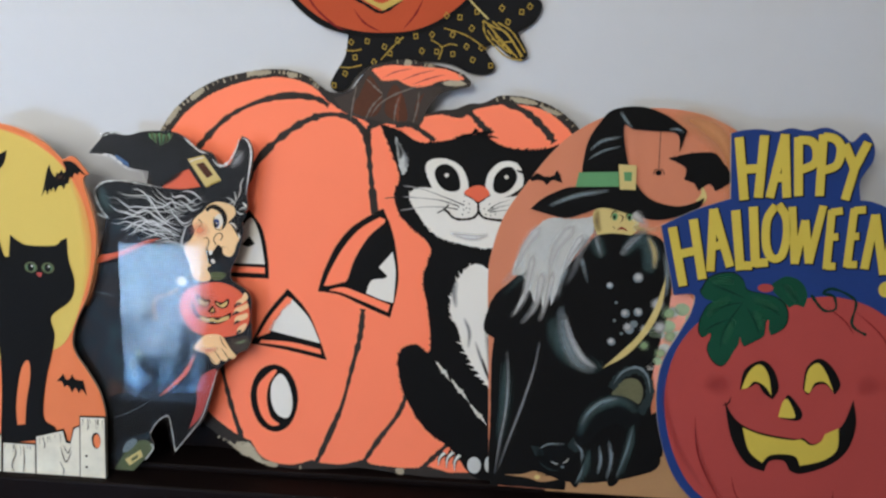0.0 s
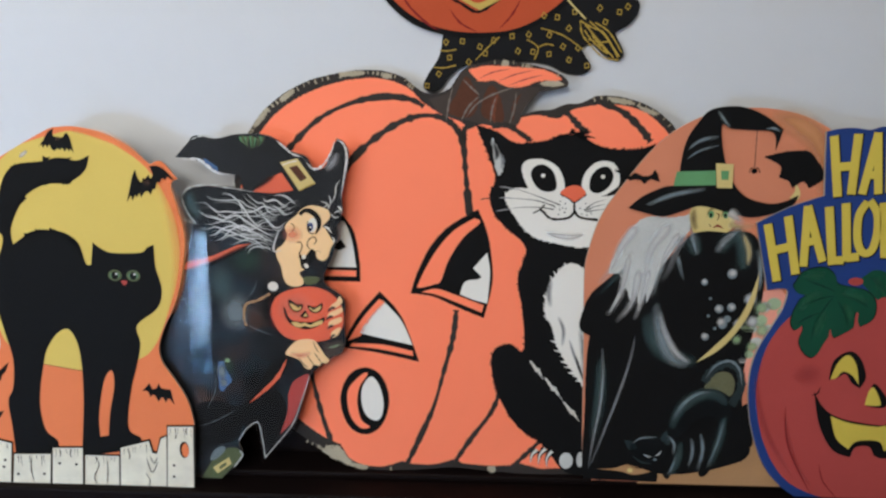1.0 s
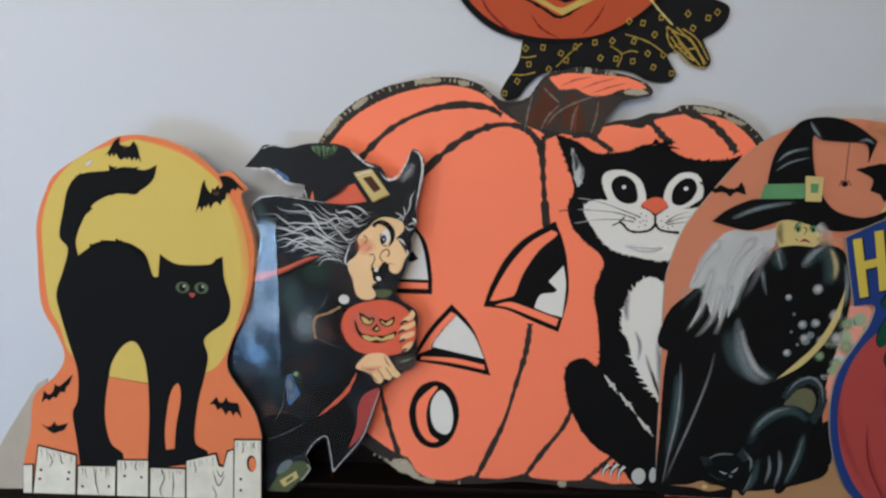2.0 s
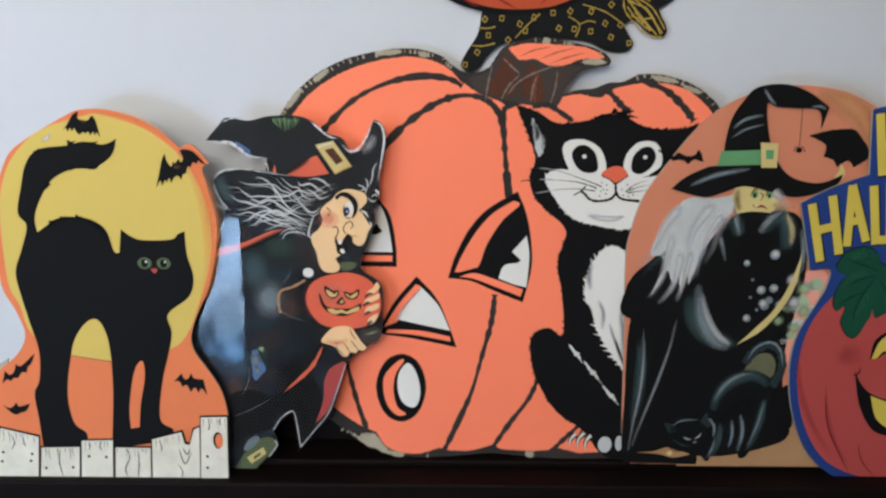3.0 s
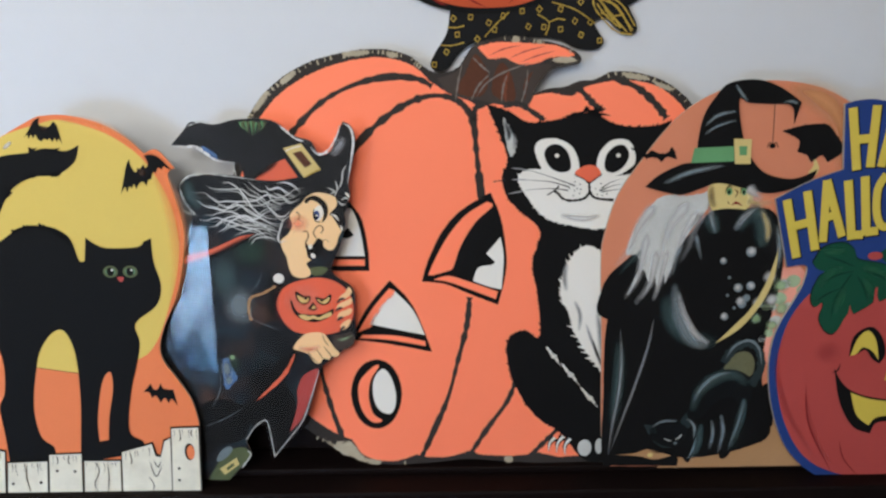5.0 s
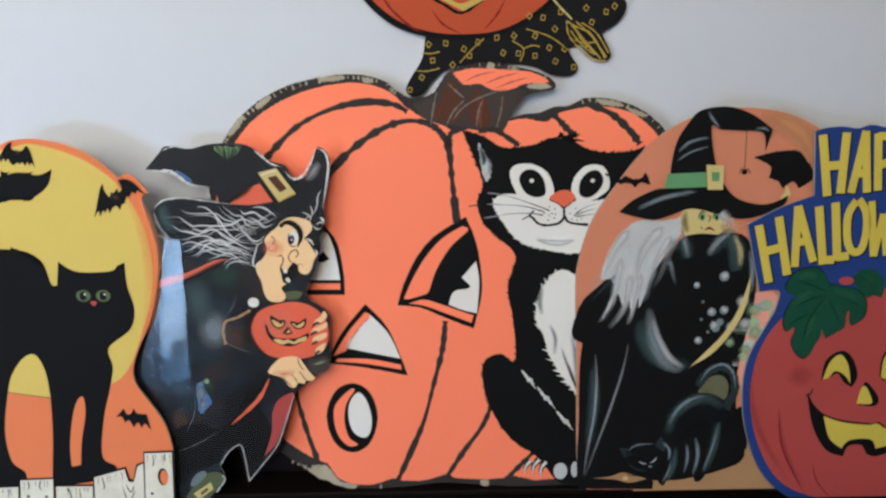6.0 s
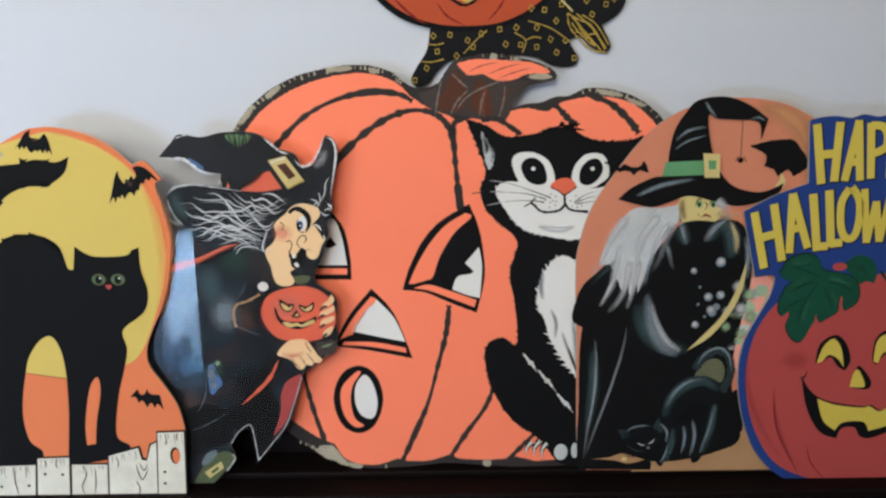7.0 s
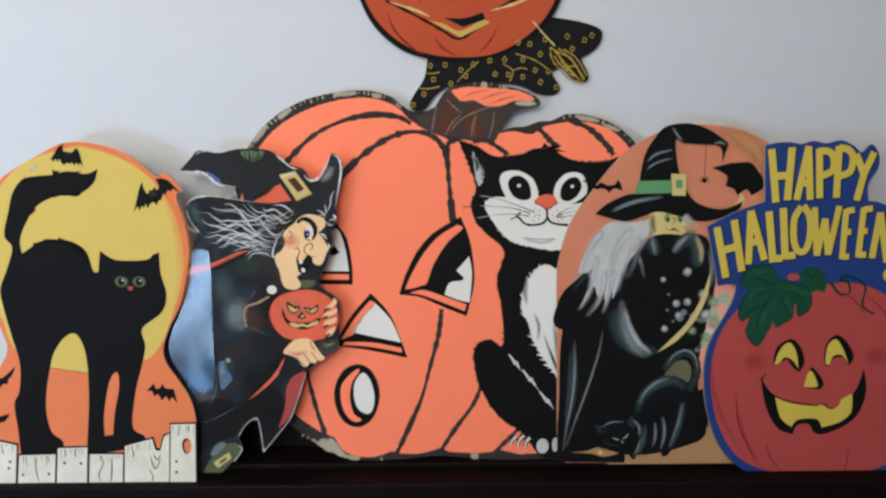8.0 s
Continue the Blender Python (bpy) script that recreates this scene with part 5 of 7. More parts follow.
stroke(witch_a, "painted_edge_gleam", HAIR, 6, 0.16, [(-7.07, 31.79), (-6.83, 30.73), (-6.2, 29.59), (-5.53, 28.9)], taper=1, rough=0.25)
stroke(witch_a, "painted_edge_gleam", HAIR, 6, 0.13, [(-7.58, 29.83), (-6.78, 29.37), (-5.64, 28.96)], taper=1, rough=0.25)
stroke(witch_a, "painted_edge_gleam", LOCK, 6, 0.26, [(-7.55, 35.82), (-6.23, 35.7), (-5.3, 35.69), (-4.61, 35.35), (-3.83, 34.69), (-3.04, 34.24), (-1.93, 34.22)], taper=1, rough=0.25)
stroke(witch_a, "painted_edge_gleam", HAIR, 6, 0.18, [(-5.79, 37.64), (-4.66, 38.06), (-3.58, 37.94)], taper=1, rough=0.25)
stroke(witch_a, "painted_edge_gleam", LOCK, 6, 0.2, [(2.98, 37.65), (3.76, 36.99), (4.55, 36.33), (5.63, 35.99)], taper=1, rough=0.25)
stroke(witch_a, "painted_edge_gleam", LOCK, 6, 0.24, [(5.94, 35.55), (6.52, 34.89), (7.24, 34.88), (7.93, 35.53), (8.58, 36.61), (8.89, 37.58)], taper=1, rough=0.25)
stroke(witch_a, "painted_edge_gleam", HAIR, 6, 0.16, [(-1.93, 34.17), (-1.6, 33.45), (-1.48, 32.78)], taper=1, rough=0.25)
soft_stroke(witch_hat, "painted_hat_sheen", SOFTGREY, 4, 1.2, [(9.23, 36.49), (8.7, 35.52), (7.89, 34.65)])
soft_stroke(witch_hat, "painted_hat_sheen", SOFTTEAL, 4, 1.6, [(-6.24, 32.39), (-6.08, 31), (-5.08, 29.58)])
soft_stroke(witch_hat, "band_shade", SOFTBLACK, 5, 0.7, [(0.17, 32.48), (1.62, 33.41), (2.78, 34.22)])
stroke(witch_hat, "buckle_edge", WHITE, 7, 0.12, [(3.49, 35.14), (4.28, 35.46), (5.06, 35.62)])
stroke(witch_hat, "buckle_edge", OLIVE, 7, 0.14, [(5.24, 32.59), (6.04, 33.02), (6.78, 33.35)])
soft_stroke(witch_a, "strip_shade", SOFTBLACK, 5, 0.8, [(-6.67, 24.08), (-4.03, 24.98), (-1.09, 26.39), (0.65, 26.94)])
shape(witch_a, "cloak_front", INK, 4, [(-1.13, 9.47, 1), (0.48, 12.05), (2.19, 14.78), (3.3, 16.16), (3.66, 14.15), (2.19, 11.53), (3.08, 9.53), (2.69, 6.4), (0.62, 3.12, 1), (0.3, 5.8), (-0.09, 7.32, 1), (-1.31, 6.59), (-1.95, 7.6)])
shape(witch_a, "cloak_hem", INK, 3, [(-7.05, 8.43), (-4.63, 9.65), (-2.33, 8.99), (-1.13, 9.47), (-1.76, 6.78), (-2.58, 5.09), (-4.99, 4.36), (-6.83, 3.37)])
shape(witch_a, "sleeve", HATDARK, 5, [(-0.68, 16.93), (1.68, 18.1), (3.35, 17.18), (4.58, 16.38), (3.23, 14.76), (1.46, 14.18), (-0.22, 15.11)])
shape(witch_a, "cloak_lining", BRICK, 5, [(3.37, 10.46, 1), (4.02, 12), (5.46, 12.84), (5.79, 12.46, 1), (4.61, 9.51), (3.68, 7.33), (2.37, 5.9, 1), (3.27, 8.59)])
stroke(witch_a, "cloak_lining", PERSIMMON, 6, 0.42, [(3.33, 14.46), (2.05, 12.15), (-0.84, 9.46)], taper=1)
stroke(witch_a, "cloak_edge", HAIR, 6, 0.1, [(5.74, 12.59), (4.72, 9.51), (3.79, 7.14), (2.27, 5.13), (0.62, 3.12)])
stroke(witch_a, "cloak_edge", HAIR, 5, 0.1, [(0.62, 3.12), (0.3, 5.8), (-0.09, 7.2), (-1.31, 6.46), (-2.22, 5.08)])
witch_small_pumpkin = shape(witch_a, "small_pumpkin", PERSIMMON, 6, [(1.8, 19.29), (2.17, 20.94), (3.13, 21.82), (4.75, 22.33), (6.46, 22.48), (8.14, 21.88), (9.24, 20.68), (9.58, 19.08), (9.13, 17.65), (7.65, 16.7), (5.34, 16.49), (3.06, 17.12)])
soft_blob(witch_small_pumpkin, "pumpkin_shade", SOFTBLUSH, 7, 4.54, 20.16, 2.22, 1.89)
soft_stroke(witch_small_pumpkin, "pumpkin_edge", SOFTRED, 7, 0.5, [(2.02, 21.39), (1.8, 19.6), (2.11, 18.09), (3.22, 17.17)])
shape(witch_small_pumpkin, "pumpkin_eye_ring", INK, 8, [(3.79, 21.13), (4.62, 20.58), (5.2, 20.63), (5.18, 20.16), (4.69, 19.74), (4.13, 19.93), (3.81, 20.41)], steps=3)
shape(witch_small_pumpkin, "pumpkin_eye_ring", INK, 8, [(5.77, 20.51), (6.57, 20.32), (7.28, 20.79), (7.32, 20.25), (7.01, 19.78), (6.42, 19.66), (5.92, 19.97)], steps=3)
shape(witch_small_pumpkin, "pumpkin_eye", CREAM, 9, [(3.94, 20.71), (4.55, 20.4), (5.07, 20.4), (4.88, 19.98), (4.36, 19.93), (4.03, 20.29)], steps=3)
shape(witch_small_pumpkin, "pumpkin_eye", CREAM, 9, [(5.93, 20.27), (6.56, 20.14), (7.15, 20.49), (7.08, 20.07), (6.6, 19.78), (6.09, 20.03)], steps=3)
dot(witch_small_pumpkin, "pumpkin_pupil", INK, 10, 4.78, 20.34, 0.17, 0.11)
dot(witch_small_pumpkin, "pumpkin_pupil", INK, 10, 6.39, 20.14, 0.17, 0.11)
shape(witch_small_pumpkin, "pumpkin_nose", INK, 8, [(4.9, 19.26, 1), (5.51, 19.97, 1), (5.88, 19.25, 1), (5.47, 19.08)])
shape(witch_small_pumpkin, "pumpkin_nose_side", CREAM, 9, [(5.25, 19.26, 1), (5.56, 19.67, 1), (5.71, 19.31, 1)])
shape(witch_small_pumpkin, "pumpkin_mouth", INK, 8, [(3.16, 20.3, 1), (3.38, 20.06), (3.63, 19.28), (4.18, 18.79), (5.33, 18.66), (6.5, 18.76), (7.51, 19.29, 1), (7.48, 18.75), (6.76, 18.22), (5.76, 17.87), (4.72, 18), (3.87, 18.43), (3.34, 19.22)], steps=4)
shape(witch_small_pumpkin, "pumpkin_teeth", CREAM, 9, [(3.94, 18.61, 1), (4.46, 18.67), (5.04, 18.48), (5.45, 18.59), (6.01, 18.35), (6.49, 18.64), (7.32, 18.93, 1), (7.24, 18.51), (6.47, 18.22), (6, 18.1), (5.43, 18.23), (4.84, 18.06), (4.27, 18.25)], steps=3)
shape(witch_a, "finger", SKIN, 9, [(9.15, 21.54), (9.48, 21), (8.99, 20.41), (8.11, 20), (8.25, 20.54), (8.79, 20.95)], steps=4)
shape(witch_a, "finger", SKIN, 9, [(9.4, 20.34), (9.38, 19.81), (8.49, 19.34), (7.84, 19.11), (8.04, 19.7), (8.75, 20.05)], steps=4)
shape(witch_a, "finger", SKIN, 9, [(9.36, 19.27), (9.28, 18.73), (8.51, 18.38), (7.92, 18.2), (8.06, 18.8), (8.71, 19.1)], steps=4)
shape(witch_a, "finger", SKIN, 9, [(9.25, 18.13), (8.99, 17.4), (8.34, 16.99), (8.18, 17.47), (8.67, 17.95)], steps=4)
stroke(witch_a, "finger_nail", TEAL, 10, 0.3, [(7.87, 19.82), (8.3, 20.24), (8.76, 20.29)], taper=1)
stroke(witch_a, "finger_nail", TEAL, 10, 0.3, [(7.66, 18.93), (8.08, 19.28), (8.49, 19.34)], taper=1)
stroke(witch_a, "finger_nail", TEAL, 10, 0.3, [(7.8, 17.96), (8.16, 18.26), (8.51, 18.32)], taper=1)
stroke(witch_a, "finger_nail", TEAL, 10, 0.3, [(8.04, 16.93), (8.41, 17.23), (8.64, 17.35)], taper=1)
shape(witch_a, "cuff", STEMGREY, 6, [(7.44, 16.39), (8.26, 16.44), (9.09, 16.73), (9.59, 16.24), (9.38, 15.38), (8.55, 14.9), (7.84, 14.91), (7.4, 15.41)], steps=4)
soft_stroke(witch_a, "cuff_fold", SOFTMINT, 7, 0.35, [(7.77, 15.89), (8.47, 16.01), (9.3, 16.36)])
shape(witch_a, "hand", SKIN, 8, [(3.23, 15.15), (4.05, 16.25), (4.89, 16.72), (6.29, 16.71), (6.95, 15.9), (7.5, 15.04), (7.95, 14.54), (7.69, 14.11), (7.11, 14.18), (6.86, 13.81), (6.28, 13.94), (5.9, 13.45), (5.32, 13.59), (4.72, 14.46), (3.97, 14.78)], steps=4)
soft_stroke(witch_a, "hand_blush", SOFTBLUSH, 9, 0.8, [(3.7, 15.15), (4.86, 14.95), (6.05, 15.3)])
stroke(witch_a, "finger_line", BROWN, 10, 0.1, [(4.68, 14.83), (5.11, 14.08), (5.67, 13.58)], taper=1)
stroke(witch_a, "finger_line", BROWN, 10, 0.1, [(5.51, 15.06), (5.95, 14.44), (6.27, 13.88)], taper=1)
stroke(witch_a, "finger_line", BROWN, 10, 0.1, [(6.34, 15.3), (6.78, 14.68), (7.17, 14.12)], taper=1)
stroke(witch_a, "finger_line", BROWN, 10, 0.1, [(6.28, 16.65), (6.48, 15.91), (6.92, 15.29)], taper=1)
shape(witch_small_pumpkin, "stalk", MOSS, 9, [(5.4, 23.47), (6.43, 23.63), (7.11, 23.44), (6.69, 22.86), (5.65, 22.76)], steps=4)
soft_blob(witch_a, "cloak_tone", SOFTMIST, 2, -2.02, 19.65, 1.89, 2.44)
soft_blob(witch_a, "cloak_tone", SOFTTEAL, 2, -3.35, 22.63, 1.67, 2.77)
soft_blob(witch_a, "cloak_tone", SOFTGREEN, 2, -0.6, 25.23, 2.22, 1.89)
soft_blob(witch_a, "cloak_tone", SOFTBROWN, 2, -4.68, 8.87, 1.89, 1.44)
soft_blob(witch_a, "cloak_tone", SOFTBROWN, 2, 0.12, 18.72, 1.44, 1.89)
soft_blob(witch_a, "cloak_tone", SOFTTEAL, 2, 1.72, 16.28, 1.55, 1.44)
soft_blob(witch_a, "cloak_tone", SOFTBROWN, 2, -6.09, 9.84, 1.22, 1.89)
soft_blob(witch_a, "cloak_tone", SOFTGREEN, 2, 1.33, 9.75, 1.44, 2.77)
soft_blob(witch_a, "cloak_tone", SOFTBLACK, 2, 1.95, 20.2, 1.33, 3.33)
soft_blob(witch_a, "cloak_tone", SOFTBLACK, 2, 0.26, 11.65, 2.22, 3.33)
stroke(witch_a, "worn_line", MIST, 6, 0.07, [(-0.69, 19.63), (-0.93, 18.55), (0.06, 17.82), (2.05, 17.06)], taper=1, rough=0.3)
stroke(witch_a, "worn_line", MIST, 6, 0.07, [(-4.42, 12.34), (-4.68, 10.46), (-5.59, 8.69)], taper=1, rough=0.3)
stroke(witch_a, "worn_line", MIST, 6, 0.07, [(-6.35, 6.65), (-4.49, 7.4), (-2.31, 8.65)], taper=1, rough=0.3)
stroke(witch_a, "worn_line", MIST, 6, 0.07, [(-7.8, 20.91), (-6.55, 20.78), (-5.07, 20.46)], taper=1, rough=0.3)
stroke(witch_a, "worn_line", MIST, 6, 0.07, [(0.41, 23.18), (0.04, 22), (-0.76, 21.12)], taper=1, rough=0.3)
dot(witch_a, "earring", WHITE, 7, 2.14, 22.47, 0.55, 0.5)
stroke(witch_a, "cord", TAN, 5, 0.25, [(1.76, 21.66), (0.41, 20.91), (-0.75, 20.51), (-1.1, 19.44), (-0.9, 18.13)])
witch_shoe = shape(witch_a, "shoe", MOSS, 4, [(-6.56, 0.53, 1), (-5.75, 1.94), (-4.44, 3.65), (-2.75, 4.2), (-1.97, 3.42), (-2.88, 2.14), (-4.36, 0.49, 1)])
shape(witch_shoe, "shoe_tongue", MIST, 5, [(-5.57, 2.7), (-5.02, 3.85), (-4.04, 4.34), (-3.84, 3.83), (-4.8, 2.82)])
shape(witch_shoe, "shoe_buckle", CREAM, 6, [(-5.28, 1.8, 1), (-3.42, 3.05, 1), (-3.17, 2.28, 1), (-4.79, 1.08, 1)])
shape(witch_hat, "buckle_hole", MOSS, 7, [(-4.56, 1.91, 1), (-3.81, 2.48, 1), (-3.71, 2.16, 1), (-4.46, 1.59, 1)])
stroke(witch_shoe, "shoe_edge", HAIR, 6, 0.15, [(-2.18, 3.8), (-1.92, 3.29), (-2.9, 1.89)])
laminate = sheet("laminate", smooth([(-7.58, 35.96, 1), (-6.27, 37.37), (-5.39, 38.18), (-3.24, 37.89), (-1.03, 38.36), (2.23, 38.23), (4.34, 36.75), (5.96, 36.19), (6.73, 34.92), (7.84, 35.19), (8.63, 36.99), (9.22, 38.02, 1), (9.97, 37.58), (10.42, 36.43), (10.25, 34.68), (9.66, 32.18), (9.71, 30.5), (9.01, 29.66), (9.17, 27.95), (8.52, 25.66), (7.62, 23.06), (9.66, 21.27), (9.74, 18.6), (9.64, 15.89), (7.97, 14.39), (5.86, 12.59), (5.16, 10.12), (4.14, 7.01), (2.38, 5.01), (0.54, 2.67, 1), (0.17, 5.68), (-0.16, 7.07, 1), (-1.2, 6.33), (-2.12, 4.89), (-1.85, 3.41), (-3.6, 1.12), (-4.95, 0.5, 1), (-7.33, 0.54, 1), (-8.99, 5.95), (-10.7, 12.2), (-9.86, 18.24), (-7.58, 24.09), (-6.09, 28.95), (-7.39, 31.49), (-6.17, 32.93), (-3.02, 33.12), (-0.78, 32.77, 1), (-1.09, 33.99, 1), (-2.95, 34.23), (-5.06, 35.34)]), 0.0072, 0.0072, film, witch_a, "clear glossy laminate over the card")
laminate.visible_shadow = False
CREASE, FOLD = -0.045, math.tan(radians(5.5))     # the film bends back along an upright crease
bm = bmesh.new()
bm.from_mesh(laminate.data)
bmesh.ops.bisect_plane(bm, geom=bm.verts[:] + bm.edges[:] + bm.faces[:], plane_co=(CREASE, 0, 0), plane_no=(1, 0, 0))
for v in bm.verts:
    v.co.y += max(0.0, CREASE - v.co.x) * FOLD
bm.to_mesh(laminate.data)
bm.free()

witch_b = cutout("moon_figure_cutout", 0.23, -0.0062, 1.258, 5, "peach moon card with a dark cloaked shape in a pointed hat")
card(witch_b, [(-12.2, 22.77), (-11.89, 25.73), (-10.7, 29.51), (-8.46, 32.94), (-5.86, 36.29), (-2.96, 38.66), (0.81, 40.13), (5.21, 40.4), (9.76, 39.32), (13.43, 36.59), (15.91, 30.42), (16.81, 23.43), (16.21, 14.29), (14.59, 7.94), (14.93, -0.18, 1), (-10.45, 0.12, 1), (-11.5, 2.59), (-11.89, 14.21)], PEACH, print_name="moon")
shape(witch_b, "ground", TAN, 2, [(-5.48, -0.13, 1), (-2.58, 2.63), (3.57, 2.52), (5.89, 5.3), (6.12, 7.91), (7.72, 3.99), (10.85, 3.35), (14.38, 4.02), (14.86, -0.11, 1)])
figure_cloak = shape(witch_b, "cloak", INK, 3, [(-10.25, 19.15), (-8.08, 22.18), (-4.17, 24.57), (-1.24, 27.74), (1.9, 27.98), (4.92, 27.63), (6.14, 24.59), (6.32, 21.01), (5.57, 16.74), (5.1, 13.63), (4.97, 11.11), (5.58, 7.26), (6.41, 3.66), (3.91, 2.12), (-0.62, 1.1), (-4.95, 1.15, 1), (-8.6, 0.2), (-11.23, 0.72), (-11.57, 3.92), (-11.52, 7.84), (-11.59, 14.21), (-11.12, 17.62)], fur=0.05)
shape(figure_cloak, "shoulder", INK, 4, [(-12.32, 17.18), (-12.11, 19.6), (-11.36, 21.26), (-10.07, 22.5), (-8.79, 23.54), (-7.52, 23.41), (-6.76, 19.83), (-8.93, 16.22)], fur=0.06)
shape(witch_b, "shade_base", INK, 4, [(-11.33, 0.25, 1), (-11.15, 1.59), (-8.02, 0.87), (-3.72, 1.29), (-3.33, 0.08, 1)])
figure_hat = shape(witch_b, "hat", INK, 12, [(-8.13, 30.29, 1), (-6.75, 31.48), (-4.62, 32.48), (-3.15, 32.81), (-3.13, 34.61), (-2.69, 37.12), (-1.65, 38.93), (-0.38, 40.23), (2.3, 40.55), (4.71, 39.77), (6.79, 38.33, 1), (6.2, 36.22, 1), (5.85, 38), (3.57, 38.24), (1.65, 38.36), (0.72, 38.69), (1.04, 36.15), (1.68, 34.13), (2.7, 32.42), (4.02, 31.39), (6.07, 30.91), (7.49, 31.13), (8.88, 31.8, 1), (8.38, 30.78), (6.43, 29.88), (4.15, 29.49), (1.81, 29.98), (-0.81, 30.57), (-2.79, 29.96), (-4.49, 29.46), (-6.22, 29.76)])
shape(figure_hat, "hat_band", SAGE, 14, [(-3.44, 34.05, 1), (0.42, 34.19, 1), (0.56, 32.72, 1), (-3.71, 32.59, 1)])
shape(figure_hat, "hat_buckle", CREAM, 15, [(0.38, 34.92, 1), (2.14, 34.85, 1), (2.18, 32.43, 1), (0.64, 32.44, 1)])
shape(figure_hat, "buckle_hole", SAGE, 16, [(0.93, 34.19, 1), (1.73, 34.18, 1), (1.73, 33.28, 1), (1.04, 33.29, 1)])
soft_stroke(figure_hat, "hat_gleam", SOFTMIST, 14, 0.45, [(-2.52, 36.17), (-1.33, 37.16), (0.56, 37.59)], taper=1)
soft_stroke(figure_hat, "hat_gleam", SOFTMIST, 14, 0.33, [(-2.59, 35.28), (-1.28, 36.16), (0.61, 36.71)], taper=1)
soft_stroke(figure_hat, "hat_gleam", SOFTMIST, 14, 0.45, [(0.25, 40.12), (0.8, 39.3), (1.53, 38.47)], taper=1)
soft_stroke(figure_hat, "hat_gleam", SOFTMIST, 14, 0.38, [(4.98, 38.34), (5.82, 38.44), (6.52, 38.11)], taper=1)
soft_stroke(figure_hat, "brim_gleam", SOFTMIST, 14, 0.68, [(-6.37, 30.56), (-3.73, 31.68), (-0.33, 32.33)], taper=1)

figure_hair = shape(witch_b, "hair", HAIR, 6, [(-6, 29.4), (-4.13, 29.32), (-2.16, 29.58), (-1.46, 30.14), (-1.43, 28.84), (-2.03, 27.53), (-3.18, 25.98), (-4.33, 24.07), (-5.02, 22.08), (-5.62, 20.3, 1), (-5.87, 21.61), (-6.4, 19.53, 1), (-6.72, 21.33), (-7.26, 20.56), (-7.91, 21.88), (-8.54, 20.57), (-9.52, 19.02, 1), (-8.68, 21.05), (-8.17, 22.53), (-8.79, 23.42), (-9.71, 23.43), (-9.22, 25.3), (-8.38, 27.03), (-7.31, 28.51)], fur=0.06, pitch=0.4)
soft_stroke(figure_hair, "hair_lock", SOFTWHITE, 8, 1.6, [(-6.92, 28.62), (-8.52, 26.34), (-9.39, 24.02), (-10.81, 22.15)], taper=2)
soft_stroke(figure_hair, "hair_lock", SOFTWHITE, 8, 1.3, [(-7.63, 25.75), (-8.07, 22.83), (-8.55, 20.75), (-9.75, 18.78)], taper=2)
soft_stroke(figure_hair, "hair_lock", SOFTWHITE, 8, 1.3, [(-6.68, 23.99), (-6.95, 21.33), (-7.46, 19.84), (-8.73, 18.17)], taper=2)
soft_stroke(figure_hair, "hair_lock", SOFTWHITE, 8, 1.0, [(-5.53, 23.97), (-5.93, 21.61), (-6.46, 19.53), (-6.81, 18.51)], taper=2)
soft_stroke(figure_hair, "hair_lock", SOFTWHITE, 8, 1.1, [(-2.63, 27.99), (-3.91, 25.7), (-4.64, 23.37), (-5.35, 20.71)], taper=2)
soft_stroke(figure_hair, "hair_lock", SOFTGREY, 8, 1.0, [(-1.43, 28.84), (-1.33, 27.4), (-0.87, 25.66)], taper=2)
soft_stroke(figure_hair, "hair_lock", SOFTGREY, 8, 1.2, [(-2.04, 27.7), (-2.95, 25.98), (-3.42, 24.24), (-4.3, 22.48)], taper=2)
soft_stroke(figure_hair, "hair_lock", SOFTWHITE, 8, 1.8, [(-3.53, 28.86), (-5.37, 26.3), (-6.08, 23.39), (-6.53, 21.03)], taper=2)
soft_stroke(figure_hair, "hair_lock", SOFTTEAL, 8, 0.8, [(-7.84, 24), (-9.22, 22.72), (-10.6, 21.08)], taper=2)
soft_stroke(figure_hair, "hair_lock", SOFTMIST, 8, 0.7, [(-4.11, 24.25), (-4.72, 22.78), (-4.79, 21)], taper=2)
soft_stroke(figure_hair, "hair_lock", SOFTMIST, 8, 0.7, [(-2.75, 25.4), (-2.37, 23.93), (-2, 22.75)], taper=2)
figure_face_patch = shape(witch_b, "face_patch", CREAM, 11, [(-1.8, 30.15), (-0.83, 30.76), (0.57, 30.85), (2.02, 30.38), (2.72, 29.35), (2.52, 28.39), (2.05, 27.88, 1), (0.22, 28.02), (-1.31, 27.81, 1), (-1.72, 28.84)])
dot(figure_face_patch, "eye", SAGE, 12, 0.32, 29.72, 0.28, 0.39)
dot(figure_face_patch, "eye_pupil", INK, 13, 0.27, 29.67, 0.14, 0.22)
stroke(figure_face_patch, "eye_lid", INK, 13, 0.12, [(-0.11, 29.45), (0.02, 30.01), (0.33, 30.29), (0.63, 30.06)], taper=1)
dot(figure_face_patch, "eye", SAGE, 12, 1.79, 29.71, 0.28, 0.39)
dot(figure_face_patch, "eye_pupil", INK, 13, 1.74, 29.65, 0.14, 0.22)
stroke(figure_face_patch, "eye_lid", INK, 13, 0.12, [(1.36, 29.43), (1.49, 29.99), (1.8, 30.27), (2.1, 30.04)], taper=1)
stroke(figure_face_patch, "nose_line", BROWN, 12, 0.12, [(0.7, 29.95), (1.12, 29.66), (0.93, 29.09)], taper=1)
stroke(figure_face_patch, "mouth", BRICKDARK, 12, 0.22, [(0.59, 28.35), (1.08, 28.58), (1.67, 28.28)], taper=1)
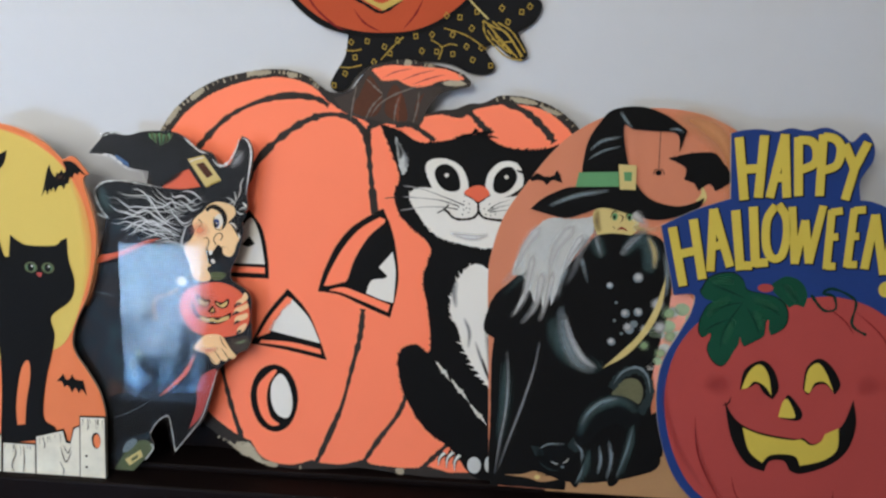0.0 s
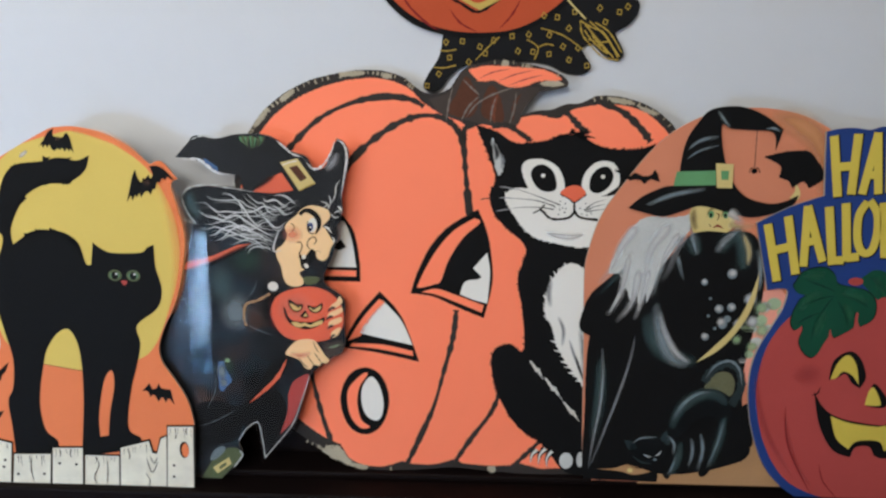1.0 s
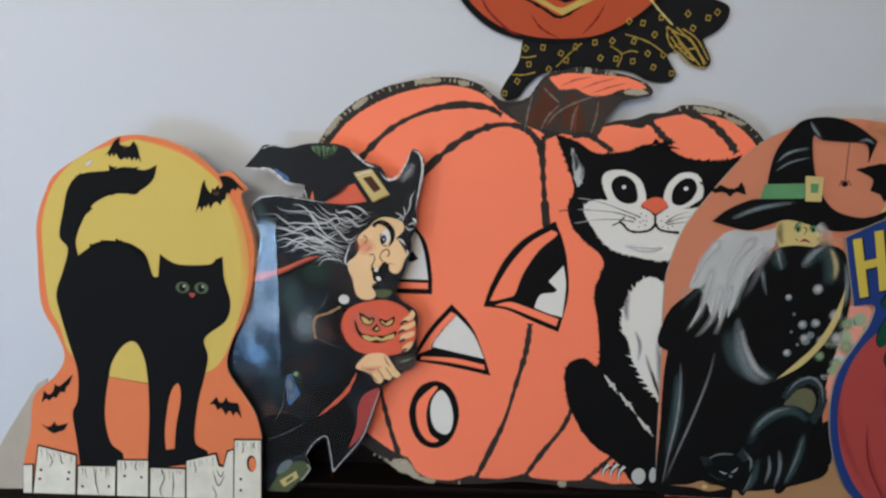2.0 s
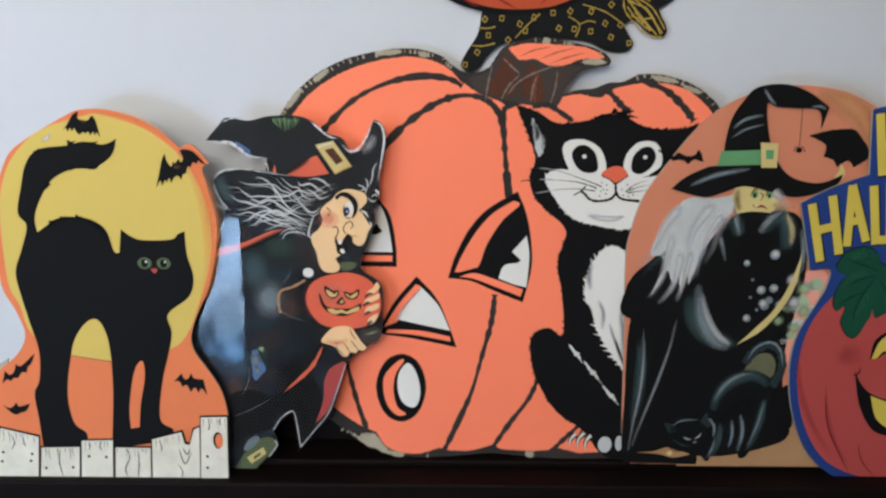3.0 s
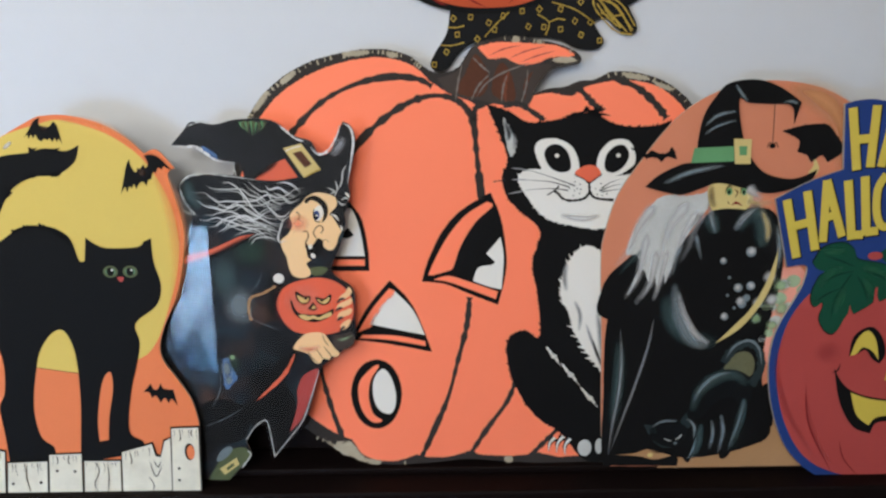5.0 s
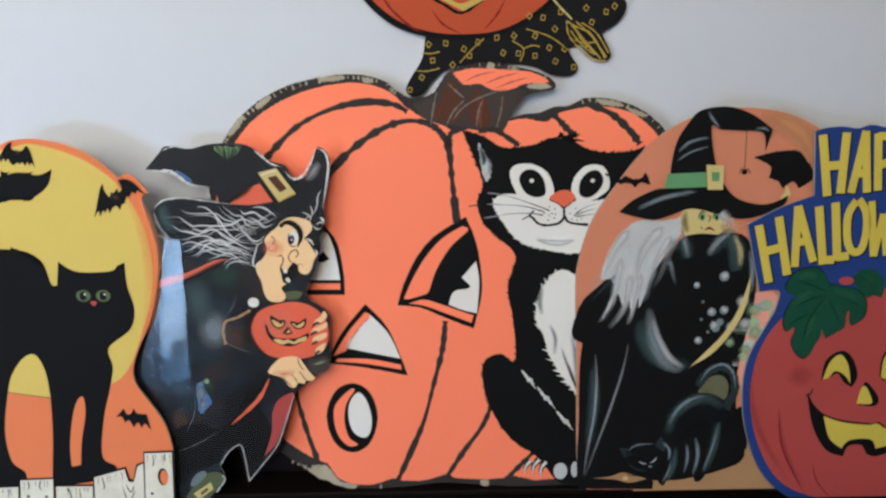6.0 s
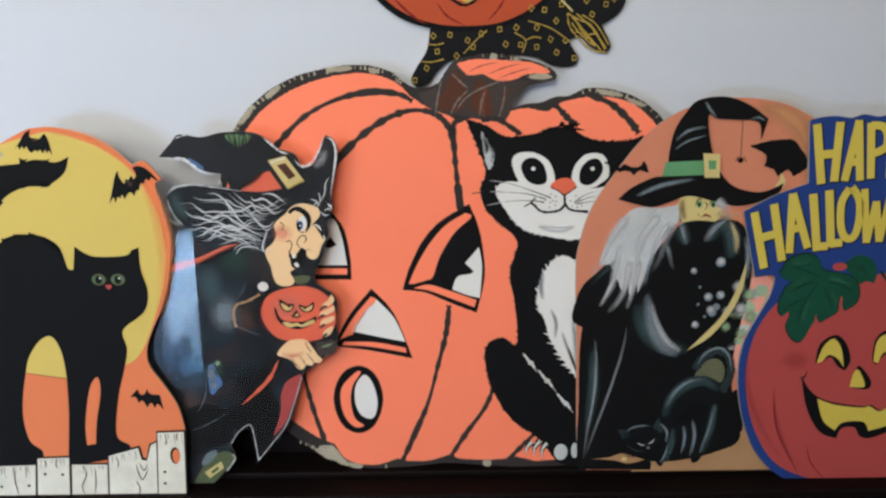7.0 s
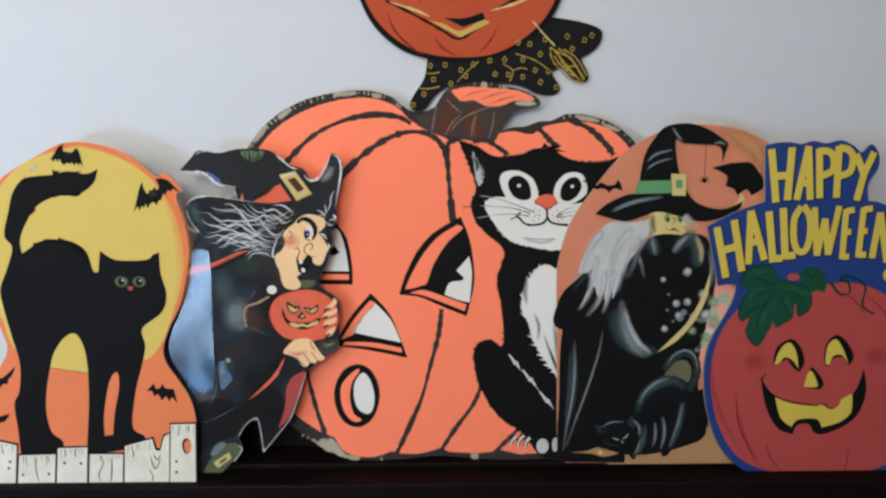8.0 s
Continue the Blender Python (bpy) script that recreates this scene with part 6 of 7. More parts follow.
stroke(figure_face_patch, "chin_line", BROWN, 12, 0.1, [(0.16, 28.76), (0.41, 28.41)], taper=1)
soft_stroke(figure_face_patch, "face_shade", SOFTBROWN, 12, 0.9, [(-1.42, 30.37), (-1.45, 29.12), (-1.04, 28.09)])
soft_stroke(witch_b, "side_hair", SOFTWHITE, 12, 1.6, [(2.04, 30.1), (2.95, 29.35), (3.68, 28.72)], taper=2)
soft_stroke(witch_b, "side_hair", SOFTCREAM, 11, 1.2, [(2.15, 28.79), (3.3, 28.49), (4.99, 28.64)], taper=2)
soft_stroke(witch_b, "collar_shade", SOFTTEAL, 4, 1.80, [(-1.52, 27.75), (-1.17, 26.59), (-0.7, 25.41)], taper=1)
soft_stroke(figure_cloak, "collar_gleam", SOFTMIST, 5, 0.38, [(-1.52, 27.75), (-1.17, 26.59), (-0.7, 25.41)], taper=1)
soft_stroke(witch_b, "collar_shade", SOFTTEAL, 4, 1.80, [(3.65, 28.29), (2.28, 27.14), (1.38, 25.69)], taper=1)
soft_stroke(figure_cloak, "collar_gleam", SOFTMIST, 5, 0.38, [(3.65, 28.29), (2.28, 27.14), (1.38, 25.69)], taper=1)
soft_stroke(witch_b, "arm_shade", SOFTTEAL, 4, 2.40, [(-5.54, 19.16), (-4.79, 16.71), (-3.1, 14.73), (0.18, 13.87)], taper=1)
soft_stroke(figure_cloak, "arm_gleam", SOFTWHITE, 5, 1.1, [(-4.24, 19.5), (-3.57, 17.07), (-2.26, 14.9), (-0.65, 13.77)])
soft_stroke(figure_cloak, "arm_gleam", SOFTMIST, 5, 1.6, [(-4.64, 20.41), (-4.1, 17.08), (-2.64, 14.29), (-0.81, 13.52)])
soft_stroke(figure_cloak, "fold_gleam", SOFTMIST, 5, 0.75, [(5.39, 26.35), (5.85, 24), (5.86, 21.61)], taper=1)
soft_stroke(figure_cloak, "fold_gleam", SOFTGREY, 6, 0.45, [(-10.02, 15.49), (-9.78, 12.51), (-9.92, 8.72), (-10.5, 4.85), (-10.86, 1.42)])
soft_stroke(figure_cloak, "fold_gleam", SOFTGREY, 6, 0.42, [(-6.6, 16.68), (-7.05, 13.72), (-8.16, 9.65), (-9.49, 5.49), (-10.63, 1.88)])
soft_stroke(figure_cloak, "fold_gleam", SOFTGREY, 6, 0.3, [(-6.56, 21.62), (-7.34, 19.84), (-8.16, 18.64)])
soft_stroke(figure_cloak, "fold_gleam", SOFTTEAL, 5, 1.6, [(-10.15, 14.38), (-9.98, 9.99), (-10.56, 4.85)])
soft_stroke(figure_cloak, "sleeve_sheen", SOFTTEAL, 4, 2.2, [(2.74, 28.5), (4.06, 26.18), (3.97, 23.86)])
soft_stroke(figure_cloak, "sleeve_sheen", SOFTCREAM, 5, 0.8, [(3.64, 27.92), (4.46, 26.18), (4.5, 24.43)])
soft_stroke(figure_cloak, "collar_sheen", SOFTGREY, 6, 0.8, [(3.06, 28.04), (1.99, 27.08), (1.07, 25.76)])
soft_stroke(witch_b, "moon_warmth", SOFTPEACH, 2, 3.5, [(5.43, 39.52), (8.23, 38.95), (10.66, 36.76), (11.81, 31.22)])
soft_blob(figure_cloak, "bubble_sheen", SOFTWHITE, 7, 3.01, 23.63, 0.56, 0.56)
soft_blob(figure_cloak, "bubble_sheen", SOFTWHITE, 7, 0.19, 22.72, 0.33, 0.33)
soft_blob(figure_cloak, "bubble_sheen", SOFTWHITE, 7, 1.85, 19.85, 0.44, 0.44)
soft_blob(figure_cloak, "bubble_sheen", SOFTWHITE, 7, 3.24, 20.01, 0.44, 0.44)
soft_blob(figure_cloak, "bubble_sheen", SOFTWHITE, 7, 2.2, 18.4, 0.56, 0.56)
soft_blob(figure_cloak, "bubble_sheen", SOFTWHITE, 7, 0.61, 16.83, 0.44, 0.44)
soft_blob(witch_b, "flower_bloom", SOFTWHITE, 5, 5.08, 20.88, 0.79, 0.79)
soft_blob(witch_b, "flower_bloom", SOFTMINT, 5, 6.32, 19.97, 0.94, 0.94)
soft_blob(witch_b, "flower_bloom", SOFTWHITE, 5, 5.46, 18.48, 0.79, 0.79)
soft_blob(witch_b, "flower_bloom", SOFTWHITE, 5, 4.02, 18.19, 0.65, 0.65)
soft_blob(witch_b, "flower_bloom", SOFTMINT, 5, 3.99, 16.49, 0.65, 0.65)
soft_blob(witch_b, "flower_bloom", SOFTMINT, 5, 5.7, 15.73, 0.79, 0.79)
soft_blob(witch_b, "flower_bloom", SOFTMINT, 5, 6.54, 17.55, 1.01, 1.01)
shape(witch_b, "crescent", CREAM, 6, [(5.74, 24, 1), (5.56, 21.01), (4.54, 18.28), (2.43, 15.5), (-0.05, 13.87, 1), (1.81, 15.81), (3.42, 17.66), (4.8, 20.4), (5.68, 23.4, 1)])
dot(figure_cloak, "bubble", MIST, 5, 3, 23.52, 0.5)
dot(figure_cloak, "bubble", MIST, 5, 0.23, 22.62, 0.33)
dot(figure_cloak, "bubble", MIST, 5, 0.96, 20.88, 0.16)
dot(figure_cloak, "bubble", MIST, 5, 0.88, 19, 0.16)
dot(figure_cloak, "bubble", MIST, 5, 1.65, 17.65, 0.16)
dot(figure_cloak, "bubble", MIST, 5, 1.93, 19.79, 0.45)
dot(figure_cloak, "bubble", MIST, 5, 3.2, 19.98, 0.45)
dot(figure_cloak, "bubble", MIST, 5, 2.43, 18.09, 0.45)
dot(figure_cloak, "bubble", MIST, 5, 0.72, 16.73, 0.38)
dot(figure_cloak, "bubble", MIST, 5, 2.85, 18.7, 0.38)
dot(witch_b, "bubble_gleam", HAIR, 6, 2.81, 23.69, 0.14)
dot(witch_b, "bubble_gleam", HAIR, 6, 0.1, 22.74, 0.14)
dot(witch_b, "bubble_gleam", HAIR, 6, 1.8, 19.97, 0.14)
dot(witch_b, "bubble_gleam", HAIR, 6, 3.07, 20.16, 0.14)
dot(witch_b, "bubble_gleam", HAIR, 6, 2.24, 18.27, 0.14)
shape(witch_b, "flower_ground", PINK, 2, [(5.92, 21.01), (7.66, 22.21), (9.02, 20.41), (8.75, 17.37), (7.36, 13.64), (6.12, 11.11), (5.16, 13), (5.33, 16.12)], fur=0.15)
dot(witch_b, "flower", MINT, 3, 7.56, 20.41, 0.75, 0.65)
dot(witch_b, "flower", MINT, 3, 6.27, 18.59, 0.75, 0.65)
dot(witch_b, "flower", MINT, 3, 5.04, 17.97, 0.75, 0.65)
shape(witch_b, "dark_spot", INK, 4, [(5.07, 8.54), (5.89, 9.32), (6.4, 7.35), (6.6, 4.57), (5.67, 5.24)])
dot(witch_b, "flower", HAIR, 3, 6.71, 20.11, 0.6, 0.5)
dot(witch_b, "flower", HAIR, 3, 6.09, 16.25, 0.6, 0.5)
dot(witch_b, "flower", HAIR, 3, 7.25, 17.67, 0.6, 0.5)
dot(witch_b, "flower", MINT, 3, 5.45, 14.88, 0.45)
dot(witch_b, "flower", MINT, 3, 8.41, 19.5, 0.45)
dot(witch_b, "flower", MINT, 3, 6.94, 14.89, 0.45)
dot(witch_b, "flower", HAIR, 3, 4.8, 14.26, 0.4)
dot(witch_b, "flower", HAIR, 3, 7.73, 15.82, 0.4)
dot(witch_b, "flower", HAIR, 3, 8.19, 18.28, 0.4)
dot(witch_b, "flower", HAIR, 3, 5.66, 17.67, 0.4)
shape(witch_b, "bat", INK, 4, [(5.23, 35.56, 1), (7.12, 36.1), (9.5, 36.2), (10.62, 35.07), (11.27, 34.11), (11.12, 33.26), (9.92, 32.48, 1), (9.35, 33.16), (8.3, 32.55, 1), (7.79, 33.23), (6.86, 33.52, 1), (7.01, 34.54), (6.34, 35.1)], fur=0.07, pitch=0.2)
shape(witch_b, "bat", INK, 4, [(-9.69, 34.1, 1), (-8.77, 33.98), (-8.08, 33.53), (-7.52, 33.86), (-6.83, 33.57), (-6.03, 33.57), (-5.55, 34.24, 1), (-4.98, 32.94, 1), (-5.91, 33.23), (-6.57, 32.72, 1), (-7.16, 33.18), (-8.06, 33.07, 1), (-8.65, 33.53)], fur=0.07, pitch=0.2)
figure_spider = dot(witch_b, "spider", INK, 4, 4.35, 34.16, 0.3, 0.26)
stroke(witch_b, "spider_thread", SOFTINK, 3, 0.06, [(4.31, 38.23), (4.33, 36.23), (4.35, 34.16)])
stroke(figure_spider, "spider_leg", INK, 4, 0.07, [(3.85, 34), (4.05, 34.5), (4.35, 34.22)])
stroke(figure_spider, "spider_leg", INK, 4, 0.07, [(4.94, 33.99), (4.67, 34.5), (4.41, 34.22)])
shape(witch_b, "wing_tip", CREAM, 3, [(8.16, 31.41), (8.57, 32.15), (8.62, 32.94), (9.15, 31.97), (8.87, 31.23)])
figure_small_cat = shape(witch_b, "small_cat", INK, 5, [(-7.01, 4.6, 1), (-6.46, 3.61), (-6.56, 2.28), (-5.59, 1.62), (-3.44, 1.63), (-2.12, 0.49), (-1.41, 3.3), (-0.31, 4.95), (1.58, 4.3), (1.1, 1.18), (2.14, 1.31), (3.38, 4.64), (4.31, 7.9), (3.84, 9.7), (2.24, 10.78), (0.51, 9.94), (-1.05, 8.2), (-1.92, 6.06), (-2.49, 5.6, 1), (-3.04, 4.74), (-5.24, 5.59)])
shape(witch_b, "cat_sheen", DUSK, 6, [(-2.43, 5.53), (-2.04, 8.52), (-0.84, 10.2), (1.02, 10.97), (2.85, 10.72), (3.9, 9.7), (4.07, 7.9), (3.43, 6.86), (1.88, 7.89), (0.13, 7.11), (-1.21, 5.54)], fur=0.05)
shape(witch_b, "cat_head", DUSK, 6, [(-6.39, 4.47), (-5.52, 5.19), (-4.13, 5.4), (-3, 5.01), (-2.44, 4.09), (-2.86, 3.03), (-4.05, 2.42), (-5.41, 2.62), (-6.2, 3.41)])
soft_stroke(witch_b, "cat_back", SOFTTEAL, 7, 1.65, [(-2.11, 6.19), (-1.44, 8.53), (0.14, 10.01), (2.15, 10.4), (3.71, 9.19)], taper=1)
soft_stroke(witch_b, "cat_back", SOFTMIST, 8, 0.60, [(-1.96, 7.49), (-1.23, 9.04), (0.12, 10.26), (1.77, 10.72)], taper=1)
shape(figure_small_cat, "tail_gap", GOLDGREY, 5, [(1.04, 10.78), (1.53, 12.11), (2.54, 12.87), (3.63, 12.75), (4.21, 11.61), (3.86, 10.21), (2.54, 10.78)])
stroke(figure_small_cat, "cat_tail", TEAL, 6, 0.9, [(0.96, 11.73), (1.91, 13.25), (3.46, 13.88), (4.63, 12.88), (4.87, 10.98), (3.95, 9.19)])
stroke(figure_small_cat, "cat_tail", MIST, 7, 0.3, [(1.16, 12.24), (2, 13.56), (3.44, 14.13), (4.53, 13.25), (4.94, 11.49)], taper=1)
soft_stroke(witch_b, "cat_leg", SOFTMIST, 7, 0.60, [(0.94, 6.07), (1.36, 3.97), (0.94, 1.58)], taper=1)
soft_stroke(witch_b, "cat_leg", SOFTMIST, 7, 0.52, [(0.02, 5.41), (0.28, 3.7), (-0.07, 1.97)], taper=1)
soft_stroke(witch_b, "cat_leg", SOFTTEAL, 7, 1.20, [(3.34, 7.9), (3.08, 5.29), (2.15, 1.85)], taper=1)
soft_stroke(witch_b, "cat_leg", SOFTMIST, 8, 0.30, [(3.36, 7.64), (2.87, 4.9), (1.91, 1.85)], taper=1)
soft_stroke(witch_b, "cat_leg", SOFTTEAL, 7, 1.05, [(-1.05, 5.01), (-1.24, 2.77), (-2.08, 0.76)], taper=1)
soft_stroke(witch_b, "cat_leg", SOFTMIST, 8, 0.30, [(-1.53, 3.3), (-1.8, 1.97), (-2.34, 0.89)], taper=1)
soft_stroke(figure_small_cat, "cat_collar", SOFTMIST, 8, 0.45, [(-2.56, 5.66), (-1.75, 4.62), (-1.77, 3.3)], taper=1)
shape(witch_b, "cat_ear", TEAL, 6, [(-7.15, 4.92, 1), (-6.04, 4.73), (-5.74, 3.94), (-6.59, 3.81, 1)])
shape(witch_b, "cat_ear", TEAL, 6, [(-3.25, 5.14), (-2.66, 6.19, 1), (-2.13, 4.75), (-2.6, 4.48)])
soft_stroke(witch_b, "cat_brow", SOFTMIST, 8, 0.33, [(-6.27, 4.6), (-5.22, 5.26), (-3.51, 5.33)], taper=1)
stroke(figure_small_cat, "cat_eye", HAIR, 8, 0.14, [(-4.97, 3.35), (-4.46, 3.09), (-4.09, 3.09)], taper=1)
stroke(figure_small_cat, "cat_eye", HAIR, 8, 0.14, [(-3.73, 3.16), (-3.32, 3.42), (-3.04, 3.82)], taper=1)
dot(witch_b, "cat_muzzle", MIST, 8, -3.7, 2.76, 0.2, 0.14)
stroke(witch_b, "cat_mouth", TEAL, 8, 0.2, [(-6.18, 3.15), (-5.15, 2.42), (-4.04, 2.29)], taper=1)
figure_shoe = shape(witch_b, "shoe", TAN, 5, [(-9.9, 1.47, 1), (-8.06, 1.61), (-6.55, 2.08), (-4.98, 1.62), (-4.03, 1.29, 1), (-5.86, 0.88), (-7.42, 1.27)])
dot(figure_shoe, "shoe_buckle", CREAM, 6, -6.32, 1.41, 0.3, 0.25)
stroke(witch_b, "ground_mark", BROWN, 3, 0.2, [(7.89, 2.34), (9.12, 2.28), (10.22, 2.35)], taper=1)
shape(witch_b, "log", BROWN, 3, [(9.53, 1.35), (10.73, 1.55), (11.71, 1.02), (10.53, 0.55)], fur=0.1)

moon_cat = cutout("moon_cat_cutout", -0.42, -0.0243, 1.25, 5, "yellow moon card with a black arched cat on a white fence")
sheet("easel_flap", smooth([(-11.78, 13.17, 1), (-12.96, 12.5, 1), (-17.59, 5.65), (-21.15, -0.07, 1), (-14.29, 0.18, 1)]), -0.004, -0.006, CARD, moon_cat, "tan cardboard easel flap")
card(moon_cat, [(-2.66, 38.41), (-0.96, 38.9), (0.97, 38.9), (3.66, 38.25), (6.14, 36.96), (8.11, 35.21, 1), (9.35, 35.54), (10.89, 33.78, 1), (10.18, 33.12), (10.7, 30.88), (11.29, 27.94), (10.95, 24.59), (10.02, 21.05), (8.59, 18.05), (7.91, 15.92), (8.14, 14.26), (9.31, 12.4), (10.64, 10.02), (11.2, 7.61, 1), (11.22, 6.97, 1), (10.9, -0.09, 1), (-15.65, -0.57, 1), (-15.04, 3.83), (-14, 7.11), (-13.46, 10.33), (-12.69, 11.87), (-10.41, 13.86), (-9.36, 15.93), (-9.96, 18.37), (-11.25, 21.49), (-11.1, 26.9), (-10.82, 30.13), (-9.7, 33.03), (-8.06, 35.32)], RUST, print_name="ground")
moon_moon_disc = shape(moon_cat, "moon_disc", MOON, 2, [(-1.59, 38.14), (0.37, 38.47), (3.06, 37.77), (5.45, 36.69), (8.2, 34.33), (10.11, 30.6), (10.71, 26.9), (10.3, 23.41), (9.27, 20.16), (7.58, 16.22), (5.33, 14.38), (-0.38, 13.31), (-4.73, 14.04), (-8.52, 15.95), (-9.53, 19.11), (-10.46, 21.62), (-10.49, 27.79), (-10.04, 31), (-8.56, 34.18), (-5.65, 36.81)])
soft_stroke(moon_moon_disc, "moon_shine", SOFTWHITE, 3, 0.5, [(-5.32, 35.76), (-4.88, 36.13), (-4.4, 36.5)])
moon_cat_body = shape(moon_cat, "cat_body", INK, 4, [(1.96, 36.08, 1), (1.37, 34.49), (-0.43, 33.27), (-2.68, 33.1), (-4.76, 32.09), (-6.09, 30.29), (-6.95, 28.3), (-6.84, 26.75, 1), (-5.85, 27.44), (-4.63, 28.19), (-2.35, 28.31), (-0.86, 27.86), (0.18, 26.88), (0.73, 24.86), (1.29, 24.74, 1), (1.63, 27.11, 1), (2.53, 26.42), (3.69, 26.02), (6.55, 26.09), (7.33, 26.66, 1), (8.04, 26.95, 1), (8.09, 24.58), (8.61, 22.23), (7.99, 20.15), (5.7, 18.28), (5.95, 16.25), (5.4, 13.9), (4.65, 11.39), (4.01, 7.89), (4.15, 6.29), (5.32, 5.48), (4.82, 4.24, 1), (-1.08, 3.29, 1), (-8.82, 3.21, 1), (-8.93, 6.6), (-9.08, 9.48), (-8.38, 11.08), (-8.08, 14.22), (-8.69, 17.3), (-9.28, 20.32), (-9.52, 22.71), (-8.58, 25.13), (-7.85, 27.44), (-8.59, 28.76), (-7.93, 31.42), (-7.21, 33.65), (-5.82, 35.03), (-2.99, 35.42), (-1.28, 35.81), (0.63, 35.53)])
stroke(moon_cat_body, "fur_tuft", INK, 4, 0.55, [(-5.5, 27.65), (-4.8, 27.92), (-4.2, 28.2)], taper=2)
stroke(moon_cat_body, "fur_tuft", INK, 4, 0.55, [(-4.33, 28.09), (-3.64, 28.25), (-2.96, 28.35)], taper=2)
stroke(moon_cat_body, "fur_tuft", INK, 4, 0.55, [(-2.85, 28.29), (-2.09, 28.17), (-1.45, 27.94)], taper=2)
stroke(moon_cat_body, "fur_tuft", INK, 4, 0.55, [(-1.46, 27.88), (-1.05, 27.59), (-0.66, 27.14)], taper=2)
stroke(moon_cat_body, "fur_tuft", INK, 4, 0.55, [(-0.73, 27.42), (-0.24, 26.9), (0.14, 26.33)], taper=2)
stroke(moon_cat_body, "fur_tuft", INK, 4, 0.55, [(-2.88, 35.67), (-2.44, 35.67), (-2.09, 35.88)], taper=2)
stroke(moon_cat_body, "fur_tuft", INK, 4, 0.55, [(-0.73, 35.49), (-0.27, 35.64), (0.14, 35.85)], taper=2)
stroke(moon_cat_body, "fur_tuft", INK, 4, 0.55, [(-3.08, 33.29), (-2.66, 33.17), (-2.29, 33.5)], taper=2)
stroke(moon_cat_body, "fur_tuft", INK, 4, 0.55, [(-0.99, 33.37), (-0.35, 33.26), (0.07, 33.52)], taper=2)
stroke(moon_cat_body, "fur_tuft", INK, 4, 0.55, [(-5.16, 31.78), (-5.56, 31.23), (-6, 30.85)], taper=2)
stroke(moon_cat_body, "fur_tuft", INK, 4, 0.55, [(-6.18, 34.63), (-5.94, 34.85), (-5.78, 35.17)], taper=2)
shape(moon_cat_body, "arch_moon", MOON, 5, [(-2.08, 17.73), (-1.34, 17.32), (-0.75, 15.62), (-0.58, 13.15, 1), (-2.43, 13.42), (-4.74, 13.8, 1), (-4.24, 15.42), (-3.15, 17.04)])
shape(moon_cat_body, "arch_ground", RUST, 5, [(-4.75, 13.74, 1), (-2.43, 13.35), (-0.59, 13.08, 1), (-0.75, 9.37), (-1.32, 4.2, 1), (-3.91, 4.13, 1), (-4.02, 5.11), (-5.15, 6.18), (-5.56, 8.61), (-5.33, 11.16)])
shape(moon_cat_body, "leg_gap", RUST, 5, [(2.54, 13.22), (2.8, 12.6), (2.7, 11.03), (2.1, 8.48), (1.74, 5.78, 1), (0.81, 5.62, 1), (0.84, 7.81), (1.35, 10.68), (1.89, 12.45)])
dot(moon_cat_body, "eye_ring", MOSS, 5, 3.75, 23.65, 0.72, 0.6)
dot(moon_cat_body, "eye_ring", MOSS, 5, 5.69, 23.63, 0.72, 0.6)
dot(moon_cat_body, "iris", IRIS, 6, 3.75, 23.65, 0.5, 0.36)
dot(moon_cat_body, "iris", IRIS, 6, 5.69, 23.63, 0.5, 0.36)
dot(moon_cat_body, "pupil", INK, 7, 3.75, 23.65, 0.36, 0.42)
dot(moon_cat_body, "pupil", INK, 7, 5.69, 23.63, 0.36, 0.42)
dot(moon_cat_body, "glint", WHITE, 8, 3.94, 23.82, 0.1)
dot(moon_cat_body, "glint", WHITE, 8, 5.87, 23.8, 0.1)
shape(moon_cat_body, "nose", BRICK, 6, [(4.36, 23.01), (4.7, 23.12), (5.02, 23), (4.71, 22.6)])
shape(moon_cat, "bat", INK, 4, [(-3.16, 36.86, 1), (-2.62, 37.6), (-2.09, 38.39), (-1.51, 38.7, 1), (-1.64, 38.12), (-1.34, 37.9), (-0.7, 37.84), (-0.33, 38.21), (-0.15, 38.31, 1), (0.11, 37.83), (0.28, 37.03), (0.4, 36.23, 1), (0.13, 36.71), (-0.07, 36.39, 1), (-0.24, 36.77), (-0.5, 36.4, 1), (-0.73, 36.77), (-0.97, 36.56, 1), (-1.22, 36.73), (-1.58, 36.46, 1), (-1.87, 36.73), (-2.04, 37.11), (-2.3, 36.79, 1), (-2.47, 37.12), (-2.74, 36.74, 1), (-2.85, 37.12)], steps=3)
soft_blob(moon_cat, "bat_face", SOFTBROWN, 5, -1.15, 37.74, 0.39, 0.28)
shape(moon_cat, "bat", INK, 4, [(5.54, 31.32, 1), (5.98, 32.91), (6.32, 34.1), (6.65, 34.69, 1), (6.75, 33.99), (7.18, 33.38), (7.34, 33.87, 1), (7.6, 33.76), (7.97, 34.19, 1), (8.15, 33.81), (8.41, 34.24), (8.1, 35, 1), (8.77, 35.1), (9.55, 34.77), (10.6, 33.62, 1), (10.17, 33.78), (9.92, 34), (9.67, 33.63, 1), (9.36, 33.85), (9.09, 33.31, 1), (8.82, 33.42), (8.59, 32.71, 1), (8.31, 32.66), (8.09, 32.11, 1), (7.8, 32.5), (7.4, 32.34), (7.07, 31.79, 1), (6.9, 32.29), (6.64, 31.85, 1), (6.44, 32.08), (6.16, 31.47, 1), (6, 32.03)], steps=3)
soft_blob(moon_cat, "bat_face", SOFTBROWN, 5, 7.78, 33.38, 0.44, 0.39)
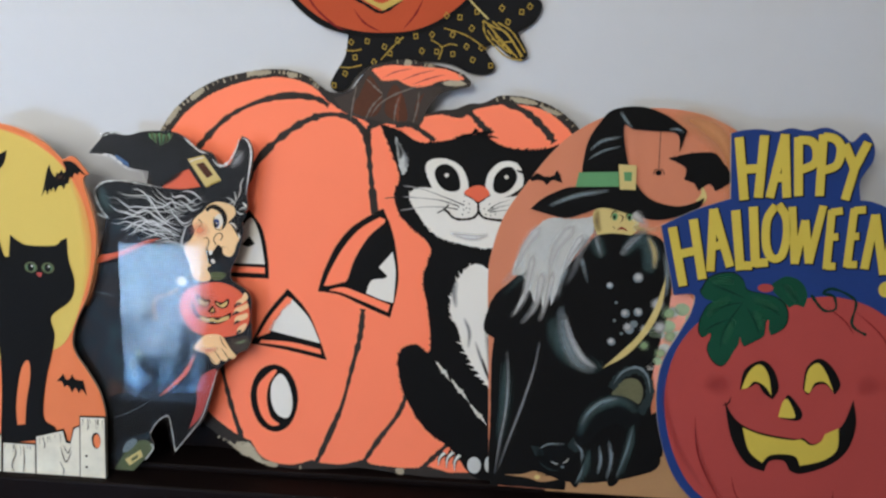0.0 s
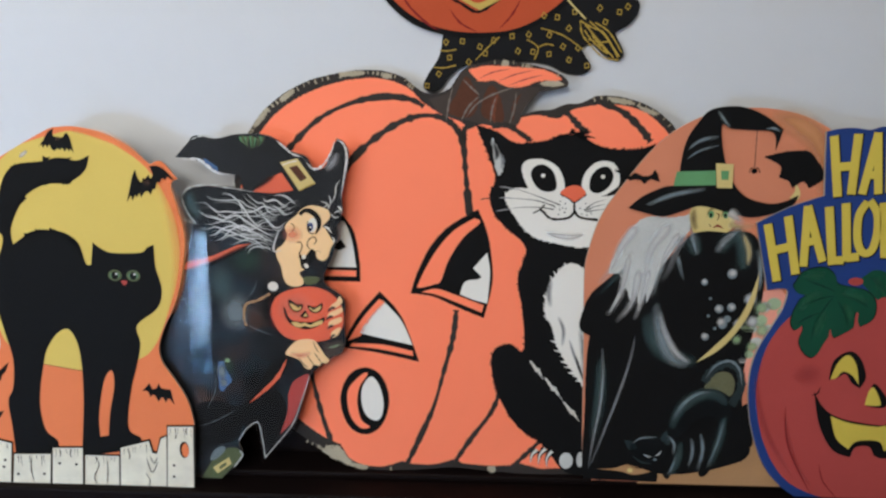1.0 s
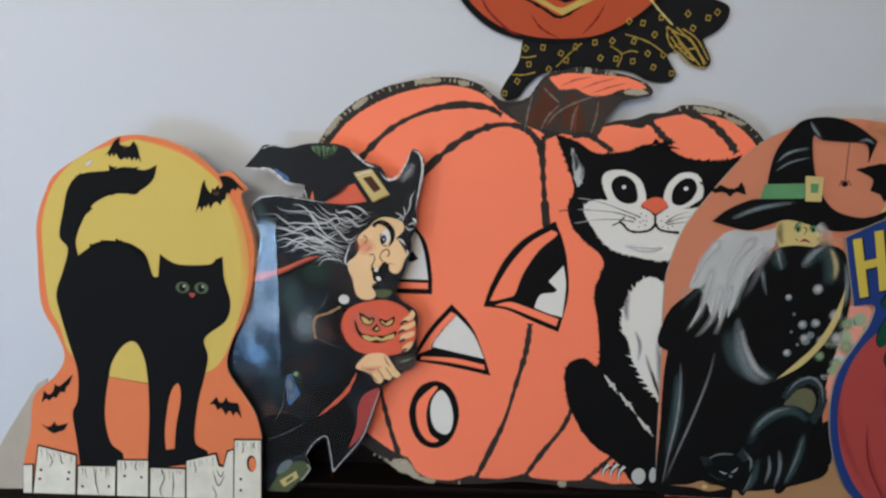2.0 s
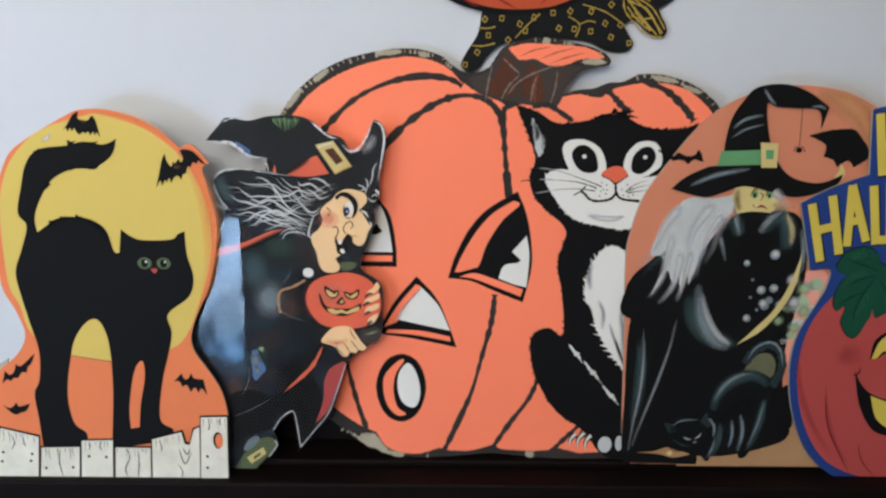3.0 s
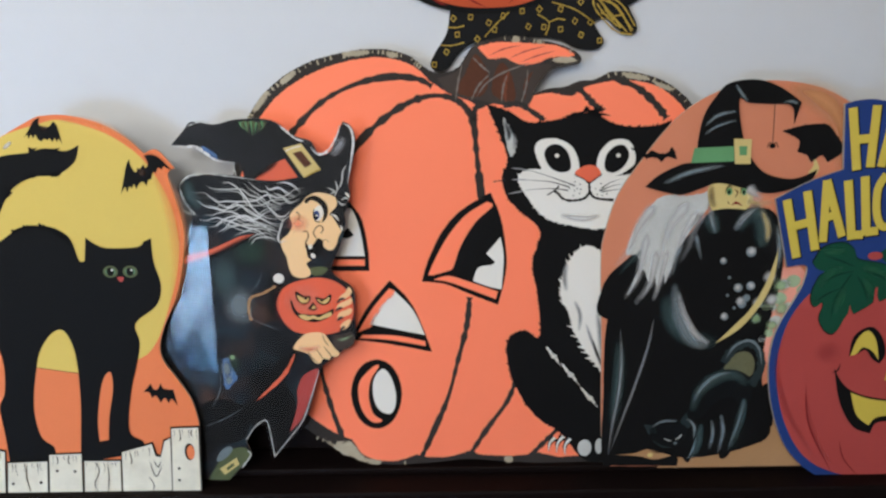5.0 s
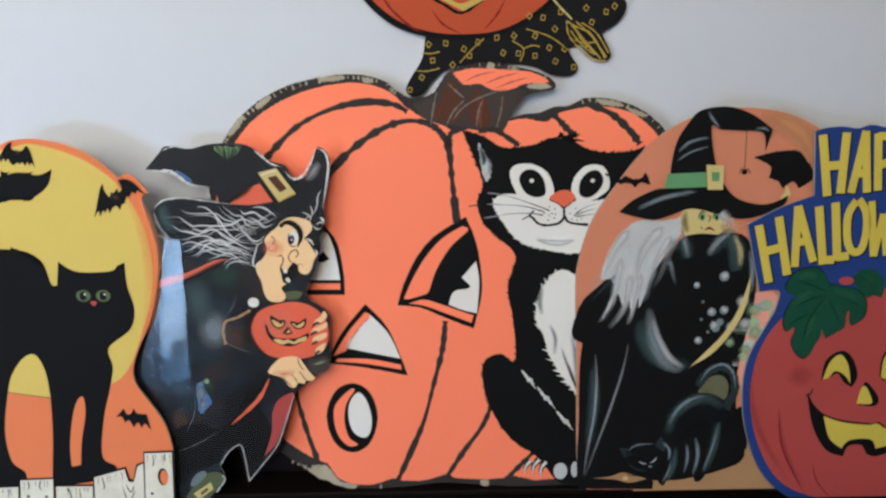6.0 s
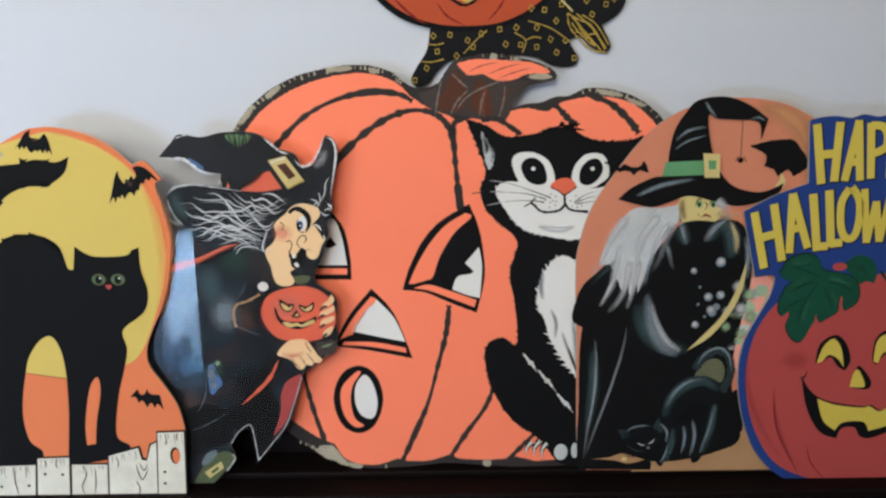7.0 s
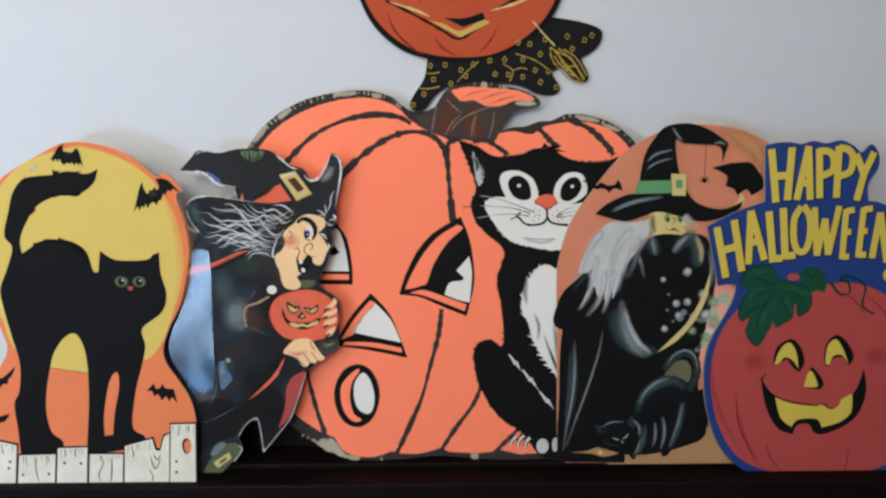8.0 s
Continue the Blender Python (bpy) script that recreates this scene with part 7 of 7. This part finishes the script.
soft_stroke(moon_moon_disc, "moon_blush", SOFTORANGE, 3, 2.2, [(8.07, 35.22), (9.4, 33.14), (10.36, 30.37), (10.78, 27), (10.53, 23.56), (9.49, 19.48)])
soft_stroke(moon_moon_disc, "moon_blush", SOFTORANGE, 3, 1.2, [(0.2, 38.57), (2.87, 38.28), (5.45, 37.23), (7.71, 35.44)])
soft_stroke(moon_moon_disc, "moon_blush", SOFTORANGE, 3, 1.6, [(-7.41, 14.57), (-4.63, 13.62), (-2.02, 13.59)])
shape(moon_cat, "bat", INK, 4, [(5.79, 10.95, 1), (6.63, 11.86, 1), (6.9, 11.22), (7.35, 11.33), (7.64, 11.89, 1), (7.92, 11.3), (8.89, 11.19, 1), (9.2, 9.47, 1), (8.66, 10.2), (8.29, 9.72, 1), (7.96, 10.32), (7.49, 9.79, 1), (7.09, 10.57), (6.64, 10.33, 1), (6.36, 10.97)], steps=3)
shape(moon_cat, "bat", INK, 4, [(-12.36, 10.58, 1), (-11.95, 12, 1), (-11.5, 11.55), (-10.97, 11.94), (-10.7, 12.78, 1), (-10.18, 12.56), (-8.63, 13.91, 1), (-9.14, 12.78), (-9.48, 12.49), (-9.68, 11.83, 1), (-10.17, 11.87), (-10.64, 11.2, 1), (-11.08, 11.23), (-11.48, 10.84, 1), (-11.82, 11.07)], steps=3)
shape(moon_cat, "bat", INK, 4, [(-12.62, 8.16, 1), (-12.02, 7.84), (-11.5, 8.05), (-11.18, 8.49, 1), (-10.96, 8.02), (-10.4, 8.13), (-9.7, 8.35, 1), (-10.24, 7.52), (-10.85, 7.31), (-11.32, 7.1), (-11.84, 7.37)], steps=3)
shape(moon_cat, "picket_edge", INK, 6, [(-15.59, -0.57, 1), (-15.14, 3.43, 1), (-13.96, 3.46, 1), (-14.46, -0.6, 1)])
moon_picket = shape(moon_cat, "picket", FENCE, 7, [(-15.52, -0.57, 1), (-15.1, 3.3, 1), (-14.1, 3.33, 1), (-14.58, -0.54, 1)])
shape(moon_cat, "picket_edge", INK, 6, [(-14.58, -0.61, 1), (-13.27, 5.77, 1), (-9.04, 4.78, 1), (-9.6, -0.46, 1)])
moon_picket = shape(moon_cat, "picket", FENCE, 7, [(-14.45, -0.54, 1), (-13.17, 5.58, 1), (-9.18, 4.58, 1), (-9.72, -0.4, 1)])
shape(moon_cat, "picket_edge", INK, 6, [(-9.61, -0.53, 1), (-9.1, 3.53, 1), (-4.75, 3.65, 1), (-5.16, -0.4, 1)])
moon_picket = shape(moon_cat, "picket", FENCE, 7, [(-9.48, -0.46, 1), (-8.99, 3.34, 1), (-4.89, 3.45, 1), (-5.28, -0.33, 1)])
shape(moon_cat, "picket_edge", INK, 6, [(-5.16, -0.4, 1), (-4.69, 4.37, 1), (-1.11, 4.47, 1), (-1.48, -0.36, 1)])
moon_picket = shape(moon_cat, "picket", FENCE, 7, [(-5.03, -0.39, 1), (-4.59, 4.18, 1), (-1.25, 4.27, 1), (-1.6, -0.29, 1)])
shape(moon_cat, "picket_edge", INK, 6, [(-1.48, -0.36, 1), (-1.12, 3.62, 1), (2.88, 3.6, 1), (2.63, -0.3, 1)])
moon_picket = shape(moon_cat, "picket", FENCE, 7, [(-1.35, -0.35, 1), (-1.01, 3.43, 1), (2.74, 3.4, 1), (2.51, -0.24, 1)])
shape(moon_cat, "picket_edge", INK, 6, [(2.56, -0.3, 1), (2.88, 4.58, 1), (6.3, 5.51, 1), (6.59, 4.16, 1), (6.95, 4.04, 1), (7.4, 5.73, 1), (8.27, 6.08, 1), (7.95, -0.21, 1)])
moon_picket = shape(moon_cat, "picket", FENCE, 7, [(2.69, -0.3, 1), (2.99, 4.38, 1), (6.16, 5.25, 1), (6.45, 3.89, 1), (6.99, 3.78, 1), (7.52, 5.54, 1), (8.14, 5.88, 1), (7.83, -0.15, 1)])
shape(moon_cat, "picket_edge", INK, 8, [(7.82, -0.28, 1), (8.27, 7.17, 1), (11.35, 7.25, 1), (11.03, -0.19, 1)])
moon_picket = shape(moon_cat, "picket", FENCE, 9, [(7.95, -0.21, 1), (8.38, 6.98, 1), (11.16, 7.05, 1), (10.91, -0.12, 1)])
tick = random.Random(8)
for (xa, za), (xb, zb) in (((-13.03, 5.19), (-9.40, 4.31)), ((-8.84, 3.01), (-5.11, 3.12)), ((-4.43, 3.86), (-1.52, 3.93)), ((-0.85, 3.10), (2.48, 3.06)), ((3.15, 4.06), (5.89, 4.72)), ((8.54, 6.60), (10.97, 6.66))):
    for k in range(6):
        s, drop = (k + tick.random()) / 6, tick.uniform(0.3, 1.3)
        x, z = xa + (xb - xa) * s, za + (zb - za) * s + 0.2
        stroke(moon_cat, "grain", SOFTINK, 10, tick.uniform(0.05, 0.1), [(x, z), (x + tick.uniform(-0.08, 0.08), z - drop / 2), (x + tick.uniform(-0.1, 0.1), z - drop)], taper=2)
dot(moon_picket, "knot_rim", INK, 10, 10.07, 4.38, 0.52, 0.95)
dot(moon_picket, "knot_hole", RUST, 11, 10.19, 4.32, 0.4, 0.8)
dot(moon_cat, "nail", SOFTINK, 10, -13.15, 2.83, 0.15)
dot(moon_cat, "nail", SOFTINK, 10, -13.39, 1.76, 0.15)
dot(moon_cat, "nail", SOFTINK, 10, -10.05, 2.65, 0.15)
dot(moon_cat, "nail", SOFTINK, 10, -10.26, 1.85, 0.15)
dot(moon_cat, "nail", SOFTINK, 10, -3.93, 2.43, 0.15)
dot(moon_cat, "nail", SOFTINK, 10, -2.08, 2.35, 0.15)
dot(moon_cat, "nail", SOFTINK, 10, -8.71, 1.03, 0.15)
dot(moon_cat, "nail", SOFTINK, 10, -5.78, 1.12, 0.15)
dot(moon_cat, "nail", SOFTINK, 10, 8.82, 2.52, 0.15)
dot(moon_cat, "nail", SOFTINK, 10, 8.76, 1.2, 0.15)
stroke(moon_cat, "grain", SOFTINK, 10, 0.1, [(0.27, 3.26), (0.45, 2.28), (-0.14, 0.95), (0.16, -0.11)], taper=1)
stroke(moon_cat, "grain", SOFTINK, 10, 0.1, [(1.38, 3.3), (1.4, 1.65), (1.16, -0.01)], taper=1)
stroke(moon_cat, "grain", SOFTINK, 10, 0.1, [(-12.07, 4.89), (-11.79, 3.92), (-12.25, 3.12)], taper=1)
stroke(moon_cat, "grain", SOFTINK, 10, 0.1, [(-10.82, 4.92), (-10.8, 3.94), (-10.59, 3.56)], taper=1)
stroke(moon_cat, "grain", SOFTINK, 10, 0.1, [(-6.95, 3.26), (-7.21, 1.74), (-6.94, -0.05)], taper=1)
stroke(moon_cat, "grain", SOFTINK, 10, 0.12, [(6.19, 3.62), (6.63, 2.72), (7.04, 3.45)], taper=1)
stroke(moon_cat, "grain", SOFTINK, 10, 0.12, [(5.81, 3.42), (6.33, 1.66), (7.13, 3)], taper=1)
stroke(moon_cat, "grain", SOFTINK, 10, 0.1, [(5.59, 1.64), (6.03, 0.73), (5.86, -0.07)], taper=1)
stroke(moon_cat, "grain", SOFTINK, 10, 0.1, [(9.22, 6.94), (9.24, 6.04), (9.09, 5.52)], taper=1)
stroke(moon_cat, "grain", SOFTINK, 10, 0.1, [(10.44, 6.97), (10.35, 6.45), (10.46, 6.07)], taper=1)
stroke(moon_cat, "grain", SOFTINK, 10, 0.1, [(3.78, 4.34), (3.98, 3.56), (3.83, 3.04)], taper=1)
stroke(moon_cat, "grain", SOFTINK, 10, 0.1, [(-3.79, 4.13), (-3.71, 3.61), (-3.87, 3.15)], taper=1)
stroke(moon_cat, "grain", SOFTINK, 10, 0.1, [(-2.55, 4.17), (-2.67, 3.51), (-2.51, 3.12)], taper=1)

greeting = cutout("greeting_cutout", 0.42, -0.0133, 1.25, 5, "red jack-o'-lantern card with yellow Happy Halloween lettering on blue")
card(greeting, [(-8.15, 38.99, 1), (-7.07, 39.28), (-5.51, 39.41), (-3.92, 39.22), (-2.65, 39.56), (-1.07, 39.32), (0.55, 39.66), (2.05, 39.05), (3.04, 38.33), (4.07, 39.24), (5, 38.2), (5.12, 36.61), (4.14, 34.7), (4.33, 32.81, 1), (5.53, 32.68), (7.42, 31.97), (8.93, 31.3), (11.67, 28.62), (12.53, 23.96), (12.02, 20.57), (13.93, 15.76), (15.12, 10.16), (14.37, 4.44), (10.61, 0.26), (5.08, -0.79), (-1.91, -0.95), (-6.84, -0.39), (-10.51, 2.46), (-12.58, 6.76), (-13.5, 11.68), (-13.16, 15.82), (-11.39, 19.57), (-10.69, 21.12), (-10.52, 22.96), (-12.5, 22.88, 1), (-14.17, 29.81, 1), (-11.01, 31.47), (-7.71, 32.67, 1)], BLUE, thick=0.3)
greeting_pumpkin_body = shape(greeting, "pumpkin_body", BRICK, 2, [(-12.64, 10.98), (-12.39, 15.48), (-10.94, 18.89), (-8.43, 21.26), (-5.16, 22.27), (-1.17, 22.74), (2.81, 23.28), (6.98, 22.07), (10.89, 18.53), (13.42, 12.98), (13.91, 7.32), (12.11, 2.65), (7.82, -0.01), (1.56, -0.61), (-3.36, -0.35), (-8.37, 1.58), (-11.27, 5.69)])
shape(greeting, "leaf_edge", INK, 3, [(-9.82, 23.83), (-9.32, 24.75), (-8.23, 25.32), (-6.87, 25.42), (-5.9, 24.72), (-5.54, 23.84), (-4.87, 23.55), (-3.71, 23.35), (-2.53, 23.06), (-1.65, 22.35), (-1.28, 21.41), (-1.33, 20.35), (-1.84, 19.64), (-2.72, 19.13, 1), (-3.01, 19.77), (-3.02, 20.6), (-3.32, 20.6), (-3.38, 19.54), (-3.51, 18.95), (-4.38, 18.36), (-5.26, 17.84, 1), (-5.58, 18.25), (-5.77, 18.85), (-5.86, 18.02), (-6.26, 17.3), (-6.75, 16.23), (-7.4, 15.65), (-8.25, 16.12), (-8.88, 17.21), (-8.87, 17.93), (-8.63, 18.64), (-8.74, 19.12), (-9.39, 18.6), (-9.91, 19.25), (-9.88, 20.32), (-9.6, 21.14), (-9.21, 21.96), (-8.67, 22.42), (-9.49, 22.66), (-10.01, 23.37)], steps=3)
greeting_leaf = shape(greeting, "leaf", GREEN, 4, [(-9.73, 23.75), (-9.25, 24.65), (-8.18, 25.2), (-6.86, 25.3), (-5.9, 24.62), (-5.56, 23.75), (-4.91, 23.47), (-3.77, 23.28), (-2.62, 23), (-1.77, 22.31), (-1.4, 21.39), (-1.46, 20.35), (-1.95, 19.66), (-2.8, 19.16, 1), (-3.09, 19.79), (-3.1, 20.6), (-3.4, 20.6), (-3.45, 19.56), (-3.58, 18.99), (-4.43, 18.41), (-5.29, 17.91, 1), (-5.6, 18.31), (-5.78, 18.89), (-5.87, 18.08), (-6.26, 17.38), (-6.73, 16.33), (-7.37, 15.78), (-8.2, 16.23), (-8.81, 17.29), (-8.8, 18), (-8.57, 18.69), (-8.67, 19.16), (-9.31, 18.65), (-9.81, 19.28), (-9.78, 20.32), (-9.51, 21.12), (-9.13, 21.92), (-8.61, 22.37), (-9.41, 22.61), (-9.92, 23.3)], steps=3)
stroke(greeting_leaf, "leaf_vein", GREENDARK, 6, 0.16, [(-5.8, 22.39), (-6.7, 20.88), (-7.46, 19.11), (-7.65, 17.2)], taper=1)
stroke(greeting_leaf, "leaf_vein", GREENDARK, 6, 0.16, [(-5.8, 22.39), (-7.26, 22.06), (-8.92, 21.25)], taper=1)
stroke(greeting_leaf, "leaf_vein", GREENDARK, 6, 0.16, [(-5.68, 22.86), (-7.15, 23.46), (-8.81, 24.05)], taper=1)
stroke(greeting_leaf, "leaf_vein", GREENDARK, 6, 0.16, [(-5.41, 21.92), (-4.55, 20.62), (-4, 19.19)], taper=1)
stroke(greeting_leaf, "leaf_vein", GREENDARK, 6, 0.16, [(-6.91, 20.64), (-8.24, 20.06), (-9.22, 19.36)], taper=1)
stroke(greeting_leaf, "leaf_vein", GREENDARK, 6, 0.16, [(-4.76, 22.38), (-3.35, 22.02), (-2.11, 21.18)], taper=1)
soft_stroke(greeting_leaf, "leaf_sheen", SOFTLEAF, 5, 1.2, [(-6.45, 20.75), (-7.02, 19.34), (-7.24, 17.91)])
soft_stroke(greeting_leaf, "leaf_sheen", SOFTLEAF, 5, 1.2, [(-6.85, 22.64), (-8.19, 22.18), (-9.1, 20.66)])
soft_stroke(greeting_leaf, "leaf_sheen", SOFTLEAF, 5, 1.2, [(-5.04, 22.85), (-3.61, 22.37), (-2.16, 21.65)])
soft_stroke(greeting_leaf, "leaf_sheen", SOFTLEAF, 5, 1.2, [(-4.7, 21.68), (-4.01, 20.49), (-3.8, 19.54)])
soft_stroke(greeting_leaf, "leaf_sheen", SOFTLEAF, 5, 1.2, [(-6.79, 24.5), (-7.93, 24.51), (-9.06, 24.29)])
greeting_leaf = shape(greeting, "leaf", GREEN, 3, [(-3.2, 24), (-2.69, 24.69), (-1.94, 25.15), (-1.01, 25.02), (-0.14, 24.39), (0.32, 23.27), (0.1, 22.1, 1), (-0.73, 22.34), (-1.27, 22, 1), (-2.04, 22.71)], steps=3)
soft_stroke(greeting_leaf, "leaf_sheen", SOFTLEAF, 4, 1.0, [(-1.98, 24.45), (-1.2, 23.51), (-0.63, 22.46)])
stroke(greeting_leaf, "leaf_vein", GREENDARK, 5, 0.14, [(-2.44, 24.46), (-1.45, 23.75), (-0.41, 22.57)], taper=1)
soft_blob(greeting_pumpkin_body, "cheek", SOFTRED, 3, -7.59, 13.81, 1.67, 1.44)
soft_blob(greeting_pumpkin_body, "cheek", SOFTRED, 3, 6.96, 14.35, 1.44, 1.33)
soft_stroke(greeting_pumpkin_body, "rib_shade", SOFTRED, 3, 0.9, [(-12.69, 14.6), (-12.55, 11.17), (-10.91, 6.65), (-7.91, 2.01)])
soft_stroke(greeting_pumpkin_body, "rib_shade", SOFTRED, 3, 0.7, [(-9.46, 9.39), (-8.89, 6.62), (-7.53, 3.3), (-5.91, 1.21)])
stroke(greeting_pumpkin_body, "mouth_corner", INK, 4, 0.16, [(-6.93, 11.59), (-6.36, 11.83), (-6.14, 12.57)], taper=1)
dot(greeting_pumpkin_body, "stalk_end", BRICK, 6, -3.75, 23.94, 0.75, 0.42)
stroke(greeting_pumpkin_body, "vine", GREENDARK, 4, 0.25, [(0.65, 23.41), (1.93, 21.93), (3.06, 22.07), (2.81, 23.28), (1.77, 23.61), (2.74, 24.08), (4.87, 22.94), (4.76, 20.58), (6.22, 19.56)])
shape(greeting_pumpkin_body, "eye_shadow", INK, 3, [(-5.33, 13.32, 1), (-5.02, 15.46), (-3.48, 16.49), (-2.26, 15.66), (-1.55, 13.72), (-2.06, 12.47, 1), (-2.92, 13.03), (-3.68, 14.01), (-4.47, 13.59)])
shape(greeting_pumpkin_body, "eye", GOLD, 4, [(-5.2, 13.39, 1), (-4.6, 15.25), (-3.58, 16.08), (-2.67, 14.97), (-2.23, 12.89, 1), (-2.99, 13.87), (-3.98, 14.28), (-4.6, 13.59)])
shape(greeting_pumpkin_body, "eye_shadow", INK, 3, [(0.77, 13.72, 1), (0.92, 15.93), (2.05, 16.96), (3.35, 16.13), (4.33, 14.4), (3.89, 13.29, 1), (2.98, 14.26), (1.97, 14.13), (1.3, 13.16)])
shape(greeting_pumpkin_body, "eye", GOLD, 4, [(0.92, 13.58, 1), (1.08, 15.65), (1.96, 16.48), (2.87, 15.44), (3.73, 13.57, 1), (2.82, 14.54), (1.87, 14.41), (1.42, 13.37)])
shape(greeting_pumpkin_body, "nose_shadow", INK, 3, [(-1.14, 10.51, 1), (-0.84, 12.68), (-0.32, 12.88), (0.92, 11.27), (0.59, 10.36)])
shape(greeting_pumpkin_body, "nose", GOLD, 4, [(-1.36, 10.65, 1), (-1.08, 12.19), (-0.56, 12.54), (0.27, 10.92), (-0.12, 10.58)])
shape(greeting_pumpkin_body, "mouth", INK, 3, [(-6.73, 12.07, 1), (-5.87, 10.6), (-4.69, 9.54), (-2.72, 8.83), (0.42, 8.39), (1.3, 8.52), (2.18, 7.95), (3.18, 8.37), (4.89, 10.06), (5.72, 12.86, 1), (6.25, 10.2), (5.68, 7.51), (4.11, 5.8), (1.44, 4.67), (0.23, 4.97, 1), (-0.41, 5.97), (-1.78, 5.84), (-2.24, 4.7, 1), (-4.17, 5.5), (-5.83, 8.28)])
shape(greeting_pumpkin_body, "grin", GOLD, 4, [(-4.75, 9.33, 1), (-2.7, 8.61), (0.09, 8.25), (1.11, 8.38), (2.06, 7.81), (2.99, 8.23), (3.32, 9.08, 1), (4.57, 9.78, 1), (4.65, 7.51), (3.38, 6.24), (1.22, 5.54, 1), (0.51, 6.61), (-1.7, 6.55), (-2.52, 5.63, 1), (-3.93, 6.85)])
stroke(greeting_pumpkin_body, "rib_line", BRICKDARK, 3, 0.16, [(-9.53, 10.27), (-8.8, 5.67), (-5.83, 0.11)], taper=1)
stroke(greeting_pumpkin_body, "rib_line", BRICKDARK, 3, 0.14, [(-5.42, 3.86), (-4.78, 1.84), (-3.02, -0.21)], taper=1)
stroke(greeting_pumpkin_body, "rib_line", BRICKDARK, 3, 0.14, [(2.23, 22.27), (4.05, 20.92), (5.06, 19.56)], taper=1)
stroke(greeting_pumpkin_body, "rib_line", BRICKDARK, 3, 0.14, [(4.96, 21.93), (7.95, 19.21), (9.88, 15.08)], taper=1)
stroke(greeting_pumpkin_body, "rib_line", BRICKDARK, 3, 0.14, [(4.72, 3.07), (4.75, 1.26), (4.34, -0.42)], taper=1)
lettering(greeting, "letter", 3, 0.85, [[(-7.44, 38.62, 1), (-6.48, 32.59, 1)], [(-5.09, 38.83, 1), (-5.17, 32.84, 1)], [(-6.93, 35.54, 1), (-5.14, 35.69, 1)]])
lettering(greeting, "letter", 3, 0.8, [[(-3.17, 38.97, 1), (-4.11, 32.87, 1)], [(-3.22, 38.96, 1), (-2.52, 32.91, 1)], [(-3.8, 34.8, 1), (-2.64, 34.82, 1)]])
lettering(greeting, "letter", 3, 0.8, [[(-1.95, 38.72, 1), (-1.44, 33.1, 1)], [(-1.93, 38.45, 1), (-0.78, 38.36), (-0.18, 37.57), (-0.26, 36.23), (-1.66, 35.55, 1)]])
lettering(greeting, "letter", 3, 0.8, [[(0.3, 39.02, 1), (0.5, 33.15, 1)], [(0.32, 38.81, 1), (1.37, 38.62), (2.02, 37.77), (1.82, 36.16), (0.58, 35.6, 1)]])
lettering(greeting, "letter", 3, 0.8, [[(2.35, 38.1, 1), (3.45, 35.87, 1)], [(4.42, 38.35, 1), (3.45, 35.87, 1), (2.88, 32.83, 1)]])
lettering(greeting, "letter", 3, 0.85, [[(-13.12, 29.73, 1), (-11.68, 23.84, 1)], [(-11.17, 30.57, 1), (-9.87, 24.6, 1)], [(-12.34, 27.03, 1), (-10.41, 27.55, 1)]])
lettering(greeting, "letter", 3, 0.8, [[(-9.3, 31.63, 1), (-9.16, 25.42, 1)], [(-9.3, 31.63, 1), (-7.29, 25.95, 1)], [(-9.02, 27.93, 1), (-7.85, 28.2, 1)]])
lettering(greeting, "letter", 3, 0.85, [[(-7.2, 31.57, 1), (-6.29, 25.64, 1)], [(-6.44, 26.09, 1), (-5.2, 26.13, 1)]])
lettering(greeting, "letter", 3, 0.85, [[(-5.57, 31.95, 1), (-4.87, 26.03, 1)], [(-4.95, 26.37, 1), (-3.72, 26.52, 1)]])
lettering(greeting, "letter", 3, 0.78, [[(-3.46, 32.12, 1), (-4.18, 30.66), (-4.02, 28.15), (-3.33, 26.93), (-2.5, 27.24), (-2.18, 29.05), (-2.41, 30.99), (-3.26, 32.23, 1)]])
lettering(greeting, "letter", 3, 0.72, [[(-1.92, 32.05, 1), (-1.2, 26.44, 1)], [(-1.2, 26.44, 1), (-0.59, 30.76, 1)], [(-0.59, 30.76, 1), (0.12, 26.54, 1)], [(0.12, 26.54, 1), (0.95, 32.23, 1)]])
lettering(greeting, "letter", 3, 0.72, [[(1.78, 31.82, 1), (1.82, 26.04, 1)], [(1.75, 31.6, 1), (2.77, 31.79, 1)], [(1.78, 29.17, 1), (2.61, 29.25, 1)], [(1.79, 26.32, 1), (2.63, 26.35, 1)]])
lettering(greeting, "letter", 3, 0.72, [[(3.84, 32.04, 1), (3.7, 26.27, 1)], [(3.81, 31.82, 1), (4.89, 31.95, 1)], [(3.81, 29.29, 1), (4.53, 29.36, 1)], [(3.67, 26.55, 1), (4.61, 26.58, 1)]])
lettering(greeting, "letter", 3, 0.78, [[(5.82, 31.49, 1), (5.34, 26.16, 1)], [(5.82, 31.49, 1), (7.17, 25.67, 1)], [(7.17, 25.67, 1), (7.78, 31, 1)]])
dot(greeting, "letter_dot", GOLD, 6, 7.59, 24.22, 0.75, 0.8)
